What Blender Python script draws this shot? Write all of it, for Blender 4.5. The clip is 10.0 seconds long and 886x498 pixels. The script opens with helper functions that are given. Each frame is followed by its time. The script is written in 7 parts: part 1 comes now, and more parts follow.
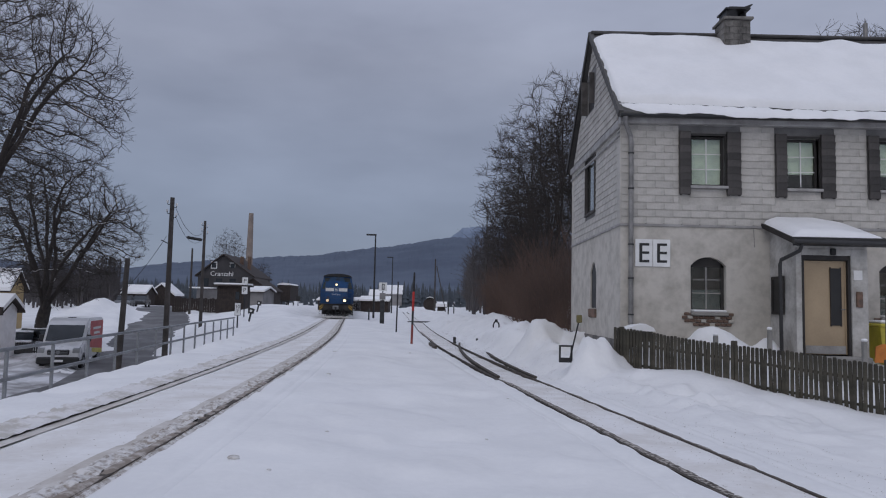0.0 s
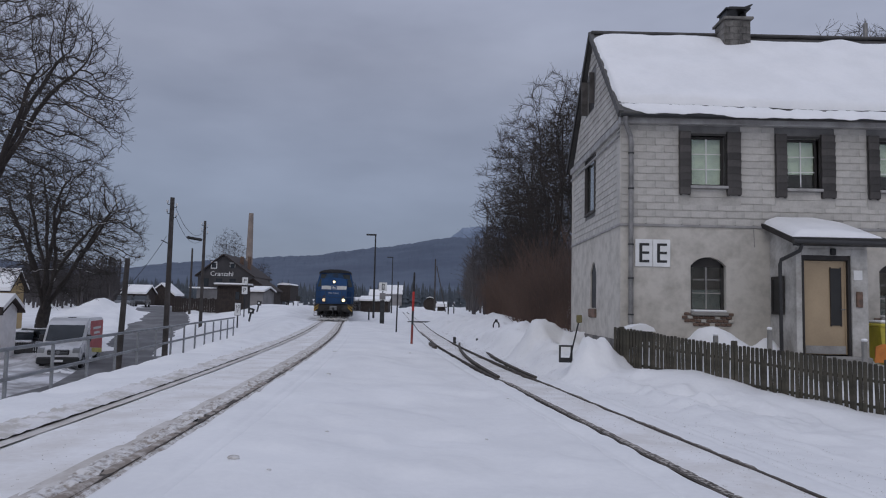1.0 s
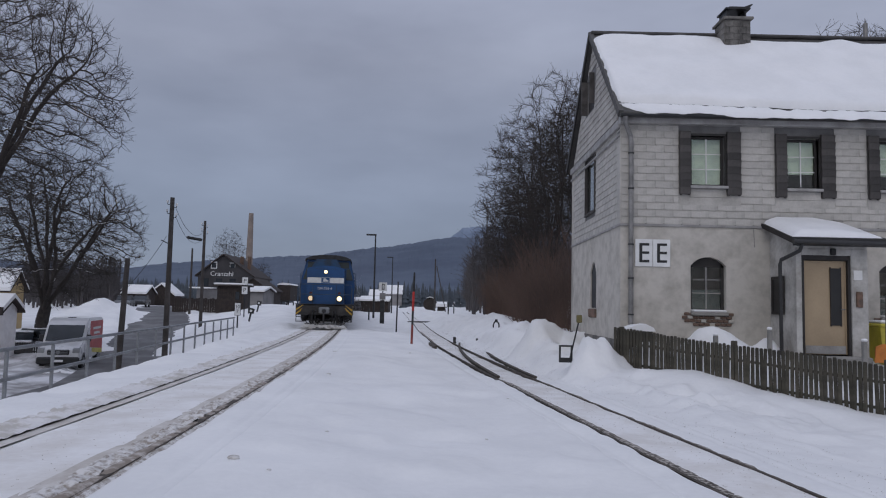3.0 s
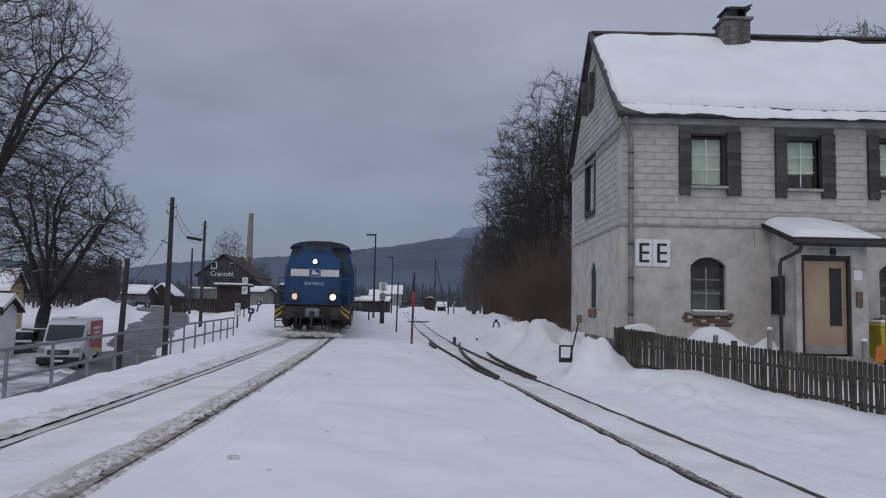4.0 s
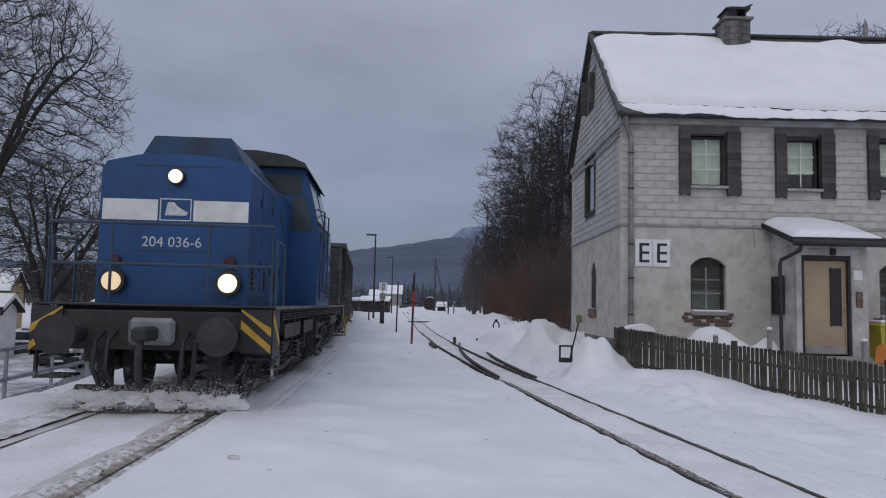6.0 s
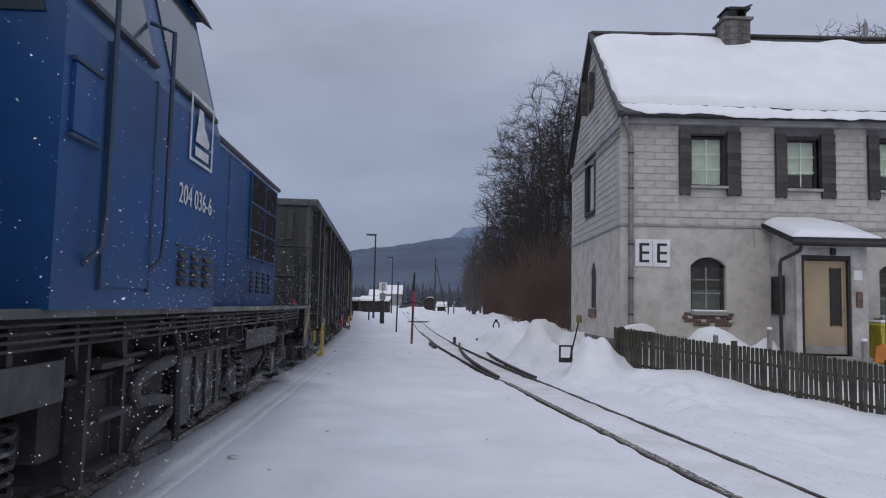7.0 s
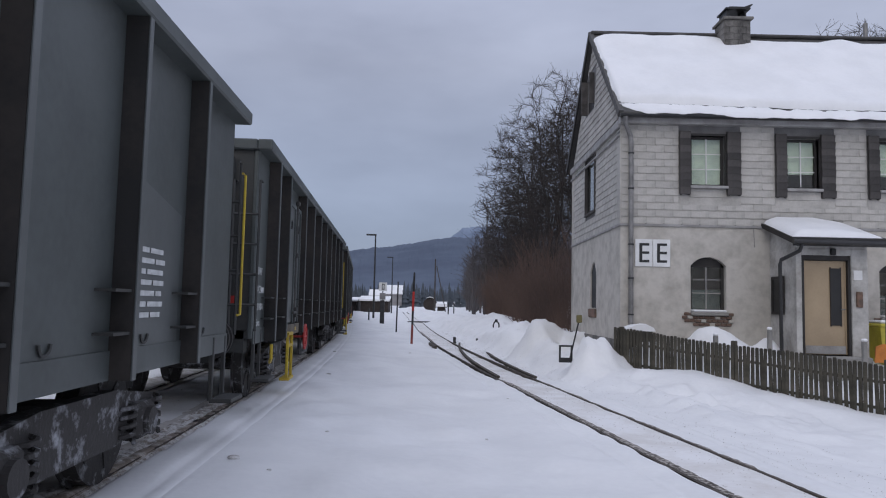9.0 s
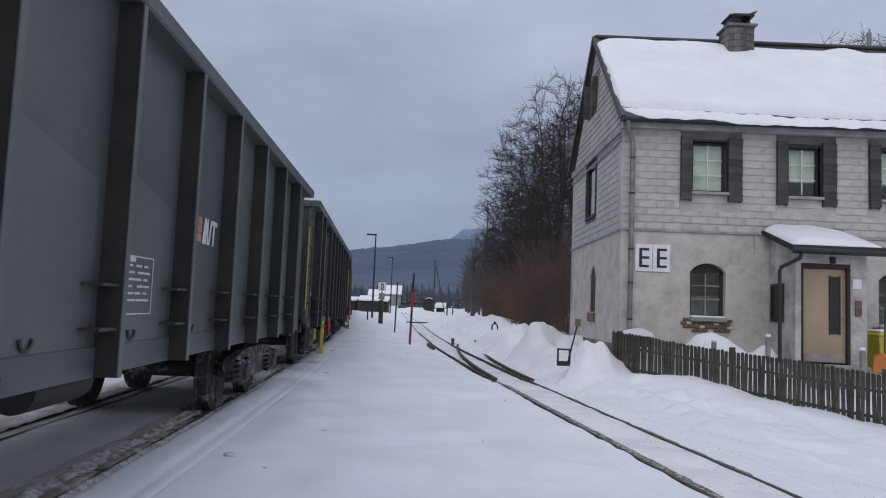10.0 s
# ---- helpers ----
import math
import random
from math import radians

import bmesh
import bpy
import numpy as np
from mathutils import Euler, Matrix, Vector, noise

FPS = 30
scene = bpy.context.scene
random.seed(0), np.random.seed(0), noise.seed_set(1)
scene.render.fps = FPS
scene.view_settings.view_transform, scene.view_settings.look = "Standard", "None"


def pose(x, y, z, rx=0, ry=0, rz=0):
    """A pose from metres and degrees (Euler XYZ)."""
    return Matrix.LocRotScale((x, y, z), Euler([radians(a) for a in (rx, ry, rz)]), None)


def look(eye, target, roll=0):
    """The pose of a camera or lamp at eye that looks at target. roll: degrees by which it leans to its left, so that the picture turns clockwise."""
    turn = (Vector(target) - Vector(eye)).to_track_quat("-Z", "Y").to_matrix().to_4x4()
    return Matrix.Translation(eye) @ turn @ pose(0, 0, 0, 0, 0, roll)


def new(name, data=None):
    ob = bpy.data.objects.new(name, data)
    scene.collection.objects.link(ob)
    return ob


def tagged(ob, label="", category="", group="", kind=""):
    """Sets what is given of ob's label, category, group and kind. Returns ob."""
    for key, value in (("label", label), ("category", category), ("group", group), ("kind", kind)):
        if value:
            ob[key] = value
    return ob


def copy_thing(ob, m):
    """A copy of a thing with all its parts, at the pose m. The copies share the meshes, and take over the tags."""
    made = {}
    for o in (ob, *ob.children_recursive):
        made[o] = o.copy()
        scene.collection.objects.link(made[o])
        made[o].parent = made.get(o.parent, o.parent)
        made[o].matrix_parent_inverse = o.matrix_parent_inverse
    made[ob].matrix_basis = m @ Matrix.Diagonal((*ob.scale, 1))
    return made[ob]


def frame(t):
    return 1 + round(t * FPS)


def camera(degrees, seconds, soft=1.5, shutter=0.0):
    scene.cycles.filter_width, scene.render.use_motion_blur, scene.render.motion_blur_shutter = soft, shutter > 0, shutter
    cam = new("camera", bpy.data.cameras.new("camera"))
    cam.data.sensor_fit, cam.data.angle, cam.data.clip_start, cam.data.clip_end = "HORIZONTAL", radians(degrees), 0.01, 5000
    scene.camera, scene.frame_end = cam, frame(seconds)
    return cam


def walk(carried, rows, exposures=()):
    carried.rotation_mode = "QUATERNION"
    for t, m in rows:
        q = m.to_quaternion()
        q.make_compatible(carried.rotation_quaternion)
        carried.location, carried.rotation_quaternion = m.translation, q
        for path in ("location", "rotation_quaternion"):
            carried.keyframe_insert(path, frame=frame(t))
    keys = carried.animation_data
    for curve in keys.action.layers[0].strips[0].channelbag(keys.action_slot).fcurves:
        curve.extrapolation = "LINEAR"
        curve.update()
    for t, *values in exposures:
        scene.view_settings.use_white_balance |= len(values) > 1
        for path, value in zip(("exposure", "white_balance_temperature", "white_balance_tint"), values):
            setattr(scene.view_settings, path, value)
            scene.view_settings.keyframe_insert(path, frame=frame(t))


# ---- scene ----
# camera: stands still, leans over a little near the end
cam = camera(62.9, 10.0, soft=1.1)
EYE = (0.0, 0.0, 1.46)


def aim(turn=0.0, tilt=4.45, lean=1.24):
    return pose(*EYE, 90 + tilt, 0, -turn) @ pose(0, 0, 0, 0, 0, lean)


walk(cam, [(0, aim()), (9.2, aim()), (9.35, aim(.01, 4.455, 1.46)), (9.5, aim(.02, 4.466, 1.705)), (9.75, aim(.01, 4.5, 2.03)),
           (10.0, aim(0, 4.537, 2.312))],
     exposures=[(0, -.64), (5.4, -.64), (7.2, -.36), (8.2, -.27), (10.0, -.27)])

# ---- light: an overcast winter sky, brighter overhead ----
world = bpy.data.worlds.new("winter_sky")
scene.world = world
world.use_nodes = True
wn, wl = world.node_tree.nodes, world.node_tree.links
wn.clear()
w_out = wn.new("ShaderNodeOutputWorld")
w_bg = wn.new("ShaderNodeBackground")
sky = wn.new("ShaderNodeTexSky")
sky.sky_type, sky.sun_disc, sky.sun_elevation, sky.sun_rotation = "NISHITA", False, radians(24), radians(150)
w_co = wn.new("ShaderNodeTexCoord")
w_map = wn.new("ShaderNodeMapping")
w_map.inputs["Scale"].default_value = (1.6, 1.6, 4.6)
w_map.inputs["Location"].default_value = (0.3, 0.1, 0.4)
w_noise = wn.new("ShaderNodeTexNoise")
w_noise.inputs["Scale"].default_value = 1.5
w_noise.inputs["Detail"].default_value = 5
w_noise.inputs["Roughness"].default_value = 0.5
w_ramp = wn.new("ShaderNodeValToRGB")
w_ramp.color_ramp.elements[0].position, w_ramp.color_ramp.elements[0].color = 0.36, (0.28, 0.305, 0.39, 1)
w_ramp.color_ramp.elements[1].position, w_ramp.color_ramp.elements[1].color = 0.66, (0.38, 0.412, 0.515, 1)
w_sep = wn.new("ShaderNodeSeparateXYZ")
w_sq = wn.new("ShaderNodeMath")
w_sq.operation, w_sq.inputs[1].default_value = "POWER", 2.0
w_up = wn.new("ShaderNodeMapRange")
w_up.inputs["From Min"].default_value, w_up.inputs["From Max"].default_value = 0.0, 0.46
w_up.inputs["To Min"].default_value, w_up.inputs["To Max"].default_value = 1.0, 2.66
w_mul = wn.new("ShaderNodeMix")
w_mul.data_type, w_mul.blend_type = "RGBA", "MULTIPLY"
w_mul.inputs["Factor"].default_value = 1
w_sky = wn.new("ShaderNodeMix")
w_sky.data_type, w_sky.blend_type = "RGBA", "ADD"
w_sky.inputs["Factor"].default_value = 0.012
wl.new(w_co.outputs["Generated"], w_map.inputs["Vector"])
wl.new(w_map.outputs["Vector"], w_noise.inputs["Vector"])
wl.new(w_noise.outputs["Fac"], w_ramp.inputs["Fac"])
wl.new(w_co.outputs["Generated"], w_sep.inputs["Vector"])
wl.new(w_sep.outputs["Z"], w_sq.inputs[0])
wl.new(w_sq.outputs["Value"], w_up.inputs["Value"])
w_low = wn.new("ShaderNodeMapRange")
w_low.inputs["From Min"].default_value, w_low.inputs["From Max"].default_value = 0.02, 0.32
w_hue = wn.new("ShaderNodeMix")
w_hue.data_type, w_hue.blend_type = "RGBA", "MIX"
w_hue.inputs["A"].default_value, w_hue.inputs["B"].default_value = (0.885, 0.985, 1.13, 1), (0.985, 0.985, 1.01, 1)
w_tint = wn.new("ShaderNodeMix")
w_tint.data_type, w_tint.blend_type = "RGBA", "MULTIPLY"
w_tint.inputs["Factor"].default_value = 1
wl.new(w_sep.outputs["Z"], w_low.inputs["Value"])
wl.new(w_low.outputs["Result"], w_hue.inputs["Factor"])
wl.new(w_ramp.outputs["Color"], w_tint.inputs["A"])
wl.new(w_hue.outputs["Result"], w_tint.inputs["B"])
wl.new(w_tint.outputs["Result"], w_mul.inputs["A"])
wl.new(w_up.outputs["Result"], w_mul.inputs["B"])
wl.new(w_mul.outputs["Result"], w_sky.inputs["A"])
wl.new(sky.outputs["Color"], w_sky.inputs["B"])
wl.new(w_sky.outputs["Result"], w_bg.inputs["Color"])
wl.new(w_bg.outputs["Background"], w_out.inputs["Surface"])
w_bg.inputs["Strength"].default_value = 1.0

sun = new("sun", bpy.data.lights.new("sun", "SUN"))
sun.data.energy, sun.data.angle, sun.data.color = 0.7, radians(40), (1.0, 0.93, 0.82)
sun.matrix_world = look((-20, -40, 40), (0, 10, 0))


# ---- materials ----
def mat(name, color, second=None, rough=0.7, metal=0.0, scale=3.0, fine=40.0, bump=0.2, mix=0.5, coat=0.0, vary=0.0, lo=0.35, hi=0.65):
    """A surface with large and fine variation between two colours, and a fine relief."""
    m = bpy.data.materials.new(name)
    m.use_nodes = True
    n, l = m.node_tree.nodes, m.node_tree.links
    b = n["Principled BSDF"]
    second = second or tuple(c * 0.7 for c in color)
    co = n.new("ShaderNodeTexCoord")
    big, small = n.new("ShaderNodeTexNoise"), n.new("ShaderNodeTexNoise")
    big.inputs["Scale"].default_value, small.inputs["Scale"].default_value = scale, fine
    big.inputs["Detail"].default_value, small.inputs["Detail"].default_value = 6, 3
    add = n.new("ShaderNodeMath")
    add.operation = "MULTIPLY_ADD"
    add.inputs[1].default_value = 0.3
    ramp = n.new("ShaderNodeMapRange")
    ramp.inputs["From Min"].default_value, ramp.inputs["From Max"].default_value = lo + .15, hi + .15
    ramp.inputs["To Max"].default_value = mix * 2 if mix <= 0.5 else 1.0
    mx = n.new("ShaderNodeMix")
    mx.data_type = "RGBA"
    mx.inputs["A"].default_value, mx.inputs["B"].default_value = (*color, 1), (*second, 1)
    for t in (big, small):
        l.new(co.outputs["Object"], t.inputs["Vector"])
    l.new(small.outputs["Fac"], add.inputs[0])
    l.new(big.outputs["Fac"], add.inputs[2])
    l.new(add.outputs[0], ramp.inputs["Value"])
    l.new(ramp.outputs["Result"], mx.inputs["Factor"])
    last = mx.outputs["Result"]
    if vary:
        info, hsv, mr = n.new("ShaderNodeObjectInfo"), n.new("ShaderNodeHueSaturation"), n.new("ShaderNodeMapRange")
        mr.inputs["To Min"].default_value, mr.inputs["To Max"].default_value = 1 - vary, 1 + vary
        l.new(info.outputs["Random"], mr.inputs["Value"])
        l.new(mr.outputs["Result"], hsv.inputs["Value"])
        l.new(last, hsv.inputs["Color"])
        last = hsv.outputs["Color"]
    l.new(last, b.inputs["Base Color"])
    rr = n.new("ShaderNodeMapRange")
    rr.inputs["To Min"].default_value, rr.inputs["To Max"].default_value = max(rough - .1, .02), min(rough + .1, 1)
    l.new(big.outputs["Fac"], rr.inputs["Value"])
    l.new(rr.outputs["Result"], b.inputs["Roughness"])
    b.inputs["Metallic"].default_value = metal
    b.inputs["Coat Weight"].default_value = coat
    if bump:
        bp = n.new("ShaderNodeBump")
        bp.inputs["Strength"].default_value, bp.inputs["Distance"].default_value = bump, 0.02
        l.new(add.outputs[0], bp.inputs["Height"])
        l.new(bp.outputs["Normal"], b.inputs["Normal"])
    return m


def glow(name, color, strength):
    m = bpy.data.materials.new(name)
    m.use_nodes = True
    b = m.node_tree.nodes["Principled BSDF"]
    b.inputs["Base Color"].default_value = (*color, 1)
    b.inputs["Emission Color"].default_value, b.inputs["Emission Strength"].default_value = (*color, 1), strength
    return m


def glass(name, tint=(0.9, 0.95, 0.93), rough=0.03):
    m = bpy.data.materials.new(name)
    m.use_nodes = True
    b = m.node_tree.nodes["Principled BSDF"]
    b.inputs["Base Color"].default_value = (*tint, 1)
    b.inputs["Roughness"].default_value, b.inputs["Transmission Weight"].default_value, b.inputs["IOR"].default_value = rough, 1.0, 1.45
    return m


SNOW = mat("snow", (0.815, 0.81, 0.8), (0.735, 0.732, 0.727), rough=0.65, scale=0.7, fine=12, bump=0.5)
SNOW_SOFT = mat("roof_snow", (0.85, 0.845, 0.84), (0.79, 0.788, 0.785), rough=0.65, scale=1.2, fine=12, bump=0.2)
SNOW_TRACK = mat("driven_snow", (0.8, 0.79, 0.78), (0.67, 0.645, 0.615), rough=0.7, scale=1.5, fine=14, bump=0.5)
SNOW_TAN = mat("stained_snow", (0.62, 0.59, 0.555), (0.47, 0.43, 0.39), rough=0.75, scale=3, fine=25, bump=0.6)
SNOW_GRIT = mat("gritty_black_snow", (0.075, 0.062, 0.05), (0.46, 0.42, 0.38), rough=0.85, scale=26, fine=90, bump=0.9, mix=1.0, lo=.42, hi=.6)
SNOW_DIRT = mat("churned_dirty_snow", (0.3, 0.26, 0.22), (0.66, 0.64, 0.62), rough=0.8, scale=14, fine=55, bump=0.9, mix=1.0, lo=.36, hi=.56)
SNOW_PALE = mat("grey_trodden_snow", (0.5, 0.47, 0.43), (0.7, 0.68, 0.67), rough=0.8, scale=4, fine=20, bump=0.8, mix=1.0, lo=.38, hi=.56)
SLUSH = mat("brown_slush", (0.23, 0.19, 0.155), (0.5, 0.46, 0.42), rough=0.75, scale=7, fine=40, bump=0.7, mix=1.0, lo=.46, hi=.66)
RAIL = mat("rail_steel", (0.085, 0.068, 0.055), (0.045, 0.037, 0.03), rough=0.85, metal=0.0, scale=4, fine=30)
SLEEPER = mat("sleeper_wood", (0.05, 0.042, 0.036), (0.025, 0.02, 0.018), rough=0.9, scale=3, fine=30)
YARD = mat("trampled_dirty_snow", (0.7, 0.7, 0.72), (0.27, 0.262, 0.26), rough=0.8, scale=0.45, fine=2.5, bump=0.6, mix=.8, lo=.4, hi=.62)
ROAD = mat("wet_slushy_road", (0.085, 0.082, 0.082), (0.19, 0.187, 0.188), rough=0.72, scale=0.5, fine=3, bump=0.4, lo=.42, hi=.7)
SLATE = mat("fibre_cement_tile", (0.5, 0.478, 0.44), (0.34, 0.322, 0.293), rough=0.8, scale=2.2, fine=25, bump=0.2, vary=0.08, lo=.38, hi=.7)
TILE_GAP = mat("tile_backing", (0.2, 0.195, 0.19), rough=0.9)
PLASTER = mat("grey_plaster", (0.535, 0.503, 0.452), (0.355, 0.33, 0.29), rough=0.92, scale=3.2, fine=9, bump=1.0, lo=.4, hi=.8)
PLASTER_LIGHT = mat("porch_plaster", (0.56, 0.545, 0.515), (0.33, 0.315, 0.29), rough=0.9, scale=2.2, fine=14, bump=0.6)
ROOF = mat("roof_slate", (0.1, 0.095, 0.09), (0.055, 0.052, 0.05), rough=0.75, scale=2, fine=20)
SHUTTER = mat("weathered_shutter_wood", (0.075, 0.068, 0.064), (0.04, 0.036, 0.034), rough=0.75, scale=4, fine=40, vary=0.35)
TRIM = mat("painted_trim", (0.36, 0.35, 0.34), (0.24, 0.23, 0.22), rough=0.7, scale=3, fine=30)
DARKWOOD = mat("dark_frame_wood", (0.03, 0.026, 0.024), (0.018, 0.016, 0.015), rough=0.6, scale=5, fine=50)
ZINC = mat("zinc_pipe", (0.3, 0.29, 0.28), (0.18, 0.175, 0.17), rough=0.5, metal=0.6, scale=4, fine=30)
BLACKPIPE = mat("black_pipe", (0.025, 0.024, 0.024), rough=0.4, scale=5)
BRICK = mat("bare_brick", (0.2, 0.12, 0.085), (0.1, 0.075, 0.06), rough=0.9, scale=5, fine=40, bump=0.6)
CONCRETE = mat("chimney_block", (0.2, 0.188, 0.17), (0.07, 0.066, 0.062), rough=0.9, scale=2.5, fine=25, bump=0.5, vary=.1)
WHITE = mat("white_paint", (0.78, 0.78, 0.77), (0.68, 0.68, 0.67), rough=0.5, scale=3, bump=0.05)
BLACK = mat("black_paint", (0.02, 0.02, 0.02), rough=0.5, bump=0.05)
PANE = glass("window_glass")
DOOR = mat("ochre_door", (0.41, 0.31, 0.195), (0.34, 0.255, 0.16), rough=0.45, scale=1.2, fine=30, bump=0.08)
STEP = mat("stone_step", (0.3, 0.29, 0.27), rough=0.85)
FENCE = mat("weathered_picket", (0.078, 0.07, 0.052), (0.036, 0.033, 0.024), rough=0.9, scale=4, fine=50, bump=0.4, vary=0.25)
BARK = mat("bark", (0.055, 0.047, 0.042), (0.03, 0.026, 0.024), rough=0.95, scale=4, fine=40, bump=0.5)
TWIG = mat("twig", (0.06, 0.05, 0.045), (0.04, 0.034, 0.031), rough=0.95, scale=1, bump=0)
# Far wood: the distance haze is painted in as a paler grey.
WOOD = mat("haze_tinted_wood", (0.105, 0.095, 0.095), (0.075, 0.068, 0.068), rough=1.0, scale=.2, bump=0)
SHRUB = mat("red_brown_twigs", (0.15, 0.095, 0.072), (0.085, 0.058, 0.048), rough=0.95, scale=.4, bump=0)
# Valley firs: bluish haze is painted into the needle colour.
FIR = mat("haze_tinted_firs", (0.06, 0.072, 0.085), (0.075, 0.088, 0.102), rough=0.95, scale=.3)
POLE = mat("weathered_pole", (0.08, 0.07, 0.064), (0.045, 0.04, 0.037), rough=0.9, scale=2, fine=30)
STEEL = mat("galvanised_steel", (0.27, 0.28, 0.29), (0.19, 0.195, 0.2), rough=0.5, metal=0.5, scale=3, fine=30)
DARKSTEEL = mat("dark_steel", (0.045, 0.046, 0.048), (0.025, 0.025, 0.026), rough=0.55, metal=0.3, scale=3, fine=30)
BLUE = mat("blue_loco_paint", (0.006, 0.064, 0.2), (0.005, 0.045, 0.13), rough=0.42, scale=0.8, fine=18, bump=0.05, vary=0.0)
BLUEDARK = mat("faded_blue_roof", (0.03, 0.062, 0.11), (0.025, 0.04, 0.062), rough=0.55, scale=1.5, fine=12)
CREAM = mat("cream_white_stripe", (0.72, 0.72, 0.69), (0.58, 0.57, 0.54), rough=0.45, scale=4, bump=0.05)
GRIME = mat("grimy_underframe", (0.02, 0.018, 0.017), (0.05, 0.046, 0.043), rough=0.75, scale=2.5, fine=14, bump=0.5, lo=.4, hi=.75)
FROST = mat("snow_caked_iron", (0.04, 0.037, 0.035), (0.42, 0.43, 0.45), rough=0.8, scale=7, fine=40, bump=0.7, mix=1.0, lo=.54, hi=.8)
BLUE_ROOF = mat("sooty_blue_hatch", (0.012, 0.06, 0.14), (0.02, 0.035, 0.055), rough=0.55, scale=1.5, fine=12)
PIPE = mat("dull_grey_pipe_paint", (0.06, 0.057, 0.054), (0.03, 0.028, 0.027), rough=0.7, scale=4, fine=22, bump=0.3)
EDGE = mat("worn_walkway_edge", (0.16, 0.155, 0.15), (0.07, 0.068, 0.066), rough=0.7, scale=3, fine=25, bump=0.2)
YELLOW = mat("yellow_paint", (0.55, 0.4, 0.03), (0.42, 0.29, 0.03), rough=0.5, scale=6, bump=0.05)
AMBER = mat("warning_yellow", (0.5, 0.31, 0.03), (0.38, 0.22, 0.025), rough=0.5, scale=6, bump=0.05)
DULLRED = mat("dull_red_paint", (0.3, 0.06, 0.045), (0.16, 0.035, 0.03), rough=0.6, scale=8)
RED = mat("red_paint", (0.45, 0.03, 0.025), (0.33, 0.025, 0.02), rough=0.5, scale=6, bump=0.05)
WAGON = mat("grey_green_wagon_paint", (0.088, 0.1, 0.098), (0.06, 0.068, 0.066), rough=0.5, scale=0.9, fine=16, bump=0.08)
WAGON_NEW = mat("patched_grey_paint", (0.112, 0.122, 0.121), (0.088, 0.096, 0.095), rough=0.45, scale=0.9, fine=16, bump=0.06)
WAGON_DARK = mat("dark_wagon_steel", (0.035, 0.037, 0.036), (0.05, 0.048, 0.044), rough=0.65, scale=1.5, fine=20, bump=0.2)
LETTER = mat("stencilled_white", (0.6, 0.61, 0.6), (0.45, 0.46, 0.45), rough=0.6, scale=12, bump=0)
LAMP_ON = glow("headlamp_lit", (1.0, 0.8, 0.45), 3.2)
LAMP_DIM = glow("headlamp_weak", (0.8, 0.6, 0.38), 1.0)
GRILLE = mat("radiator_grille", (0.035, 0.028, 0.024), (0.02, 0.017, 0.015), rough=0.7, scale=12, fine=60)
CABGLASS = mat("cab_window_glass", (0.05, 0.065, 0.065), (0.035, 0.045, 0.045), rough=0.12, scale=1, bump=0)


# ---- building helpers ----
def part(name, bm, material, parent=None, label=""):
    me = bpy.data.meshes.new(name)
    bm.to_mesh(me)
    bm.free()
    me.materials.append(material)
    ob = new(name, me)
    ob.parent = parent
    return tagged(ob, label)


def thing(name, label, category, group="", kind="", at=None):
    ob = new(name)
    ob.empty_display_size = 0.1
    if at is not None:
        ob.matrix_world = at
    return tagged(ob, label, category, group, kind)


def box(bm, x0, x1, y0, y1, z0, z1, bevel=0.0, m=None):
    r = bmesh.ops.create_cube(bm, size=1.0, matrix=(m or Matrix()) @ Matrix.LocRotScale(((x0 + x1) / 2, (y0 + y1) / 2, (z0 + z1) / 2), None, (abs(x1 - x0), abs(y1 - y0), abs(z1 - z0))))
    if bevel:
        es = list({e for v in r["verts"] for e in v.link_edges})
        bmesh.ops.bevel(bm, geom=es, offset=bevel, segments=1, affect="EDGES")
    return bm


def boxes(*args, bevel=0.0):
    bm = bmesh.new()
    for a in args:
        box(bm, *a, bevel=bevel)
    return bm


def tube(bm, pts, radii, n=8, cap=True):
    """A round bar along points; radii: one, or one for each point."""
    pts = [Vector(p) for p in pts]
    radii = radii if isinstance(radii, (list, tuple)) else [radii] * len(pts)
    rings = []
    side = None
    for i, p in enumerate(pts):
        d = (pts[min(i + 1, len(pts) - 1)] - pts[max(i - 1, 0)])
        d = d.normalized() if d.length > 1e-9 else Vector((0, 0, 1))
        if side is None:
            side = d.orthogonal().normalized()
        side = (side - d * side.dot(d))
        side = side.normalized() if side.length > 1e-6 else d.orthogonal().normalized()
        up = d.cross(side)
        rings.append([bm.verts.new(p + radii[i] * (math.cos(a) * side + math.sin(a) * up)) for a in (2 * math.pi * k / n for k in range(n))])
    for a, b in zip(rings, rings[1:]):
        for k in range(n):
            bm.faces.new((a[k], a[(k + 1) % n], b[(k + 1) % n], b[k]))
    if cap and n > 2:
        bm.faces.new(rings[0][::-1])
        bm.faces.new(rings[-1])
    return bm


def bar(*segments, r=0.02, n=8):
    bm = bmesh.new()
    for s in segments:
        tube(bm, s, r, n)
    return bm


def prism(bm, outline, a0, a1, axis="y"):
    """An outline of (u, v) pairs, extruded from a0 to a1. axis y: u is x, v is z; x: u is y, v is z; z: u is x, v is y."""
    def at(u, v, a):
        return {"y": (u, a, v), "x": (a, u, v), "z": (u, v, a)}[axis]
    A = [bm.verts.new(at(u, v, a0)) for u, v in outline]
    B = [bm.verts.new(at(u, v, a1)) for u, v in outline]
    k = len(outline)
    bm.faces.new(A)
    bm.faces.new(B[::-1])
    for i in range(k):
        bm.faces.new((A[i], B[i], B[(i + 1) % k], A[(i + 1) % k]))
    bmesh.ops.recalc_face_normals(bm, faces=bm.faces)
    return bm


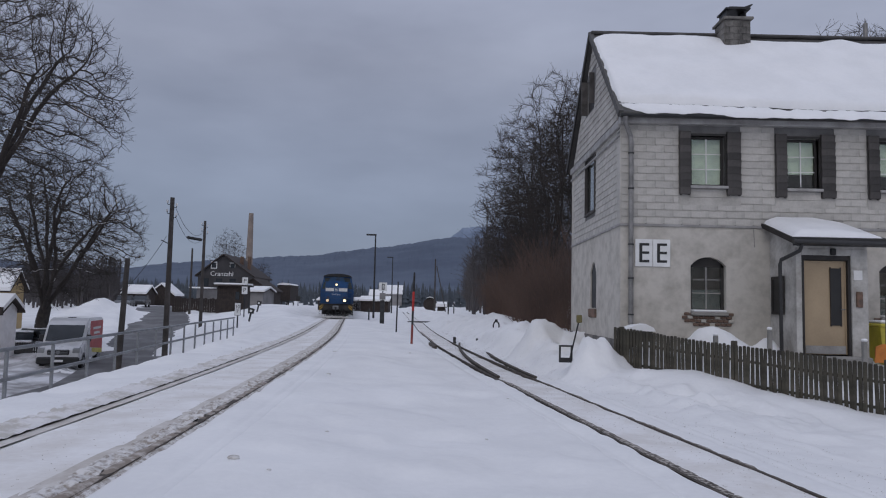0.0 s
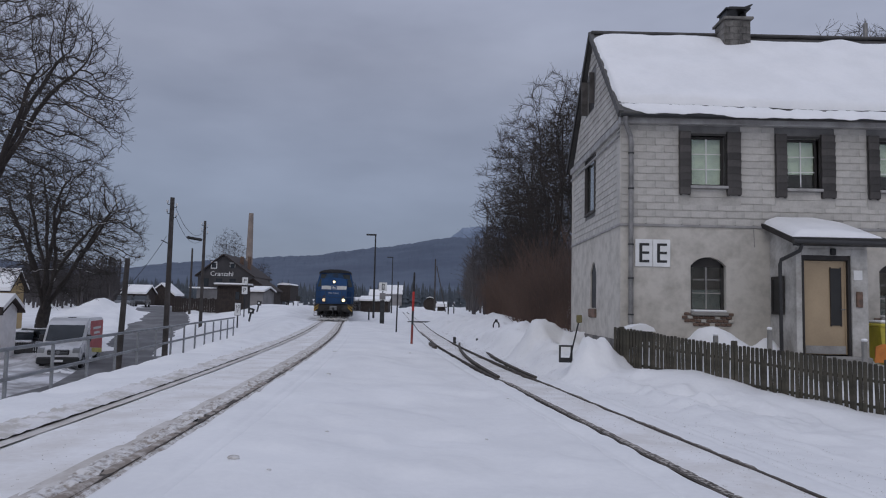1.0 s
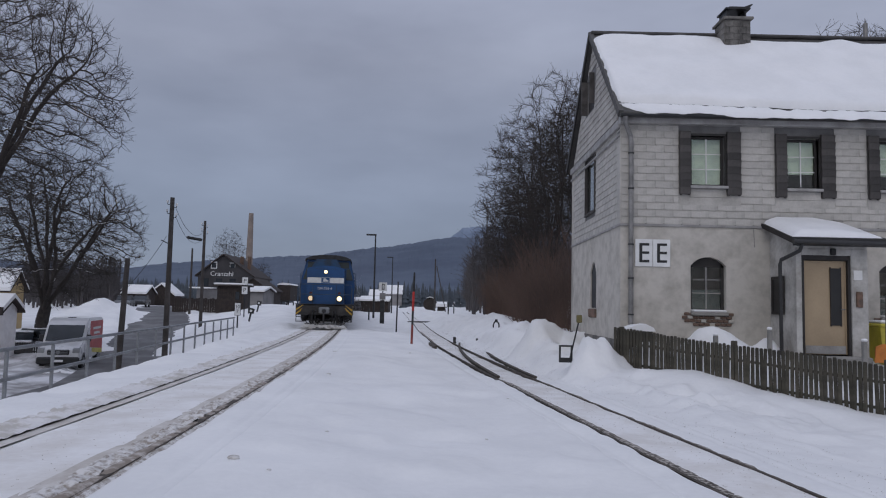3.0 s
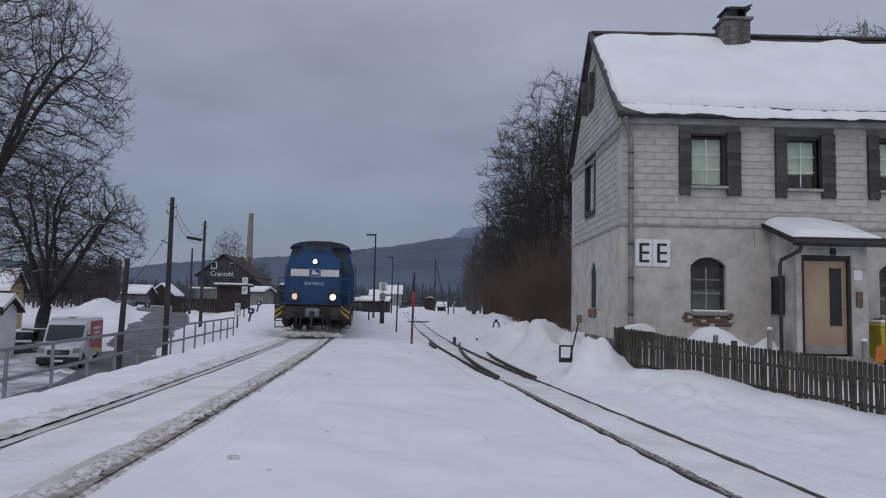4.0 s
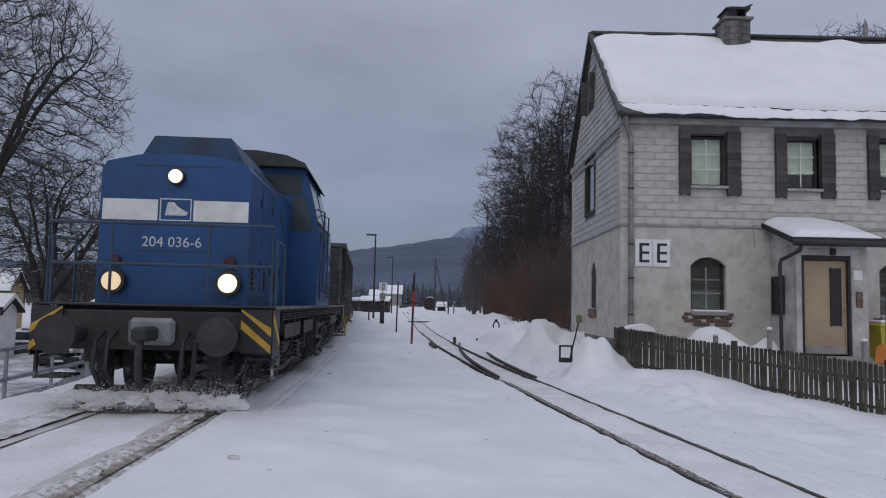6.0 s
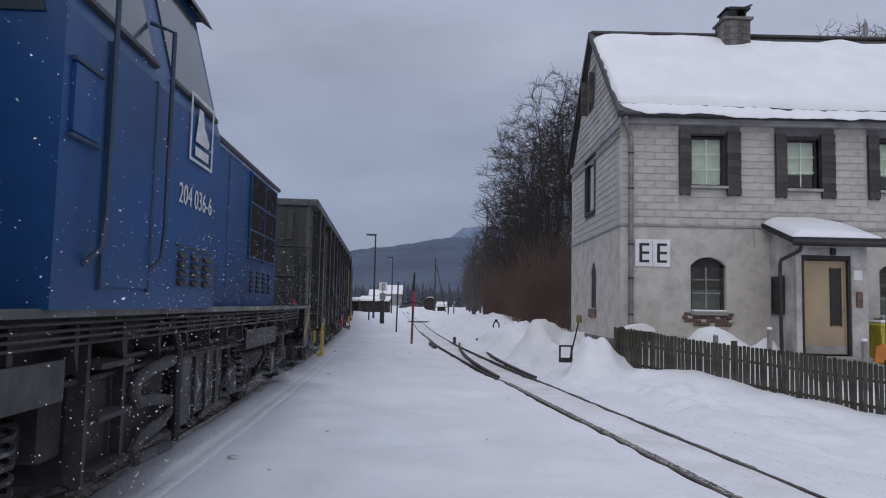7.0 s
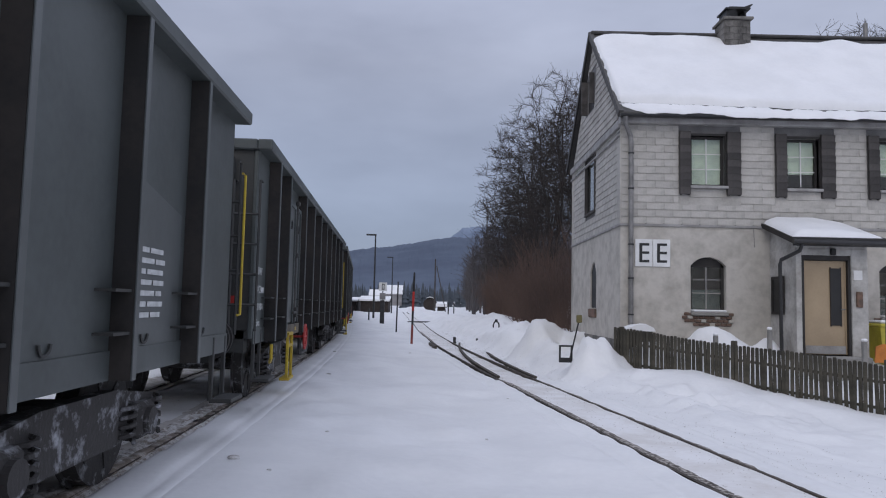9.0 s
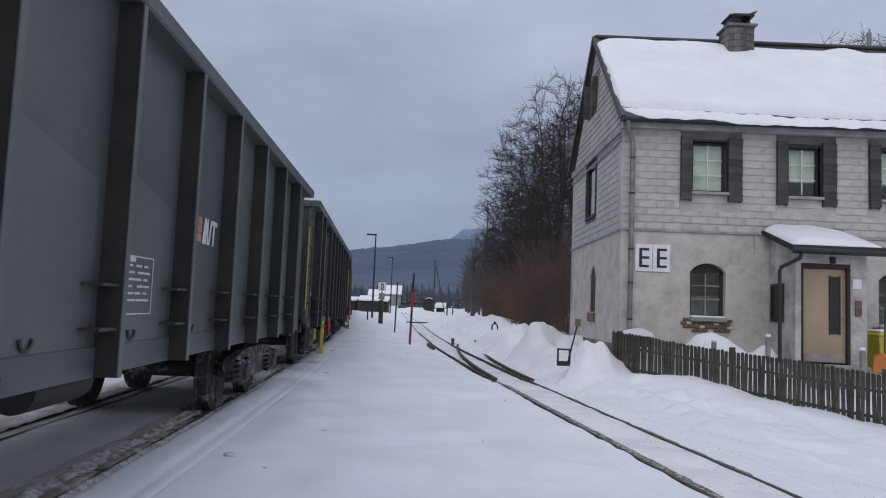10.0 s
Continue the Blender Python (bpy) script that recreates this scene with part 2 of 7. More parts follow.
def disc(bm, c, r, depth, axis="y", n=24, bevel=0.0):
    rot = {"y": Euler((math.pi / 2, 0, 0)), "x": Euler((0, math.pi / 2, 0)), "z": Euler()}[axis]
    res = bmesh.ops.create_cone(bm, cap_ends=True, segments=n, radius1=r, radius2=r, depth=depth, matrix=Matrix.LocRotScale(c, rot, None))
    return bm


def sheet(name, xs, ys, zfun, material, parent=None):
    """A grid of heights over the coordinates xs, ys (arrays)."""
    X, Y = np.meshgrid(xs, ys)
    Z = zfun(X, Y)
    nx, ny = len(xs), len(ys)
    v = np.stack([X, Y, Z], -1).reshape(-1, 3)
    i = np.arange(nx * ny).reshape(ny, nx)
    f = np.stack([i[:-1, :-1], i[:-1, 1:], i[1:, 1:], i[1:, :-1]], -1).reshape(-1, 4)
    me = bpy.data.meshes.new(name)
    me.from_pydata(v.tolist(), [], f.tolist())
    me.polygons.foreach_set("use_smooth", [True] * len(me.polygons))
    me.materials.append(material)
    ob = new(name, me)
    ob.parent = parent
    return ob


_lat = np.random.RandomState(5).rand(256, 256)


def wob(x, y, scale, seed=0):
    """Smooth noise from -1 to 1 over a plane; scale is the size of a lump in metres."""
    x, y = np.asarray(x, float) / scale + seed * 17.3, np.asarray(y, float) / scale + seed * 9.7
    i, j = np.floor(x).astype(int), np.floor(y).astype(int)
    u, v = x - i, y - j
    u, v = u * u * (3 - 2 * u), v * v * (3 - 2 * v)
    g = lambda a, b: _lat[a % 256, b % 256]
    return 2 * ((g(i, j) * (1 - u) + g(i + 1, j) * u) * (1 - v) + (g(i, j + 1) * (1 - u) + g(i + 1, j + 1) * u) * v) - 1


def ease(x, a, b):
    t = np.clip((np.asarray(x, float) - a) / (b - a), 0, 1)
    return t * t * (3 - 2 * t)


def write(name, text, size, m, material, parent, depth=0.002, label=""):
    """Letters in the built-in font, as a mesh, in the plane of m."""
    cu = bpy.data.curves.new(name, "FONT")
    cu.body, cu.size, cu.align_x, cu.align_y, cu.extrude = text, size, "CENTER", "CENTER", depth
    tmp = bpy.data.objects.new(name + "_tmp", cu)
    scene.collection.objects.link(tmp)
    bpy.context.view_layer.update()
    me = bpy.data.meshes.new_from_object(tmp.evaluated_get(bpy.context.evaluated_depsgraph_get()))
    bpy.data.objects.remove(tmp)
    me.materials.clear()
    me.materials.append(material)
    ob = new(name, me)
    ob.parent = parent
    ob.matrix_local = m
    return tagged(ob, label)


# ---- the plan of the tracks and of the ground ----
def main_x(y):
    """The middle of the standard-gauge track."""
    y = np.asarray(y, float)
    k = np.clip(y, -15, 38)
    return -3.05 - 0.036 * k - 0.00115 * k * k - 0.1234 * np.maximum(y - 38, 0)


_ny = (0, 5.85, 7.27, 10.2, 14, 18.4, 26.8, 41, 68.8, 120, 200)
_nx = (3.52, 2.76, 2.57, 2.2, 1.74, 1.22, 0.3, -0.83, -2.6, -5.7, -10.5)
_fit = np.polyfit(_ny[:9], _nx[:9], 4)


def narrow_x(y):
    """The middle of the narrow-gauge track."""
    y = np.asarray(y, float)
    k = np.clip(y, 0, 68)
    return np.polyval(_fit, k) + np.minimum(y, 0) * -0.13 - 0.062 * np.maximum(y - 68, 0)


RAIL_TOP, NARROW_TOP = 0.12, -0.03


def cleared(y):
    """How far the snow is dug out round the points."""
    return 0.05 * ease(y, 14, 16.5) * (1 - ease(y, 28, 32))


def low_z(y):
    """The level of the road and the yard below the embankment."""
    return -2.15 + 2.5 * ease(y, 34, 88)


def road_x(y):
    return np.interp(y, (-20, 10, 22, 30, 40, 50, 60, 70, 85, 120, 200), (-12.2, -12, -12.2, -13.2, -16.7, -20, -23.3, -27, -32.9, -46.5, -80))


def bump_at(x, y, cx, cy, h, sx, sy=None):
    return h * np.exp(-((x - cx) / sx) ** 2 - ((y - cy) / (sy or sx)) ** 2)


def ground_z(x, y):
    x, y = np.asarray(x, float), np.asarray(y, float)
    d, e = x - main_x(y), x - narrow_x(y)
    z = 0.13 - 0.15 * ease(d, 1.3, 4.2)
    z = z + (0.045 * wob(x, y, 1.3, 1) + 0.04 * wob(x, y, 0.45, 2) + 0.01 * wob(x, y, .2, 11)) * ease(np.abs(d), 1.25, 1.9) * ease(np.abs(e), .7, 1.2)
    z = z + 0.07 * wob(x, y, 2.6, 3) * ease(d, 1.6, 2.6) * ease(-e, .8, 1.6)
    # towards the house
    z = z + ease(e, 0.8, 3.0) * (0.5 * ease(y, 12.5, 16.5) - 0.2 * ease(-y, -14.5, -11.5))
    z = z + 0.10 * ease(e, .7, 1.4) * (0.5 + wob(x, y, 1.1, 4)) * ease(y, 9, 14)
    z = z + 0.55 * np.clip(1 - np.hypot((x - 3.3) / .75, (y - 15.05) / .7), 0, 1) * (1 + .3 * wob(x, y, .3, 31) + .25 * wob(x, y, .16, 32)) + bump_at(x, y, 3.0, 15.0, .2, .4, .4) + bump_at(x, y, 2.75, 17.5, 0.25, 0.4, .8) + bump_at(x, y, 2.7, 20.0, 0.5, 0.6, 1.2)
    z = z + bump_at(x, y, 2.5, 25, 0.4, 0.9, 2.4) + bump_at(x, y, 5.6, 14.95, 0.75, 0.85, 0.5) + bump_at(x, y, 4.3, 15.6, 0.55, 0.35, 0.25)
    z = z + bump_at(x, y, 6.85, 15.2, 0.5, 0.3, 0.3) + bump_at(x, y, 3.2, 40, 0.4, 1.6, 9)
    z = z + (0.16 * wob(x, y, .7, 6) + .09 * wob(x, y, .3, 12) + .04 * wob(x, y, .14, 13)) * bump_at(x, y, 2.8, 19.0, 1.0, 1.2, 5.5)
    z = z + (.09 * wob(x, y, .4, 14) + .085 * np.abs(wob(x, y, .2, 15)) + .1 * ease(e + .25 * wob(x, y, .8, 33), 1.25, 1.5) * (1 - ease(e, 1.6, 2.6))) * ease(e, 1.0, 1.5) * (1 - ease(e, 3.5, 5)) * ease(y, 8, 12)
    z = z + (.05 * np.maximum(wob(x, y, .5, 51), 0) + .03 * np.maximum(wob(x, y, .2, 52), 0)) * ease(e, 1.0, 1.4) * (1 - ease(e, 3, 5)) * ease(y, 7, 9)
    # a trodden strip in front of the fence
    ft = ((x - 3.68) * 3.46 - (y - 15.4) * 3.7) / 25.66
    fd = ((x - 3.68) * -3.7 - (y - 15.4) * 3.46) / 5.066
    strip = ease(ft, -.02, .12) * ease(fd, -.9, -.3) * (1 - ease(fd, .25, 1.5))
    fz = np.interp(ft, (0, .1, .24, .4, .59, .8, .98, 1.4), (.3, .22, .27, .3, .09, -.02, -.13, -.2)) + .03 * wob(x, y, .35, 41) + .015 * wob(x, y, .15, 42)
    z = z * (1 - strip) + fz * strip + .03 * np.abs(wob(x, y, .22, 43)) * ease(e, .9, 1.3) * (1 - ease(e, 2.2, 3.6)) * ease(y, 5, 8) * (1 - ease(y, 14, 17))
    # the wooded slope behind the house
    z = z + 9.0 * ease(x - 0.05 * (y - 24), 8, 40) * ease(y, 22, 46) + 30 * ease(x, 40, 190) * ease(y, 22, 120)
    # shoulder, embankment and the lower yard
    w = ease(-d, 1.75 + 0.025 * np.maximum(y, 0), 4.9 + 0.055 * np.maximum(y, 0))
    low = low_z(y) + 0.07 * wob(x, y, 1.7, 7) + 0.025 * wob(x, y, .5, 8)
    z = z * (1 - w) + low * w
    z = z + (0.16 * (0.45 + 0.6 * wob(x, y, 1.1, 9)) + .1 * wob(x, y, .4, 16)) * ease(-d, 1.5, 1.9) * ease(d, -3.4, -2.4) * ease(y, 14, 34)
    z = z + 0.9 * ease(-d, 2.2, 5.5) * (1 - ease(-d, 9, 14)) * ease(y, 40, 66) * (1 - ease(y, 90, 130)) * (.8 + .25 * wob(x, y, 4, 5))
    # ploughed heaps beside the road
    z = z + (bump_at(x, y, -33.0, 70, 1.6, 2.2, 5) + bump_at(x, y, -30.0, 62, 1.1, 2.0, 5)) * (1 + .22 * wob(x, y, 1.6, 21) + .12 * wob(x, y, .7, 22)) + bump_at(x, y, -16.6, 55, 0.8, 1.2, 9) * (.8 + .3 * wob(x, y, 1.5, 3))
    z = z + bump_at(x, y, -24, 45, .8, 2.2, 3) + bump_at(x, y, -20.7, 38.2, .6, 1.0, 1.5)
    # bed under each track and under the road
    z = z - 0.22 * (1 - ease(np.abs(d), 1.15, 1.32)) * (y > -19) - 0.14 * (1 - ease(np.abs(e), .66, .8)) * (y > -5) - 1.3 * cleared(y) * (1 - ease(e, .9, 1.6)) * ease(e, -.9, -.7)
    r = np.abs(x - road_x(y))
    z = z - 0.10 * (1 - ease(r, 2.6, 3.4)) * (y > 10) * (y < 118) + 0.25 * ease(r, 2.7, 3.3) * (1 - ease(r, 3.4, 4.6)) * (y > 35) * (y < 110)
    far = np.hypot(x, y)
    return z + 6 * ease(far, 220, 700) + 0.3 * wob(x, y, 25, 1) * ease(far, 90, 200)


def spread(knots):
    """Coordinates from (start, end, step) stretches."""
    out = [np.arange(a, b, s) for a, b, s in knots]
    return np.concatenate(out + [[knots[-1][1]]])


def build_ground():
    xs = spread([(-3000, -400, 400), (-400, -80, 20), (-80, -40, 2), (-40, -14, .5), (-14, -8, .25), (-8, -2, .13), (-2, 8, .09), (8, 14, .4), (14, 60, 2), (60, 400, 20), (400, 3000, 400)])
    ys = spread([(-400, -40, 40), (-40, -4, 2), (-4, 3, .4), (3, 22, .09), (22, 50, .3), (50, 90, .8), (90, 240, 4), (240, 700, 40), (700, 3000, 400)])
    g = sheet("ground", xs, ys, ground_z, SNOW)
    tagged(g, "snow-covered ground with soft lumps, heaps and a lower yard", "ground", kind="structure")
    # the wet road
    us, vs = np.linspace(-2.7, 2.7, 22), np.arange(12, 116, .6)
    r = sheet("road", us, vs, lambda u, v: u * 0, ROAD)
    co = np.array([p.co for p in r.data.vertices])
    co[:, 0] += road_x(co[:, 1]) + .25 * wob(co[:, 0] * 0, co[:, 1], 4, 3)
    co[:, 2] = low_z(co[:, 1]) + 0.03 + .012 * wob(co[:, 0], co[:, 1], .7, 2)
    r.data.vertices.foreach_set("co", co.ravel())
    ys_ = np.arange(12, 47, .5)
    yd = sheet("yard", np.linspace(-9.5, -2.5, 30), ys_, lambda u, v: u * 0, YARD)
    co = np.array([p.co for p in yd.data.vertices])
    co[:, 0] += road_x(co[:, 1])
    co[:, 2] = ground_z(co[:, 0], co[:, 1]) + .02 - .2 * ease(np.abs(co[:, 1] - 29.5), 15, 17.5)
    yd.data.vertices.foreach_set("co", co.ravel())
    tagged(yd, "trampled dirty snow of the yard beside the road", "yard", kind="structure")
    tagged(r, "grey slushy wet asphalt road curving up between snow banks", "road", kind="structure")


def along(xf, y0, y1, step):
    ys = np.arange(y0, y1, step)
    return np.stack([xf(ys), ys], 1)


def rail(name, xf, off, y0, y1, top, parent, h=0.14, head=0.035, step=0.8, label=""):
    """A rail of flat-bottom section along a path."""
    prof = [(-head, 0), (head, 0), (head, -.035), (.01, -.05), (.01, -h + .02), (.06, -h), (-.06, -h), (-.01, -h + .02), (-.01, -.05), (-head, -.035)]
    bm = bmesh.new()
    prev = None
    p = along(xf, y0, y1, step)
    for i, (x, y) in enumerate(p):
        a, b = p[max(i - 1, 0)], p[min(i + 1, len(p) - 1)]
        t = (b - a) / np.hypot(*(b - a))
        nrm = np.array([t[1], -t[0]])
        ring = [bm.verts.new((x + nrm[0] * (off + u), y + nrm[1] * (off + u), top + v)) for u, v in prof]
        if prev:
            for k in range(len(prof)):
                bm.faces.new((prev[k], prev[(k + 1) % len(prof)], ring[(k + 1) % len(prof)], ring[k]))
        else:
            bm.faces.new(ring)
        prev = ring
    bm.faces.new(prev[::-1])
    bmesh.ops.recalc_face_normals(bm, faces=bm.faces)
    return part(name, bm, RAIL, parent, label)


def bed(name, xf, u0, u1, du, y0, y1, dy, zf, material, parent, label=""):
    """A strip of snow along a track: zf gives the height from the offset and the place along."""
    us, vs = np.arange(u0, u1 + du / 2, du), np.arange(y0, y1, dy)
    ob = sheet(name, us, vs, lambda u, v: zf(u, v), material, parent)
    co = np.array([p.co for p in ob.data.vertices])
    co[:, 0] += xf(co[:, 1])
    ob.data.vertices.foreach_set("co", co.ravel())
    return tagged(ob, label)


def build_tracks():
    t = thing("main_track", "standard-gauge railway track sunk in dirty snow", "railway track", kind="structure")
    for s in (-1, 1):
        rail("rail", main_x, 0.7525 * s, -20, 190, RAIL_TOP, t, label="worn steel rail in packed snow")
    lump = lambda u, v, k: wob(u, v, .1, k) * .5 + wob(u, v, .05, k + 1) * .4 + wob(u, v, .4, k + 2) * .35
    top = RAIL_TOP
    bed("snow_between_rails", main_x, -.68, .42, .055, -20, 110, .25, lambda u, v: top - .015 + .012 * wob(u, v, .5, 2) - .02 * ease(-u, .52, .66), SNOW_TRACK, t)
    bed("stained_snow_edge", main_x, .38, .56, .03, -20, 110, .2, lambda u, v: top - .008 + .014 * wob(u, v, .3, 4) - .01 * ease(u, .5, .56), SNOW_TAN, t)
    bed("stained_snow_edge", main_x, -.715, -.58, .03, -20, 110, .2, lambda u, v: top - .003 + .006 * wob(u, v, .3, 4), SNOW_TAN, t)
    bed("churned_snow", main_x, .47, .72, .02, 2, 60, .035, lambda u, v: top + .002 + .05 * lump(u, v, 3) * ease(u, .47, .54) - .02 * (1 - ease(u, .47, .52)) - .012 * ease(u, .66, .72), SNOW_DIRT, t)
    bed("churned_snow", main_x, .785, .90, .025, -8, 80, .05, lambda u, v: top - .012 - .03 * ease(u, .8, .86) + .012 * lump(u, v, 6), SNOW_DIRT, t)
    bed("churned_snow", main_x, -1.06, -.775, .03, 24, 80, .05, lambda u, v: top + .0 + .045 * lump(u, v, 8) * ease(-u, .77, .86), SNOW_PALE, t)
    bed("churned_snow", main_x, -1.1, -.695, .025, -8, 24.02, .04, lambda u, v: top + .032 - .016 * ease(u, -.73, -.7) + .05 * np.maximum(lump(u, v, 8), -.12) * ease(-u, .75, .86) + .008 * wob(u, v, .12, 9), SNOW_PALE, t)
    # brown slush pressed against the outer side of the rail
    bed("slush_on_rail", main_x, .70, .80, .02, -8, 24, .06, lambda u, v: top + .004 + .012 * wob(u, v, .12, 3) + .01 * wob(u, v, .5, 5) - .03 * ease(u, .77, .8), SLUSH, t)
    bed("snow_edge", main_x, .83, 1.48, .035, -20, 110, .2, lambda u, v: ground_z(u + main_x(v), v) * ease(u, 1.2, 1.4) + (1 - ease(u, 1.2, 1.4)) * (top + .02 + .02 * wob(u, v, .25, 1) - .12 * (1 - ease(u, .83, .91))) + .004 - .05 * ease(u, 1.38, 1.48), SNOW, t)
    bed("snow_edge", main_x, -1.46, -.98, .03, -20, 110, .2, lambda u, v: ground_z(u + main_x(v), v) * ease(-u, 1.2, 1.4) + (1 - ease(-u, 1.2, 1.4)) * (top + .02 + .02 * wob(u, v, .3, 1) - .12 * (1 - ease(-u, .98, 1.06))) + .004 - .05 * ease(-u, 1.38, 1.46), SNOW, t)
    # bare sleepers by the far points
    for y in np.arange(27, 42, .65):
        bm = boxes((-1.1, 1.1, -.12, .12, -.1, 0), bevel=.01)
        s = part("sleeper", bm, SLEEPER, t)
        s.matrix_local = pose(float(main_x(y)), y, RAIL_TOP - .045)
    n = thing("narrow_track", "narrow-gauge railway track curving through the snow", "railway track", kind="structure")
    for s in (-1, 1):
        rail("rail", narrow_x, 0.40 * s, -6, 150, NARROW_TOP, n, h=.11, head=.019, label="brown steel rail half buried in snow")
    bed("snow_between_rails", narrow_x, -.384, .384, .048, -6, 120, .25, lambda u, v: NARROW_TOP - .01 - cleared(v) + .012 * wob(u, v, .4, 2) - .004 * ease(np.abs(u), .25, .37), SNOW_TRACK, n)
    bed("churned_snow", narrow_x, -.385, -.265, .015, 2, 40, .035, lambda u, v: NARROW_TOP + .002 - 1.4 * cleared(v) + .009 * lump(u, v, 3) - .02 * ease(u, -.3, -.265), SNOW_GRIT, n)
    bed("churned_snow", narrow_x, .415, .47, .015, -6, 60, .05, lambda u, v: NARROW_TOP - .004 - 1.4 * cleared(v) + .006 * lump(u, v, 5), SNOW_GRIT, n)
    for s in (-1, 1):
        lo, hi = (.425, .90) if s > 0 else (-.90, -.425)
        bed("snow_edge", narrow_x, lo, hi, .05, -6, 120, .2, lambda u, v: ground_z(u + narrow_x(v), v) * ease(np.abs(u), .66, .84) + (1 - ease(np.abs(u), .66, .84)) * (NARROW_TOP + .008 - 1.2 * cleared(v) + .02 * wob(u, v, .3, 1) - .03 * (1 - ease(np.abs(u), .425, .46))) + .004 - .06 * ease(np.abs(u), .82, .9), SNOW, n)
    # the points: a second pair of rails leaves the curve
    branch = lambda y: narrow_x(y) + 0.9 * ((np.asarray(y, float) - 14.5) / 14) ** 2
    b = thing("points", "open switch points of brown rails in cleared snow", "railway points", kind="structure")
    rail("rail", branch, -.33, 15.5, 29.5, NARROW_TOP + .03, b, h=.13, head=.038)
    rail("rail", branch, .47, 15.5, 28.5, NARROW_TOP + .03, b, h=.13, head=.038)
    for i, y in enumerate(np.arange(14.5, 30, .62)):
        s = part("sleeper", boxes((-.85, .95, -.1, .1, -.1, 0), bevel=.01), SLEEPER, b)
        s.matrix_local = pose(float(narrow_x(y)) + .1, y, NARROW_TOP - .095 + .01 * math.sin(i * 3.1))
    for y, u in ((29.6, .65), (28.6, 1.45)):
        part("points_end", boxes((-.06, .06, -.1, .5, -.1, .16), bevel=.02), FROST, b).matrix_local = pose(float(narrow_x(y)) + u - .15, y, 0.02)
    part("guard_rail", boxes((-.05, .05, -1.2, 1.2, -.1, .03), bevel=.015), RAIL, b).matrix_local = pose(float(narrow_x(27)) - .6, 27, 0.0, 0, 0, 6)
    part("stretcher_bar", boxes((-1.4, 1.4, -.15, .15, -.08, .05), bevel=.02), SLEEPER, b).matrix_local = pose(float(narrow_x(62)) + .6, 62, 0.02, 0, 0, 12)


def build_grit():
    """Brown crumbs and needles of dirt lying on the snow along both tracks."""
    rng = random.Random(31)
    V, F = [], []
    for k in range(6000):
        y = 3 + 37 * rng.random() ** 1.7
        if k % 3:
            u = rng.gauss(.55, .4) if k % 2 else rng.uniform(-.4, 1.9)
            x = float(narrow_x(y)) + u
            z = NARROW_TOP - float(cleared(y)) if abs(u) < .38 else max(float(ground_z(x, y)), NARROW_TOP - .01)
        else:
            u = rng.choice((rng.uniform(-.55, .45), rng.gauss(.95, .12), rng.gauss(-1.15, .14)))
            x = float(main_x(y)) + u
            z = RAIL_TOP - .008 if abs(u) < .6 else max(float(ground_z(x, y)), RAIL_TOP - .0)
        r = rng.uniform(.002, .005) * (.5 + y / 26)
        a = rng.uniform(0, 6.28)
        b = len(V)
        V += [(x + r * rng.uniform(.8, 2.6) * math.cos(a + q), y + r * rng.uniform(.8, 2.6) * math.sin(a + q), z + .002) for q in (0, 2.1, 4.2)] + [(x, y, z + .004 + r * .8)]
        F += [(b, b + 1, b + 3), (b + 1, b + 2, b + 3), (b + 2, b, b + 3)]
    me = bpy.data.meshes.new("track_grit")
    me.from_pydata(V, [], F)
    me.materials.append(SLUSH)
    tagged(new("track_grit", me), "brown crumbs of dirt strewn on the snow along the rails", "dirt", kind="stuff")


build_ground()
build_tracks()
build_grit()


# ---- the house beside the narrow-gauge track ----
HX0, HX1, HY0, HY1 = 3.955, 14.0, 16.1, 22.2
BAND, EAVE, PEAK = 3.38, 5.72, 8.82


def pierced(bm, u0, u1, v0, v1, holes, a0, a1, axis="y"):
    """A wall slab with rectangular openings (u0, u1, v0, v1) through it."""
    us = sorted({u0, u1, *[min(max(h[0], u0), u1) for h in holes], *[min(max(h[1], u0), u1) for h in holes]})
    vs = sorted({v0, v1, *[min(max(h[2], v0), v1) for h in holes], *[min(max(h[3], v0), v1) for h in holes]})
    for ua, ub in zip(us, us[1:]):
        run = None
        for va, vb in zip(vs, vs[1:]):
            mu, mv = (ua + ub) / 2, (va + vb) / 2
            if any(h[0] < mu < h[1] and h[2] < mv < h[3] for h in holes):
                run = None
                continue
            if axis == "y":
                box(bm, ua, ub, a0, a1, va, vb)
            else:
                box(bm, a0, a1, ua, ub, va, vb)
    bmesh.ops.remove_doubles(bm, verts=bm.verts, dist=1e-5)
    return bm


UPPER = [(5.54, 6.30, 4.26, 5.40), (7.70, 8.42, 4.24, 5.38), (9.78, 10.52, 4.24, 5.38)]
LOWER = [(5.52, 6.31, 1.44, 2.66), (9.72, 10.51, 1.40, 2.62)]


def arch_fill(x0, x1, spring, top, y0, y1):
    """The masonry above a segment-arched opening inside its rectangle."""
    bm = bmesh.new()
    n = 10
    up = [(x0 + (x1 - x0) * i / n, spring + (top - spring) * math.sin(math.pi * i / n) ** .7) for i in range(n + 1)]
    for (xa, za), (xb, zb) in zip(up, up[1:]):
        prism(bm, [(xa, za), (xb, zb), (xb, top + .02), (xa, top + .02)], y0, y1)
    return bm


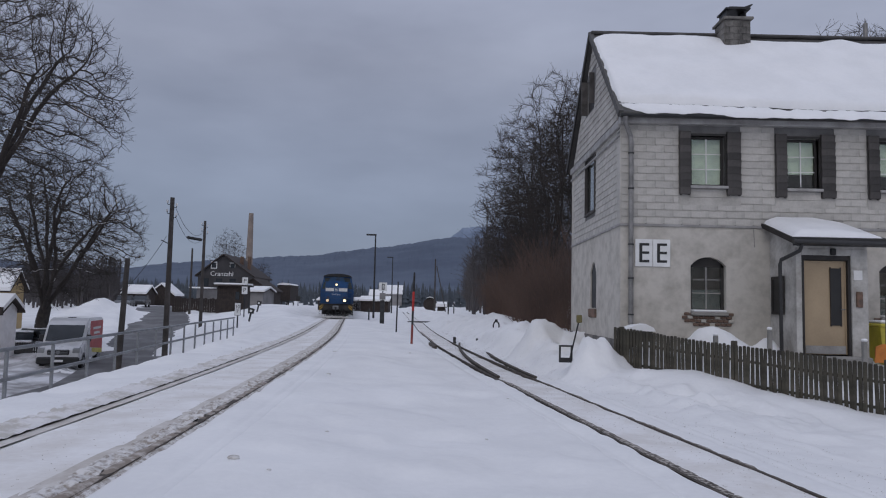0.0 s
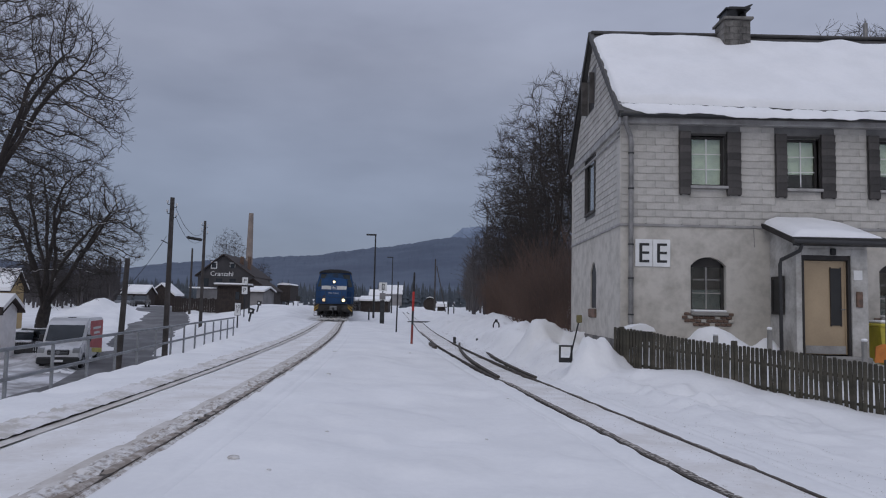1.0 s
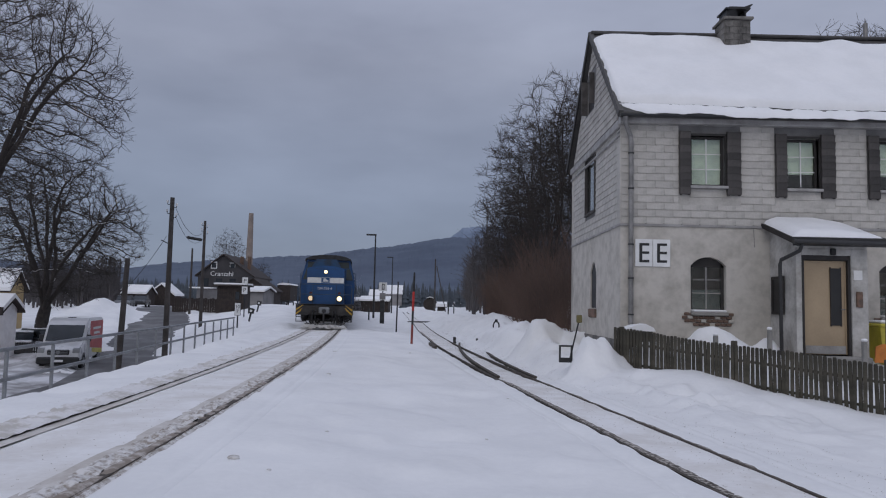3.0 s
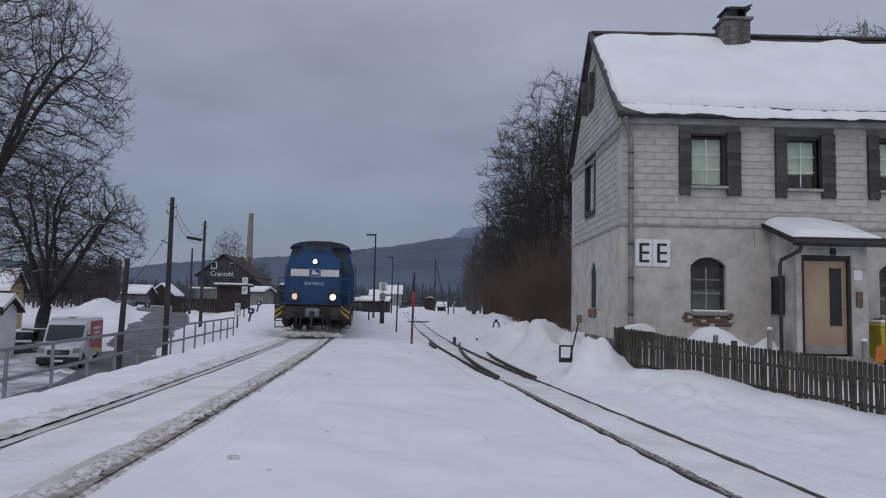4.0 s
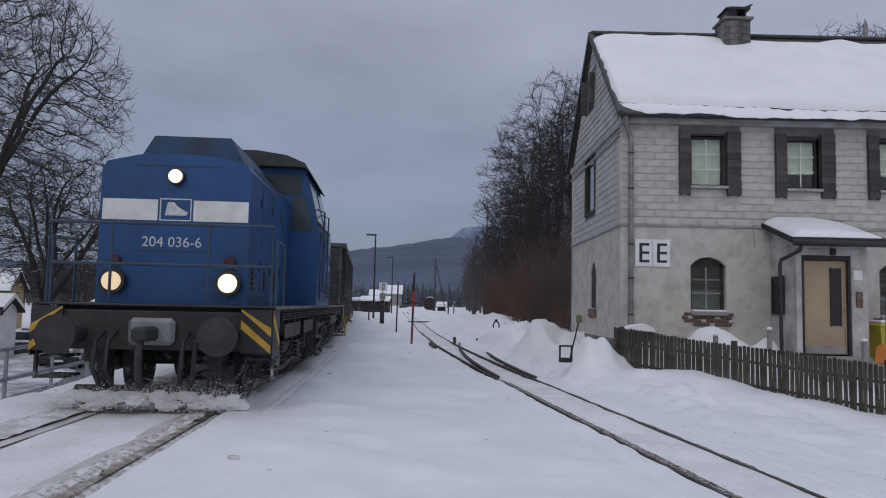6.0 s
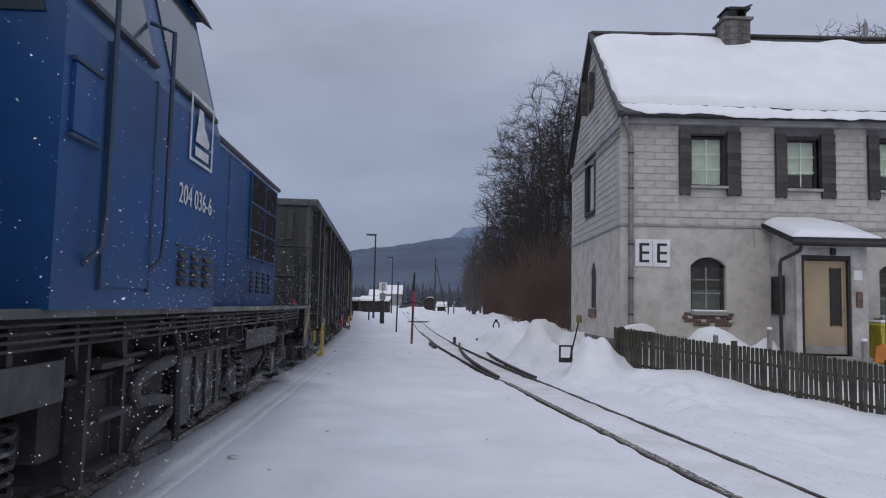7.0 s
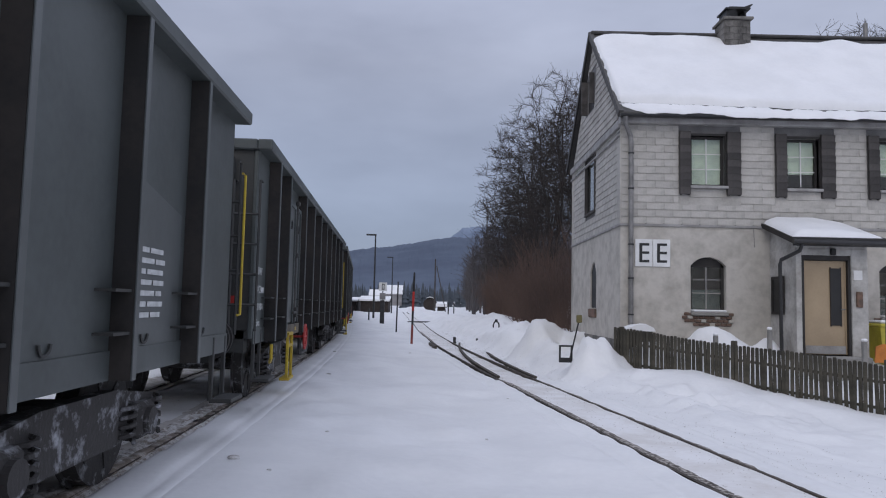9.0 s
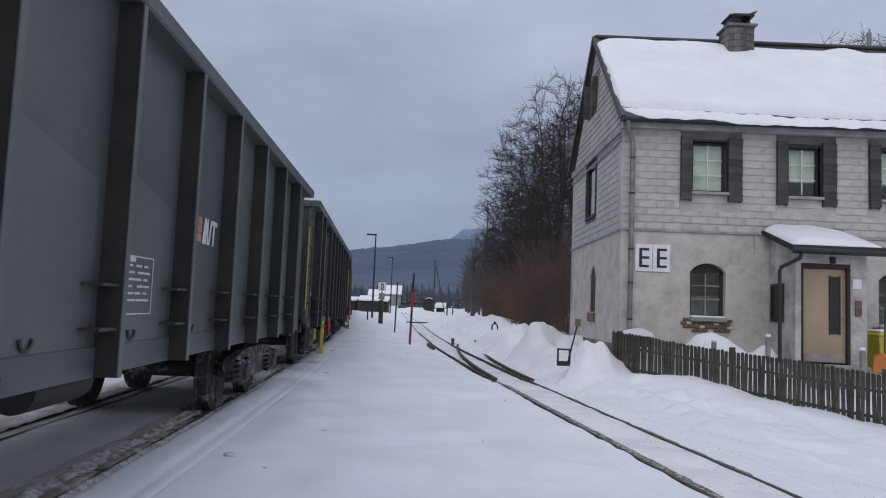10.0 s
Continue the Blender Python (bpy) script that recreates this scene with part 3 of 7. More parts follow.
def build_house():
    h = thing("house", "two-storey grey house with snowy roof and tiled upper storey", "house")
    holes = [*UPPER, *LOWER]
    front = part("front_wall", pierced(bmesh.new(), HX0, HX1, -.3, BAND, holes + [(7.5, 8.3, -.3, 2.56)], HY0, HY0 + .36), PLASTER, h, "rough grey plaster wall with cracks and stains")
    part("upper_front_wall", pierced(bmesh.new(), HX0, HX1, BAND + .002, EAVE, holes, HY0 + .02, HY0 + .3), TILE_GAP, h)
    GW, AW, LW = (18.85, 20.02, 4.03, 5.55), (19.1, 19.95, 6.85, 7.8), (18.62, 19.35, 1.48, 2.68)
    part("gable_wall", pierced(bmesh.new(), HY0 + .37, HY1, -.3, BAND, [LW], HX0, HX0 + .36, "x"), PLASTER, h, "pale grey plaster gable wall")
    part("upper_gable_wall", pierced(bmesh.new(), HY0 + .31, HY1, BAND + .002, EAVE, [GW], HX0 + .02, HX0 + .3, "x"), TILE_GAP, h)
    bm = bmesh.new()
    mid = (HY0 + HY1) / 2
    pitch = (PEAK - EAVE) / (mid - HY0)
    top = lambda y: EAVE + pitch * ((y - HY0) if y < mid else (HY1 - y)) - .06
    for a, b in ((HY0 + .05, AW[0]), (AW[1], HY1 - .05)):
        ys = [a, *([mid] if a < mid < b else []), b]
        prism(bm, [(a, EAVE), (b, EAVE), *[(y, max(top(y), EAVE + .01)) for y in ys[::-1]]], HX0 + .02, HX0 + .25, "x")
    prism(bm, [(AW[0], EAVE), (AW[1], EAVE), (AW[1], AW[2]), (AW[0], AW[2])], HX0 + .02, HX0 + .25, "x")
    prism(bm, [(AW[0], AW[3]), (AW[1], AW[3]), (AW[1], top(AW[1])), (mid, top(mid)), (AW[0], top(AW[0]))], HX0 + .02, HX0 + .25, "x")
    part("gable_top", bm, TILE_GAP, h)
    part("back_wall", boxes((HX0, HX1, HY1 - .3, HY1, -.3, EAVE)), PLASTER, h)
    part("end_wall", boxes((HX1 - .3, HX1, HY0 + .37, HY1 - .31, -.3, EAVE)), PLASTER, h)
    part("storey_floor", boxes((HX0 + .37, HX1 - .31, HY0 + .37, HY1 - .31, BAND - .25, BAND - .05)), DARKWOOD, h)
    part("partition", boxes((HX0 + .37, HX1 - .31, HY0 + 2.6, HY0 + 2.7, -.3, BAND - .26), (HX0 + .37, HX1 - .31, HY0 + 2.6, HY0 + 2.7, BAND - .04, EAVE)), PLASTER, h)
    # tiles
    def tile_mesh(w, hh):
        bm = bmesh.new()
        vs = [bm.verts.new(p) for p in ((0, 0, 0), (w * .90, 0, 0), (w, 0, hh * .12), (w, 0, hh), (0, 0, hh), (0, -.022, 0), (w * .90, -.022, 0), (w, -.022, hh * .12), (w, -.006, hh), (0, -.006, hh))]
        for f in ((5, 6, 7, 8, 9), (0, 1, 6, 5), (1, 2, 7, 6), (2, 3, 8, 7), (0, 5, 9, 4)):
            bm.faces.new([vs[i] for i in f])
        bmesh.ops.recalc_face_normals(bm, faces=bm.faces)
        return bm
    W, R = 0.40, 0.163
    cache = {}
    rng = random.Random(3)

    def tile(parent, u, z, w, side):
        key = (round(w, 2), R)
        if key not in cache:
            me = bpy.data.meshes.new("tile")
            b2 = tile_mesh(key[0] - .003, R + .012)
            b2.to_mesh(me)
            b2.free()
            me.materials.append(SLATE)
            cache[key] = me
        ob = new("tile", cache[key])
        ob.parent = parent
        lift = rng.uniform(-.004, .004)
        if side == "y":
            ob.matrix_local = pose(u, HY0 + .018 + lift * .3, z, rng.uniform(-.7, .3) - (2 if z < BAND + .05 else 0), rng.uniform(-.4, .4), 0)
        else:
            ob.matrix_local = pose(HX0 + .018, u + w, z, 0, rng.uniform(-.3, .7), -90)

    blocked = [(a - .27, b + .36, c - .25, d + .12) for a, b, c, d in UPPER]
    uf = [o for o in h.children if o.name.startswith("upper_front_wall")][0]
    ug = [o for o in h.children if o.name.startswith("upper_gable_wall")][0]
    rows = int((EAVE - .1 - BAND) / R) + 1
    for r in range(rows):
        z = BAND + .0 + r * R
        u = HX0 - .01 + (0 if r % 2 else -W / 2)
        while u < 10.9:
            w = W
            a, b = max(u, HX0 - .01), min(u + W, 10.9)
            segs = [(a, b)]
            for p, q, c, d in blocked:
                if z + R > c + .02 and z < d:
                    segs = [s for a2, b2 in segs for s in ((a2, min(b2, p)), (max(a2, q), b2)) if s[1] - s[0] > .03]
            for a2, b2 in segs:
                tile(uf, a2, z, b2 - a2, "y")
            u += W
    for r in range(rows):
        z = BAND + r * R
        u = HY0 + .02 + (0 if r % 2 else -W / 2)
        while u < HY1:
            a, b = max(u, HY0 + .02), min(u + W, HY1)
            segs = [(a, b)]
            p, q, c, d = GW[0] - .08, GW[1] + .08, GW[2] - .08, GW[3] + .08
            if z + R > c and z < d:
                segs = [s for a2, b2 in segs for s in ((a2, min(b2, p)), (max(a2, q), b2)) if s[1] - s[0] > .03]
            for a2, b2 in segs:
                tile(ug, a2, z, b2 - a2, "x")
            u += W
    # the gable's small tiles, past the counted ones
    bm = bmesh.new()
    z = EAVE + .1
    r = 0
    while z < PEAK - .3:
        half = (PEAK - z) / pitch - .22
        u = mid - half - (r % 2) * W / 2
        while u < mid + half:
            a, b = max(u, mid - half), min(u + W - .008, mid + half)
            if b - a > .04 and not (b > AW[0] - .06 and a < AW[1] + .06 and z + R > AW[2] - .05 and z < AW[3] + .05):
                prism(bm, [(HX0 + .018, z), (HX0 - .006, z), (HX0 + .012, z + R + .01), (HX0 + .018, z + R + .01)], a, b, "y")
            u += W
        z += R
        r += 1
    tagged(part("gable_tiles", bm, SLATE, h, "grey tiles covering the gable"), kind="stuff")
    # trims
    part("corner_strip", boxes((HX0 - .012, HX0 + .02, HY0 - .012, HY0 + .0, BAND, EAVE - .21), (HX0 - .016, HX0 - .0, HY0, HY0 + .26, BAND, EAVE - .37)), SLATE, h, "grey tile edging at the corner")
    part("front_band", boxes((HX0 - .03, HX1, HY0 - .035, HY0 + .016, BAND - .06, BAND - .005), bevel=.008), TRIM, h)
    part("gable_band", boxes((HX0 - .035, HX0 + .016, HY0 + .02, HY1, BAND - .06, BAND - .005), bevel=.008), TRIM, h)
    part("gable_moulding", boxes((HX0 - .06, HX0 + .01, HY0, HY1, EAVE - .16, EAVE + .02), (HX0 - .045, HX0 + .01, HY0, HY1, EAVE - .36, EAVE - .3), bevel=.01), TRIM, h)
    part("eaves_board", boxes((HX0 - .05, HX1, HY0 - .20, HY0 + .0, EAVE - .1, EAVE + .06), bevel=.01), TRIM, h)
    # roof
    oy, ox = .3, .085
    z_e = 5.76
    roof = part("roof", prism(prism(bmesh.new(), [(HY0 - oy, z_e + .08), (mid, PEAK + .08), (mid, PEAK - .08), (HY0 - oy, z_e - .05)], HX0 - ox, HX1 + ox, "x"),
                              [(HY1 + oy, z_e + .08), (mid + .001, PEAK + .08), (mid + .001, PEAK - .08), (HY1 + oy, z_e - .05)], HX0 - ox, HX1 + ox, "x"), ROOF, h, "dark slate roof showing under the snow's edges")
    bm = bmesh.new()
    s = math.hypot(mid - HY0 + oy, PEAK - z_e)
    ang = math.atan2(PEAK - z_e, mid - HY0 + oy)
    step = 0.24
    x = HX0 - ox - .012
    k = 0
    while k * step < s:
        yy, zz = HY0 - oy + k * step * math.cos(ang), z_e + .08 + k * step * math.sin(ang)
        part("verge_slate", boxes((-.02, .09, 0, step * 1.05, -.13, .03)), ROOF, roof).matrix_local = Matrix.Translation((x, yy, zz)) @ Matrix.Rotation(ang + .03, 4, "X")
        k += 1
    bm.free()
    bm = boxes((HX0 - ox, HX1, mid - .13, mid + .13, PEAK + .04, PEAK + .13), bevel=.03)
    part("ridge", bm, ROOF, roof)
    part("far_bargeboard", prism(bmesh.new(), [(HY1 + oy, z_e + .1), (mid, PEAK + .12), (mid, PEAK - .1), (HY1 + oy, z_e - .12)], HX0 - ox - .05, HX0 - ox - .005, "x"), DARKWOOD, roof)
    # snow on the roof: a blanket with ragged edges
    nx, nv = 220, 44
    bm = bmesh.new()
    nrm = Vector((0, -math.sin(ang), math.cos(ang)))
    def layer(v0f, v1f, thick, name):
        grid = []
        xs = np.linspace(HX0 - .09, HX1, nx)
        for i, x in enumerate(xs):
            a, b = v0f(x), v1f(x)
            col = []
            for j in range(nv):
                t = j / (nv - 1)
                v = a + (b - a) * t
                edge = min(1, (v - a) / .16, (b - v) / .14, (x - HX0 + .09) / .1)
                hh = .07 + thick * (max(0, edge) ** .5) * (1 + .3 * float(wob(x, v, .8, 3)) + .12 * float(wob(x, v, .25, 4)))
                col.append((x + (.06 * float(wob(v, 0, .2, 5)) if i == 0 else 0), HY0 - oy + v * math.cos(ang) + nrm.y * hh, z_e + v * math.sin(ang) + nrm.z * hh))
            grid.append(col)
        me = bpy.data.meshes.new(name)
        vs = [c for col in grid for c in col]
        fs = [(i * nv + j, (i + 1) * nv + j, (i + 1) * nv + j + 1, i * nv + j + 1) for i in range(nx - 1) for j in range(nv - 1)]
        me.from_pydata(vs, [], fs)
        me.polygons.foreach_set("use_smooth", [True] * len(me.polygons))
        me.materials.append(SNOW_SOFT)
        ob = new(name, me)
        ob.parent = roof
        return ob
    def w1(x, size, k):
        return float(wob(x, 0, size, k))

    low = lambda x: .47 - .03 * (x - HX0) + .03 * w1(x, .5, 1) + .03 * w1(x, .16, 2)
    tagged(layer(low, lambda x: s - .1 - .06 * abs(w1(x, .3, 8)) - .34 * float(ease(x, 7.1, 7.5)) * (.75 + .5 * w1(x, .7, 7)) - .2 * max(0, 1 - (x - HX0) / .25), .12, "snow_blanket"), "thick even snow blanket on the roof slope")
    tagged(layer(lambda x: .0 - .12 * float(ease(x, 6.1, 6.3)) + .04 * w1(x, .4, 3) + .03 * w1(x, .13, 9) + .3 * max(0, 1 - (x - HX0) / .45), lambda x: low(x) - .015 - .09 * max(0, w1(x, .22, 5)) - .06 * max(0, w1(x, .09, 6)), .045, "snow_strip"), "ragged snow strip along the eaves")
    # gutter and downpipes
    bm = bmesh.new()
    g = [(HY0 - oy - .04 + .05 * math.cos(a), z_e + .02 + .05 * math.sin(a)) for a in (math.pi + math.pi * k / 6 for k in range(7))]
    g2 = [(HY0 - oy - .04 + .04 * math.cos(a), z_e + .02 + .04 * math.sin(a)) for a in (2 * math.pi - math.pi * k / 6 for k in range(7))]
    prism(bm, g + g2, HX0 - ox, HX1 + ox, "x")
    part("gutter", bm, DARKSTEEL, h, "dark sheet-metal gutter")
    part("downpipe", tube(bmesh.new(), [(HX0 + .03, HY0 - oy - .03, z_e - .02), (HX0 + .04, HY0 - .28, z_e - .16), (HX0 + .19, HY0 - .12, z_e - .42), (HX0 + .21, HY0 - .1, z_e - .55), (HX0 + .21, HY0 - .1, .9)], .055, 10), ZINC, h, "dull zinc downpipe")
    for z in (4.95, 4.15, 2.9, 2.15, 1.35):
        part("pipe_clip", disc(bmesh.new(), (HX0 + .21, HY0 - .1, z), .066, .035, "z", 12), DARKSTEEL, h)
    # chimney
    cy = mid - .35
    ch = part("chimney", boxes((7.28, 7.92, cy - .33, cy + .33, 8.0, 9.1), bevel=.012), TILE_GAP, h, "square block chimney stained with soot")
    for r in range(6):
        for side in (0, 1):
            xs = [-.3, -.1, .1, .3] if r % 2 else [-.3, -.2, 0, .2, .3]
            for a, b in zip(xs, xs[1:]):
                bm = boxes((a + .003, b - .003, -.32, -.28, 0, .173), bevel=.006) if side == 0 else boxes((-.32, -.28, a + .003, b - .003, 0, .173), bevel=.006)
                part("block", bm, CONCRETE, ch).matrix_local = pose(7.6, cy, 8.02 + r * .177) @ Matrix.Diagonal((1.1, 1.1, 1, 1))
    part("chimney_cap", boxes((7.2, 8.0, cy - .41, cy + .41, 9.1, 9.17), bevel=.015), CONCRETE, ch)
    part("chimney_cowl", boxes((7.34, 7.38, cy - .25, cy + .25, 9.17, 9.4), (7.82, 7.86, cy - .25, cy + .25, 9.17, 9.4), (7.3, 7.95, cy - .32, cy + .32, 9.4, 9.44)), BLACK, ch)
    part("cowl_sheet", prism(bmesh.new(), [(7.4, 9.442), (7.9, 9.442), (8.02, 9.53), (8.0, 9.55), (7.8, 9.47), (7.4, 9.47)], cy - .3, cy + .3), DARKSTEEL, ch)
    part("roof_vent", bar(((11.35, mid, 8.8), (11.35, mid, 9.35)), r=.06), ZINC, roof)
    # upper windows with shutters
    for i, (a, b, c, d) in enumerate(UPPER):
        w = part("window", boxes((a, b, HY0 + .10, HY0 + .16, c, c + .05), (a, b, HY0 + .10, HY0 + .16, d - .05, d), (a, a + .05, HY0 + .10, HY0 + .16, c + .05, d - .05), (b - .05, b, HY0 + .10, HY0 + .16, c + .05, d - .05)), DARKWOOD, h, "dark-framed window with white glazing bars")
        part("casing", boxes((a - .03, a, HY0 - .03, HY0 + .1, c - .02, d + .05), (b, b + .03, HY0 - .03, HY0 + .1, c - .02, d + .05), (a, b, HY0 - .03, HY0 + .1, d, d + .05), bevel=.004), DARKWOOD, w)
        m = (a + b) / 2
        z1, z2 = c + .05 + (d - c - .1) / 3, c + .05 + (d - c - .1) * 2 / 3
        part("glazing_bar", boxes((m - .011, m + .011, HY0 + .105, HY0 + .128, c + .05, d - .05), (a + .05, b - .05, HY0 + .106, HY0 + .127, z1 - .009, z1 + .009), (a + .05, b - .05, HY0 + .106, HY0 + .127, z2 - .009, z2 + .009)), WHITE, w)
        p = part("pane", boxes((a + .05, b - .05, HY0 + .13, HY0 + .136, c + .05, d - .05)), PANE, w)
        p.visible_shadow = False
        part("curtain", boxes((a - .02, b + .02, HY0 + .2, HY0 + .21, c + (.36 if i else -.05), d + .05)), CURTAIN, w, "pale drawn curtain behind the glass")
        part("sill", boxes((a - .04, b + .04, HY0 - .12, HY0 + .1, c - .07, c - .005), bevel=.01), TRIM, w)
        part("apron", boxes((a - .03, b + .03, HY0 - .012, HY0 + .018, c - .26, c - .075), bevel=.004), SLATE, w, "pale tiled apron below the sill")
        part("apron_backing", boxes((a - .27, b + .36, HY0 + .004, HY0 + .0195, c - .44, c - .2)), SLATE, w)
        for x0, x1 in ((a - .265, a - .035), (b + .035, b + .335)):
            sh = part("shutter", boxes((x0, x0 + .05, HY0 - .06, HY0 - .015, c - .22, d + .1), (x1 - .05, x1, HY0 - .06, HY0 - .015, c - .22, d + .1), (x0 + .05, x1 - .05, HY0 - .04, HY0 - .018, c - .2, d + .08), bevel=.006), SHUTTER, h, "weathered dark wooden shutter")
            n = 9
            for k in range(n):
                z = c - .2 + (d - c + .28) * k / n
                wd = (x1 - x0) / 2 + .006
                q = part("slat", boxes((-wd, wd, -.014, .014, 0, (d - c + .28) / n + .004), bevel=.005), SHUTTER, sh)
                q.matrix_local = pose((x0 + x1) / 2 + rng.uniform(-.007, .007), HY0 - .062, z, 9, rng.uniform(-1.2, 1.2), rng.uniform(-1, 1))
    # arched windows
    for i, (a, b, c, d) in enumerate(LOWER):
        part("arch_masonry", arch_fill(a, b, d - .2, d, HY0 + .003, HY0 + .35), PLASTER, h)
        w = part("arched_window", boxes((a, b, HY0 + .14, HY0 + .2, c, c + .06), (a, a + .07, HY0 + .14, HY0 + .2, c + .06, d - .1), (b - .07, b, HY0 + .14, HY0 + .2, c + .06, d - .1), (a, b, HY0 + .14, HY0 + .2, d - .22, d)), DARKWOOD, h, "arched window in a dark frame with iron glazing bars")
        m = (a + b) / 2
        part("glazing_bar", boxes((m - .012, m + .012, HY0 + .145, HY0 + .165, c + .06, d - .22), *[(a + .07, b - .07, HY0 + .146, HY0 + .164, z - .01, z + .01) for z in (c + .42, c + .72)]), TRIM, w)
        p = part("pane", boxes((a + .07, b - .07, HY0 + .17, HY0 + .176, c + .06, d - .22)), PANE, w)
        p.visible_shadow = False
        part("net_curtain", boxes((a - .1, b + .1, HY0 + .40, HY0 + .41, c - .1, c + .5)), NET, w)
        part("window_sill", boxes((a - .02, b + .02, HY0 - .1, HY0 + .14, c - .08, c - .002), bevel=.015), STEP, w)
        part("sill_snow", boxes((a + .02, b - .02, HY0 - .09, HY0 + .13, c - .001, c + .05), bevel=.02), SNOW_SOFT, w)
        for row in range(4):
            for k in range(10):
                x = a - .2 + k * .122 + (row % 2) * .05
                off = abs(x + .06 - m) / .6
                if row == 3 and not (k in (0, 1, 8, 9)) or row == 0 and (off > .75 or k % 4 == 1) or x > b + .1:
                    continue
                q = part("brick", boxes((0, .115, -.03, .02, 0, .066), bevel=.012), BRICK if (k * 3 + row) % 5 else PLASTER, h)
                q.matrix_local = pose(x, HY0 - .008 + rng.uniform(-.014, .012), c - .31 + row * .076, 0, rng.uniform(-4, 4), rng.uniform(-5, 5))
    # gable windows
    a, b, c, d = GW
    w = part("gable_window", boxes((HX0 + .02, HX0 + .08, a, b, c, c + .06), (HX0 + .02, HX0 + .08, a, b, d - .06, d), (HX0 + .02, HX0 + .08, a, a + .06, c + .06, d - .06), (HX0 + .02, HX0 + .08, b - .06, b, c + .06, d - .06)), DARKWOOD, h)
    part("pane", boxes((HX0 + .05, HX0 + .056, a + .06, b - .06, c + .06, d - .06)), PANE, w)
    part("casing", boxes((HX0 - .03, HX0 + .1, a - .06, a, c - .05, d + .05), (HX0 - .03, HX0 + .1, b, b + .06, c - .05, d + .05), (HX0 - .03, HX0 + .1, a, b, d, d + .05), (HX0 - .05, HX0 + .1, a, b, c - .05, c), bevel=.008), SHUTTER, w)
    a, b, c, d = AW
    w = part("attic_hatch", boxes((HX0 + .05, HX0 + .1, a, (a + b) / 2 - .01, c, d), (HX0 + .05, HX0 + .1, (a + b) / 2 + .01, b, c, d), bevel=.01), DARKWOOD, h, "dark wooden attic hatch")
    part("hatch_leaf", boxes((HX0 - .16, HX0 + .03, b + .01, b + .05, c, d), bevel=.008), SHUTTER, w)
    part("hatch_leaf", boxes((HX0 - .12, HX0 + .03, a - .05, a - .01, c + .1, d), bevel=.008), SHUTTER, w)
    a, b, c, d = LW
    w = part("slit_window", boxes((HX0 + .035, HX0 + .08, a, b, c, d), bevel=.01), BLACK, h, "narrow dark arched window in the gable")
    bm = bmesh.new()
    for i in range(10):
        ya, yb = a + (b - a) * i / 10, a + (b - a) * (i + 1) / 10
        za, zb = (d - .3 + .3 * math.sin(math.pi * k / 10) for k in (i, i + 1))
        prism(bm, [(ya, za), (yb, zb), (yb, d + .02), (ya, d + .02)], HX0 + .003, HX0 + .34, "x")
    part("arch_masonry", bm, PLASTER, h)
    part("sill", boxes((HX0 - .05, HX0 + .03, a - .05, b + .05, c - .25, c - .02), bevel=.02), BRICK, w)
    # porch
    p = part("porch", boxes((7.28, 7.40, 14.9, 16.098, .2, 2.8), (8.42, 8.76, 14.9, 16.098, .2, 2.8), (7.40, 8.42, 14.9, 15.1, 2.66, 2.8), bevel=.01), PLASTER_LIGHT, h, "small plastered porch with a lean-to roof")
    part("porch_roof", prism(bmesh.new(), [(14.62, 2.86), (16.098, 3.34), (16.098, 3.44), (14.62, 2.98)], 7.1, 9.05, "x"), DARKWOOD, p)
    part("fascia", boxes((7.08, 9.07, 14.56, 14.62, 2.82, 3.0), bevel=.01), BLACKPIPE, p)
    part("cheek", prism(bmesh.new(), [(14.9, 2.8), (16.098, 2.8), (16.098, 3.32), (14.9, 2.94)], 7.29, 8.75, "x"), PLASTER_LIGHT, p)
    part("porch_gutter", bar(((7.05, 14.52, 2.9), (9.1, 14.52, 2.88)), r=.055), BLACKPIPE, p)
    part("porch_downpipe", tube(bmesh.new(), [(7.24, 14.52, 2.88), (7.22, 14.6, 2.72), (7.0, 14.95, 2.55), (6.99, 14.98, 2.45), (7.0, 14.98, .5)], .04, 8), BLACKPIPE, p)
    door = part("front_door", boxes((7.47, 8.36, 15.02, 15.07, .62, 2.55)), DOOR, h, "plain ochre door with a narrow glass strip")
    part("door_frame", boxes((7.40, 7.465, 14.93, 15.09, .57, 2.66), (8.365, 8.42, 14.93, 15.09, .57, 2.66), (7.465, 8.365, 14.93, 15.09, 2.56, 2.66), bevel=.006), DARKWOOD, door)
    part("door_edge", boxes((7.47, 7.50, 15.0, 15.018, .62, 2.55), (8.33, 8.36, 15.0, 15.018, .62, 2.55), (7.5, 8.33, 15.0, 15.018, 2.52, 2.55)), DOOR, door)
    part("glass_strip", boxes((8.05, 8.24, 14.995, 15.018, 1.22, 2.4)), BLACK, door, "dark narrow glass strip")
    part("strip_frame", boxes((8.03, 8.05, 14.99, 15.018, 1.2, 2.42), (8.24, 8.26, 14.99, 15.018, 1.2, 2.42)), DARKWOOD, door)
    part("kick_board", boxes((7.5, 8.33, 14.99, 15.018, .64, .80)), TRIM, door)
    part("door_handle", bar(((8.31, 15.0, 1.55), (8.31, 14.95, 1.55), (8.22, 14.95, 1.55)), r=.011), STEEL, door)
    part("doorstep", boxes((7.3, 8.7, 14.2, 14.9, .1, .45), (7.35, 8.6, 14.5, 14.95, .45, .6), bevel=.02), STEP, h)
    part("letterbox", boxes((8.5, 8.62, 14.84, 14.898, 1.6, 1.92), bevel=.01), BRICK, h, "small brown letterbox")
    part("bell_plate", boxes((8.46, 8.64, 14.885, 14.898, 2.16, 2.36)), WHITE, h)
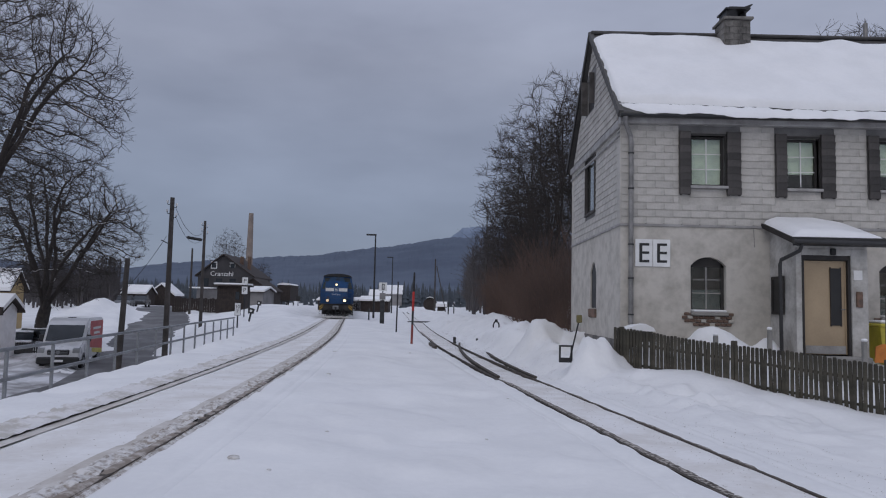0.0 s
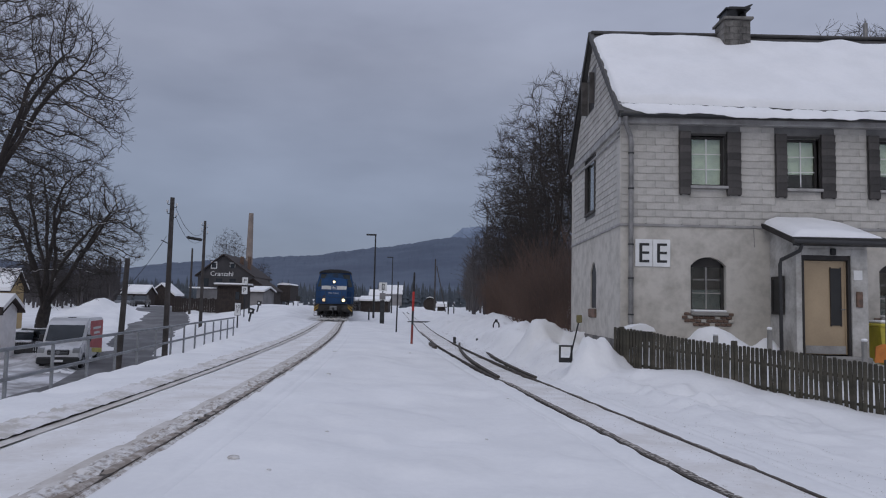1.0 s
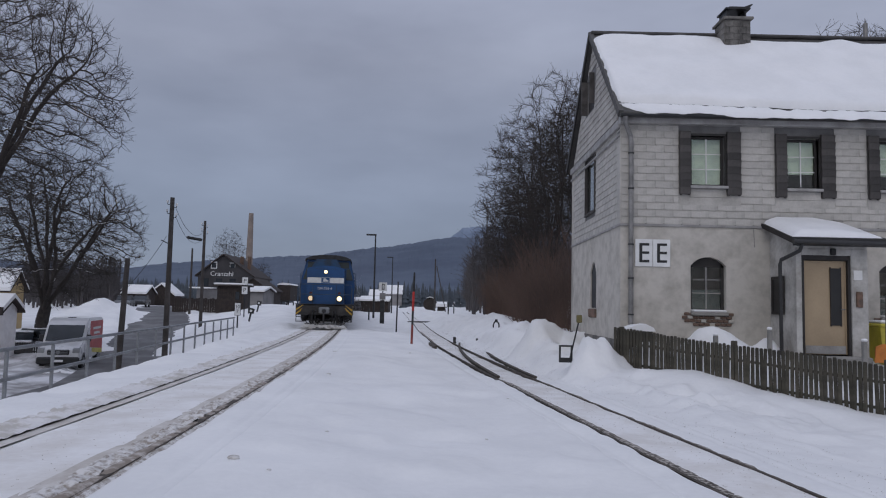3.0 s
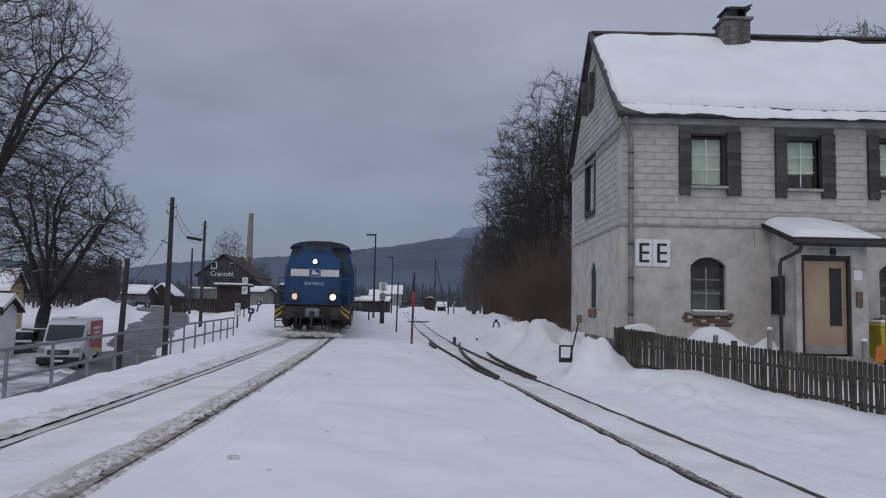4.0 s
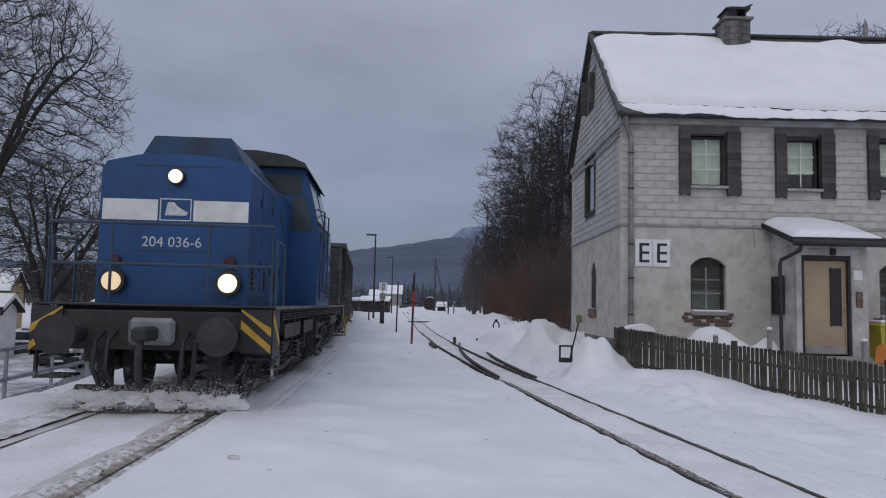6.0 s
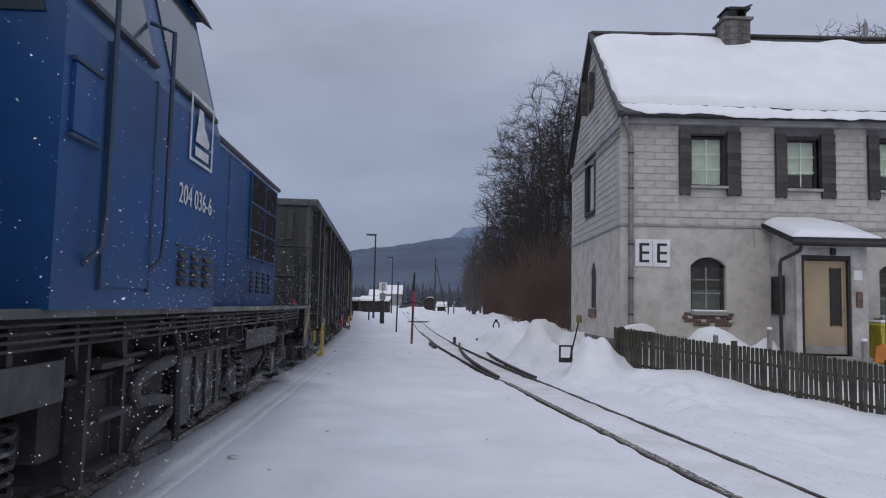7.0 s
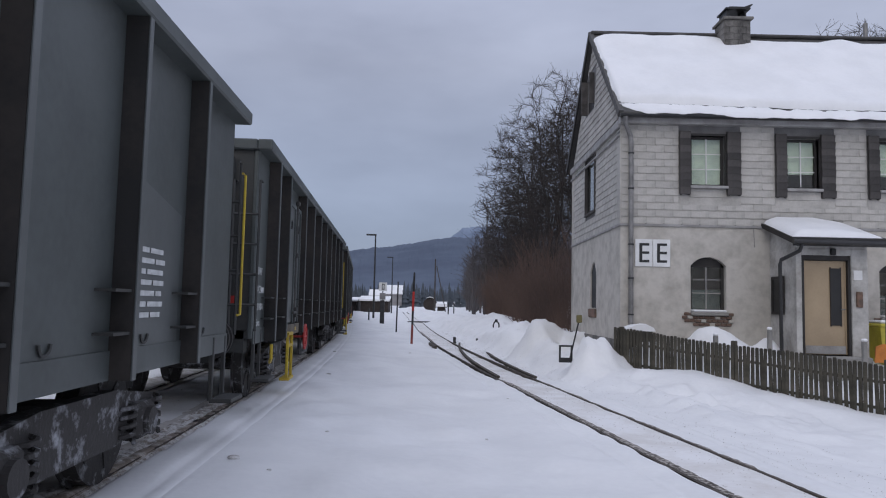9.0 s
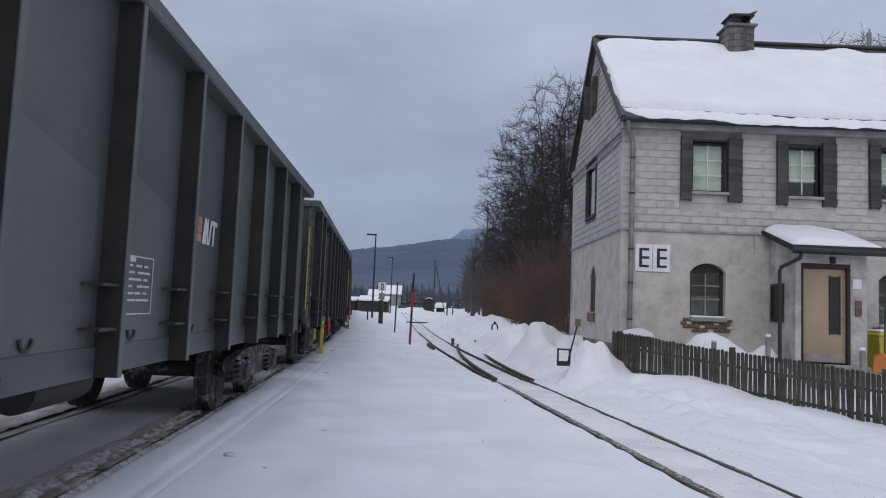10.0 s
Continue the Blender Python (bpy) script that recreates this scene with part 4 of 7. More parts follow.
    part("porch_lamp", boxes((7.98, 8.08, 14.82, 14.898, 2.66, 2.8), bevel=.015), BLACK, h)
    sw = part("porch_side_window", boxes((7.262, 7.279, 15.42, 15.92, 1.46, 2.2), bevel=.004), BLACK, h, "small dark window in the porch side")
    part("window_frame", boxes((7.24, 7.262, 15.38, 15.44, 1.42, 2.24), (7.24, 7.262, 15.9, 15.96, 1.42, 2.24), (7.24, 7.262, 15.44, 15.9, 2.18, 2.24), (7.24, 7.262, 15.44, 15.9, 1.42, 1.48)), DARKWOOD, sw)
    part("plinth", boxes((HX0 - .03, HX0 - .001, HY0 + .3, HY1, .0, .78)), CONCRETE, h, "dark stone plinth")
    part("hallway", boxes((7.42, 8.4, 15.12, 16.09, .3, .56)), DARKWOOD, h)
    sn = sheet("porch_snow", np.linspace(7.12, 8.96, 40), np.linspace(14.62, 16.0, 24), lambda u, v: 2.97 + (v - 14.62) * .32 + .015 + .15 * np.clip(np.minimum(np.minimum(u - 7.12, (8.96 - u) * .4), (v - 14.62) * 1.6), 0, .3) ** .5 / .3 ** .5 * (1 + .12 * wob(u, v, .4, 2)), SNOW_SOFT, h)
    tagged(sn, "rounded snow cushion on the porch roof")
    # the letter plates
    for i in range(2):
        x = 4.28 + i * .395
        s = part("letter_plate", boxes((x, x + .385, HY0 - .03, HY0 - .012, 2.42, 3.03), bevel=.004), WHITE, h, "white enamel plate with a black letter E")
        part("letter_e", boxes((x + .09, x + .155, HY0 - .036, HY0 - .0305, 2.51, 2.94), *[(x + .155, x + .31, HY0 - .036, HY0 - .0305, z, z + .055) for z in (2.51, 2.70, 2.885)]), BLACK, s)
    # cable on the wall
    part("wall_cable", bar(((6.93, HY0 - .01, 3.3), (6.95, HY0 - .01, 2.9)), r=.008, n=5), TRIM, h)


NET = mat("dim_net_curtain", (0.1, 0.13, 0.13), (0.05, 0.07, 0.07), rough=0.9, scale=5, fine=14)
CURTAIN = mat("pale_curtain", (0.62, 0.7, 0.6), (0.5, 0.57, 0.5), rough=0.9, scale=3, fine=12)
build_house()


# ---- the train ----
T_LOCO = 14.44
PITCH = 15.74


def lead(t):
    """How far along the line the leading buffers stand at t seconds."""
    return 61.56 - 8.2 * t - 0.12 * t * t - 0.45 * float(ease(t, 7.4, 9.3))


_sy = np.arange(-140, 330, .5)
_sx = main_x(_sy)
_arc = np.concatenate([[0], np.cumsum(np.hypot(np.diff(_sx), np.diff(_sy)))])
_arc = _arc - np.interp(0, _sy, _arc)


def on_line(s):
    y = float(np.interp(s, _arc, _sy))
    return float(main_x(y)), y


def vehicle_pose(s, length, pivot):
    """The pose of a vehicle whose front buffers are at s; it stands on two pivots."""
    a, b = on_line(s + pivot), on_line(s + length - pivot)
    yaw = math.degrees(math.atan2(-(b[0] - a[0]), b[1] - a[1]))
    return pose(a[0], a[1], RAIL_TOP, 0, 0, yaw) @ pose(0, -pivot, 0)


def wheelset(parent, y, r, name="wheelset"):
    bm = bmesh.new()
    for s in (-1, 1):
        disc(bm, (s * .755, 0, 0), r, .11, "x", 28)
        disc(bm, (s * .69, 0, 0), r + .03, .025, "x", 28)
        disc(bm, (s * .82, 0, 0), r * .3, .06, "x", 12)
        for k in range(6):
            a = k * math.pi / 3
            box(bm, s * .812 - .008, s * .812 + .008, -.03, .03, r * .35, r * .8, m=Matrix.Rotation(a, 4, "X"))
    disc(bm, (0, 0, 0), .08, 1.5, "x", 10)
    ob = part(name, bm, FROST, parent, "iron wheelset caked with snow")
    ob.matrix_local = pose(0, y, r)
    return ob


WHEELS = []


def spring(bm, x, y, z0, z1, r=.07):
    pts = [(x + r * math.cos(a), y + r * math.sin(a), z0 + (z1 - z0) * k / 40) for k, a in ((k, k * math.pi / 4.5) for k in range(41))]
    tube(bm, pts, .018, 5)


def buffer_pair(parent, y, out, z=0.93):
    for s in (-1, 1):
        bm = disc(bmesh.new(), (s * .875, y + out * .05, z), .22, .04, "y", 28)
        disc(bm, (s * .875, y + out * .2, z), .09, .3, "y", 16)
        disc(bm, (s * .875, y + out * .42, z), .13, .36, "y", 16)
        part("buffer", bm, GRIME, parent, "round greasy steel buffer")


def hood_outline(w, z0, z1, crown):
    k = .12
    return [(-w, z0), (-w, z1 - k), (-w + k * .5, z1 - .02), (-w * .5, z1 + crown * .75), (0, z1 + crown), (w * .5, z1 + crown * .75), (w - k * .5, z1 - .02), (w, z1 - k), (w, z0)]


def build_loco():
    L = thing("locomotive", "blue diesel locomotive with cream stripe and lit headlamps", "locomotive")
    D = 1.28
    part("deck", boxes((-1.42, 1.42, .66, 13.78, D - .03, D), bevel=.008), DARKSTEEL, L)
    part("main_frame", boxes((-1.2, 1.2, .8, 13.64, .86, D - .032), (-1.3, 1.3, 1.3, 12.9, 1.1, D - .034)), GRIME, L, "grimy black frame")
    front = part("front_hood", prism(bmesh.new(), hood_outline(.945, D + .002, 3.13, .1), 1.25, 4.81), BLUE, L, "blue front hood")
    rear = part("rear_hood", prism(bmesh.new(), hood_outline(.96, D + .002, 3.13, .1), 7.52, 12.99), BLUE, L, "blue rear hood")
    part("hood_roof_hatch", prism(bmesh.new(), [(-.78, 3.14), (-.52, 3.6), (.52, 3.6), (.78, 3.14)], 1.9, 4.8), BLUE_ROOF, L)
    part("rear_roof_hatch", prism(bmesh.new(), [(-.7, 3.2), (-.55, 3.34), (.55, 3.34), (.7, 3.2)], 8.3, 12.6), BLUEDARK, L)
    part("roof_fan_rim", disc(bmesh.new(), (0, 12.0, 3.36), .5, .08, "z", 24), DARKSTEEL, L)
    part("exhaust", bar(((.0, 4.6, 3.2), (.0, 4.6, 3.6)), r=.09), DARKSTEEL, L)
    part("horn", bar(((-.55, 2.2, 3.2), (-.55, 2.2, 3.32)), ((-.62, 2.2, 3.32), (-.48, 2.2, 3.32)), r=.025), DARKSTEEL, L)
    # cab: upright sides, glazing leaning inwards, arched roof
    w, zt = 1.47, 2.66
    prof = [(-w, D + .001), (-w, zt), (-1.20, 3.74), (1.20, 3.74), (w, zt), (w, D + .001)]
    cab = part("cab", prism(bmesh.new(), prof, 4.82, 7.5), BLUE, L, "blue driver's cab with sloping windows")
    roof = [(-1.30, 3.66), (-1.22, 3.80), (-.9, 3.93), (-.4, 4.0), (.4, 4.0), (.9, 3.93), (1.22, 3.80), (1.30, 3.66), (1.2, 3.73), (-1.2, 3.73)]
    part("cab_roof", prism(bmesh.new(), roof, 4.56, 7.76), DARKSTEEL, cab, "dull grey-blue cab roof with overhang")
    for yf, o in ((4.82, -1), (7.5, 1)):
        for s in (-1, 1):
            part("end_window", prism(bmesh.new(), [(s * .08, 3.28), (s * 1.16, 3.28), (s * 1.12, 3.62), (s * .08, 3.62)], yf + o * .012, yf + o * .002), CABGLASS, cab, "front window of the cab")
            part("end_window", prism(bmesh.new(), [(s * 1.0, 2.62), (s * 1.38, 2.62), (s * 1.2, 3.24), (s * 1.0, 3.24)], yf + o * .012, yf + o * .002), CABGLASS, cab, "front window of the cab")
    for s in (-1, 1):
        n = (Vector((s * (3.74 - zt), 0, w - 1.2))).normalized()
        def slab(y0, y1, t0, t1, out0, out1, material, name, lab=""):
            bm = bmesh.new()
            pts = []
            for o in (out0, out1):
                for y, t in ((y0, t0), (y1, t0), (y1, t1), (y0, t1)):
                    base = Vector((s * (w + (1.2 - w) * t), y, zt + (3.74 - zt) * t)) + n * o
                    pts.append(bm.verts.new(base))
            for f in ((0, 1, 2, 3), (4, 5, 6, 7), (0, 1, 5, 4), (1, 2, 6, 5), (2, 3, 7, 6), (3, 0, 4, 7)):
                bm.faces.new([pts[i] for i in f])
            bmesh.ops.recalc_face_normals(bm, faces=bm.faces)
            return part(name, bm, material, cab, lab)
        slab(4.95, 6.0, .12, .86, -.01, .012, CABGLASS, "side_window", "greenish side window of the cab")
        slab(6.35, 7.38, .12, .86, -.01, .012, CABGLASS, "side_window", "greenish side window of the cab")
        slab(4.92, 6.03, .09, .12, .0, .03, DARKSTEEL, "window_seal")
        slab(6.32, 7.41, .09, .12, .0, .03, DARKSTEEL, "window_seal")
        part("cab_door", boxes((s * w, s * (w + .015), 5.32, 5.96, 1.4, zt - .02)), BLUE, cab, "blue cab door")
        for ys in (5.29, 5.962):
            part("door_seam", boxes((s * w, s * (w + .019), ys, ys + .028, 1.38, zt)), BLUEDARK, cab)
        for y in (5.2, 6.06):
            part("grab_rail", bar(((s * w, y - .08, 1.5), (s * (w + .07), y - .04, 1.58), (s * (w + .07), y, 1.75), (s * (w + .07), y, 3.0), (s * (w - .08), y, 3.06)), r=.015), BLUEDARK, cab)
        part("side_locker", boxes((s * w, s * (w + .02), 4.9, 5.18, 2.1, 2.42)), BLUE, cab)
        for zl in (2.07, 2.425):
            part("locker_hinge", boxes((s * w, s * (w + .03), 4.88, 5.2, zl, zl + .018)), BLUEDARK, cab)
        part("warning_sign", prism(bmesh.new(), [(-.06, 0), (.06, 0), (0, .1)], 0, .006), YELLOW, cab).matrix_local = pose(s * 1.2, 4.812, 2.62)
        # badge and number on the cab side
        R = pose(s * (w + .012), 6.95, 2.57, 90, 0, 90 * s) @ Matrix.Diagonal((1, .74, 1, 1))
        part("badge_frame", boxes((-.26, .26, .30, .33, 0, .004), (-.26, .26, -.33, -.30, 0, .004), (-.29, -.26, -.33, .33, 0, .004), (.26, .29, -.33, .33, 0, .004)), LETTER, cab, "white framed badge").matrix_local = R
        part("badge_shape", prism(boxes((-.16, .18, -.26, -.17, 0, .004)), [(-.16, -.12), (.16, -.12), (.19, -.06), (.04, .08), (.0, .22), (-.1, .22), (-.12, .06)], 0, .004, "z"), LETTER, cab).matrix_local = R
        write("running_number", "204 036-6", .2, pose(s * (w + .008), 6.9, 2.06, 90, 0, 90 * s), LETTER, cab)
        part("belt_line", boxes((s * w, s * (w + .012), 6.5, 7.45, 1.70, 1.715)), BLUEDARK, cab)
        # Louvres: the near-black colour stands for the shade inside open slots.
        def louvres(x, y0, y1, z0, n, parent):
            for k in range(n):
                part("louvre", prism(bmesh.new(), [(0, 0), (.028 * s, -.006), (.028 * s, .006), (0, .045)], y0, y1), GRILLE, parent).matrix_local = pose(x * s, 0, z0 + k * .062)
        for y in (6.55, 6.85, 7.15):
            louvres(w, y, y + .17, 1.44, 4, cab)
        # front hood doors, hinges and louvres
        for y in (2.15, 3.05, 3.95):
            part("hood_door_seam", boxes((s * .945, s * .951, y, y + .018, 1.45, 3.0)), BLUEDARK, front)
        for y in (2.02, 2.92, 3.82, 4.65):
            for z in (1.75, 2.65):
                part("hood_hinge", boxes((s * .945, s * .975, y, y + .05, z, z + .13), bevel=.006), BLUEDARK, front)
        part("sill_seam", boxes((s * .945, s * .953, 1.3, 4.8, 1.4, 1.415)), BLUEDARK, front)
        for y in (1.5, 2.4, 3.3):
            louvres(.945, y, y + .17, 1.5, 5, front)
        for y in (7.75, 8.1, 8.5, 8.9, 9.3, 11.2, 11.6, 12.0, 12.4):
            louvres(.96, y, y + .16, 1.46, 5, rear)
        part("hood_window", boxes((s * .96, s * .968, 7.9, 8.4, 2.0, 2.9)), CABGLASS, rear)
        for y in (9.9, ):
            part("hood_door_seam", boxes((s * .96, s * .966, y, y + .018, 1.45, 3.0)), BLUEDARK, rear)
        # radiator openings
        g = part("radiator", boxes((s * .955, s * .972, 11.05, 12.8, 1.9, 3.0)), GRILLE, rear, "rusty radiator grille in six panels")
        for y in (11.0, 11.92, 12.8):
            part("grille_frame", boxes((s * .955, s * .988, y, y + .03, 1.88, 3.03), bevel=.004), BLUE, g)
        for z in (1.9, 2.26, 2.62, 3.0):
            part("grille_frame", boxes((s * .955, s * .986, 11.03, 12.8, z, z + .022), bevel=.004), BLUE, g)
        for k in range(29):
            part("fin", boxes((s * .972, s * .98, 11.05 + k * .06, 11.062 + k * .06, 1.9, 3.0)), GRILLE, g)
        # side walkway edge, handrail
        part("walkway_edge", boxes((s * 1.42, s * 1.44, .66, 13.78, D - .035, D + .008)), EDGE, L)
        part("hood_gutter", bar(((s * .97, 1.3, 3.06), (s * .97, 4.8, 3.06)), r=.016, n=6), BLUEDARK, front)
        part("hood_gutter", bar(((s * .98, 7.5, 3.08), (s * .98, 12.99, 3.08)), r=.03, n=6), DARKSTEEL, rear)
        # frame side details
        for y in np.arange(1.6, 12.9, .62):
            part("frame_stiffener", prism(bmesh.new(), [(y, D - .08), (y + .05, D - .08), (y + .05, .95), (y, 1.05)], s * 1.2, s * 1.37, "x"), GRIME, L)
        part("air_pipe", bar(((s * 1.28, 1.5, .98), (s * 1.28, 12.7, .98)), ((s * 1.3, 1.5, .9), (s * 1.3, 12.7, .9)), r=.02, n=6), GRIME, L)
        part("fuel_tank", boxes((s * .55, s * 1.28, 5.6, 7.0, .32, .93), bevel=.06), GRIME, L, "dirty fuel tank under the frame")
        # exhaust loop, covers and pipes on the frame side
        part("pipe_loop", tube(bmesh.new(), [(s * 1.34, 6.95, .9), (s * 1.35, 6.5, .88), (s * 1.35, 6.26, .83), (s * 1.35, 6.2, .76), (s * 1.35, 6.28, .69), (s * 1.35, 6.6, .67), (s * 1.35, 6.86, .63), (s * 1.35, 6.88, .55), (s * 1.35, 6.7, .49), (s * 1.35, 6.35, .46), (s * 1.35, 6.24, .4), (s * 1.35, 6.3, .33), (s * 1.34, 6.95, .3)], .042, 10), PIPE, L, "dull grey bent pipe loop")
        part("hanging_pipe", tube(bmesh.new(), [(s * 1.33, 6.86, 1.2), (s * 1.37, 6.94, 1.08), (s * 1.37, 7.02, .98), (s * 1.37, 7.02, .32)], .03, 8), GRIME, L)
        part("cover_plate", boxes((s * 1.3, s * 1.345, 7.06, 7.4, .38, .9), bevel=.01), PIPE, L, "dull grey cover plate")
        for y0_, y1_ in ((1.7, 3.4), (3.9, 5.2), (9.2, 10.9)):
            part("frame_cover", boxes((s * 1.371, s * 1.385, y0_, y1_, .84, 1.04), bevel=.004), PIPE, L, "dull grey frame panel")
        for k in range(4):
            part("side_conduit", bar(((s * (1.375 + .004 * (k % 2)), 1.5, 1.215 - k * .036), (s * (1.375 + .004 * (k % 2)), 12.8, 1.215 - k * .036)), r=.009, n=6), DARKSTEEL if k % 2 else PIPE, L)
        for y0_ in (2.6, 4.4, 9.6, 11.6):
            part("pipe_clip", boxes((s * 1.37, s * 1.4, y0_, y0_ + .03, 1.06, 1.24), bevel=.004), PIPE, L)
        for y0_ in (3.2, 8.9, 10.7):
            part("sand_pipe", tube(bmesh.new(), [(s * 1.25, y0_, .95), (s * 1.28, y0_ + .05, .7), (s * 1.12, y0_ + .2, .4), (s * .9, y0_ + .3, .16)], .024, 8), GRIME, L)
        part("battery_box", boxes((s * .6, s * 1.3, 7.15, 8.5, .4, .93), bevel=.02), FROST, L, "battery box spattered with snow")
        for y in (7.3, 7.62, 7.94, 8.26):
            part("box_rib", boxes((s * 1.3, s * 1.325, y, y + .04, .42, .92)), GRIME, L)
        ld = part("ladder", boxes((s * 1.3, s * 1.36, 5.5, 5.54, .35, 1.2)), GRIME, L, "iron steps up to the cab")
        part("stile", boxes((s * 1.3, s * 1.36, 6.0, 6.04, .35, 1.2)), GRIME, ld)
        for z in (.4, .68, .96):
            part("rung", boxes((s * 1.28, s * 1.42, 5.54, 6.0, z, z + .03)), GRIME, ld)
    # front and rear end
    for y, out, en in ((0, 1, "front"), (T_LOCO, -1, "rear")):
        buffer_pair(L, y, out)
        b = lambda a: y + out * a
        part("buffer_beam", boxes((-1.36, 1.36, min(b(.6), b(.72)), max(b(.6), b(.72)), .74, 1.2), bevel=.01), GRIME, L, "grimy buffer beam")
        for s in (-1, 1):
            ch = part("chevron_panel", boxes((s * 1.03, s * 1.385, min(b(.56), b(.595)), max(b(.56), b(.595)), .72, 1.24)), BLACK, L, "yellow and black warning stripes")
            bm = bmesh.new()
            x0, x1 = (1.03, 1.385)
            for k in range(5):
                z0 = .5 + k * .21
                pts = [(x0, z0 + .30), (x1, z0), (x1, z0 + .1), (x0, z0 + .40)]
                pts = [(s * px, min(max(pz, .72), 1.24)) for px, pz in pts]
                if max(p[1] for p in pts) - min(p[1] for p in pts) > .05 and len({p for p in pts}) == 4:
                    prism(bm, pts, b(.545), b(.558))
            part("yellow_stripe", bm, AMBER, ch)
            cs = part("chevron_side", boxes((s * 1.386, s * 1.40, min(b(.6), b(1.1)), max(b(.6), b(1.1)), .66, 1.24)), BLACK, L, "yellow and black warning stripes")
            bm = bmesh.new()
            for k in range(6):
                z0 = .36 + k * .2
                pts = [(.6, z0 + .34), (1.1, z0), (1.1, z0 + .1), (.6, z0 + .44)]
                pts = [(b(py), min(max(pz, .665), 1.235)) for py, pz in pts]
                if len(set(pts)) == 4:
                    prism(bm, pts, s * 1.4005, s * 1.408, "x")
            part("yellow_stripe", bm, AMBER, cs)
            for hx in (.42, .56):
                part("brake_hose", tube(bmesh.new(), [(s * hx, b(.58), .95), (s * hx, b(.35), .85), (s * hx, b(.3), .55), (s * (hx - .04), b(.42), .35)], .028, 6), BLACK, L)
            part("front_step", boxes((s * 1.05, s * 1.4, min(b(.75), b(1.2)), max(b(.75), b(1.2)), .38, .41), (s * 1.05, s * 1.4, min(b(.75), b(1.2)), max(b(.75), b(1.2)), .62, .65), (s * 1.37, s * 1.4, min(b(.72), b(.78)), max(b(.72), b(.78)), .38, 1.2)), FROST, L)
        part("coupling_pocket", boxes((-.27, .27, min(b(.5), b(.6)), max(b(.5), b(.6)), .8, 1.12), bevel=.05), STEEL, L)
        part("draw_hook", tube(boxes((-.09, .09, min(b(.1), b(.55)), max(b(.1), b(.55)), .86, 1.02), bevel=.03), [(0, b(.2), .92), (0, b(.12), .7), (0, b(.16), .42), (0, b(.25), .36)], .045, 8), BLACK, L, "black draw hook with hanging screw coupling")
        rail_pts = [((-1.33, b(.78), D), (-1.33, b(.78), 2.26), (1.33, b(.78), 2.26), (1.33, b(.78), D)), ((-1.33, b(.78), 1.76), (1.33, b(.78), 1.76)), ((-.6, b(.78), D), (-.6, b(.78), 2.26)), ((.56, b(.78), D), (.56, b(.78), 2.26)),
                    ((-1.36, b(1.6), D), (-1.36, b(1.6), 2.1), (-1.36, b(.95), 2.1), (-1.36, b(.95), D)), ((1.36, b(1.6), D), (1.36, b(1.6), 2.1), (1.36, b(.95), 2.1), (1.36, b(.95), D))]
        part("handrail", bar(*rail_pts, r=.02, n=6), BLUEDARK if en == "front" else DARKSTEEL, L, "bent steel handrail")
        # plough with packed snow
        bm = bmesh.new()
        prism(bm, [(b(.62), .09), (b(.72), .09), (b(.95), .26), (b(.87), .30), (b(.70), .18)], -.96, .96, "x")
        part("snow_plough", bm, FROST, L, "low plough blade packed with snow")
        rs = random.Random(4 if en == "front" else 6)
        for k in range(34):
            r0 = rs.uniform(.03, .075)
            bm = bmesh.new()
            bmesh.ops.create_icosphere(bm, subdivisions=2, radius=r0)
            for v in bm.verts:
                v.co = v.co * (1 + .5 * rs.uniform(-.6, .6))
                v.co.x *= 2.2
            bmesh.ops.translate(bm, vec=(-1.0 + 2.0 * k / 33 + rs.uniform(-.07, .07), b(.6 + rs.uniform(-.03, .16)), .08 + rs.uniform(0, .13)), verts=bm.verts)
            part("packed_snow_lump", bm, SNOW_TRACK, L, "lump of packed snow")
        for x0 in (-.7, .6):
            part("plough_bracket", boxes((x0, x0 + .1, min(b(.8), b(1.1)), max(b(.8), b(1.1)), .2, .8)), GRIME, L)
        yy = 1.25 if en == "front" else 12.99
        for s in (-1, 1):
            lamp = part("headlamp", disc(bmesh.new(), (s * .72, yy - out * .05, 1.56), .16, .1, "y", 24), DARKSTEEL, front if en == "front" else rear, "round headlamp")
            part("lens", disc(bmesh.new(), (s * .72, yy - out * .108, 1.56), .118, .02, "y", 24), (LAMP_ON if s > 0 else LAMP_DIM) if en == "front" else CABGLASS, lamp)
            part("tail_lamp", disc(bmesh.new(), (s * .72, yy - out * .03, 1.83), .07, .06, "y", 16), TAIL, front if en == "front" else rear)
        lamp = part("headlamp", disc(bmesh.new(), (0, yy - out * .04, 2.92), .105, .08, "y", 20), DARKSTEEL, front if en == "front" else rear, "round headlamp")
        part("lens", disc(bmesh.new(), (0, yy - out * .09, 2.92), .085, .02, "y", 20), LAMP_ON if en == "front" else CABGLASS, lamp)
        hood = front if en == "front" else rear
        for x0, x1 in ((-.915, -.225), (.225, .925)):
            part("cream_stripe", boxes((x0, x1, yy - out * .001, yy - out * .007, 2.35, 2.62)), CREAM, hood, "cream stripe on the hood")
        part("badge_frame", boxes((-.2, .2, yy - .006 * out, yy - .001 * out, 2.35, 2.365), (-.2, .2, yy - .006 * out, yy - .001 * out, 2.625, 2.64), (-.2, -.185, yy - .006 * out, yy - .001 * out, 2.365, 2.625), (.185, .2, yy - .006 * out, yy - .001 * out, 2.365, 2.625)), LETTER, hood)
        part("badge_shape", prism(bmesh.new(), [(-.13, 2.42), (.13, 2.42), (.16, 2.46), (.03, 2.53), (-.02, 2.59), (-.1, 2.59), (-.12, 2.5)], yy - .006 * out, yy - .001 * out), LETTER, hood)
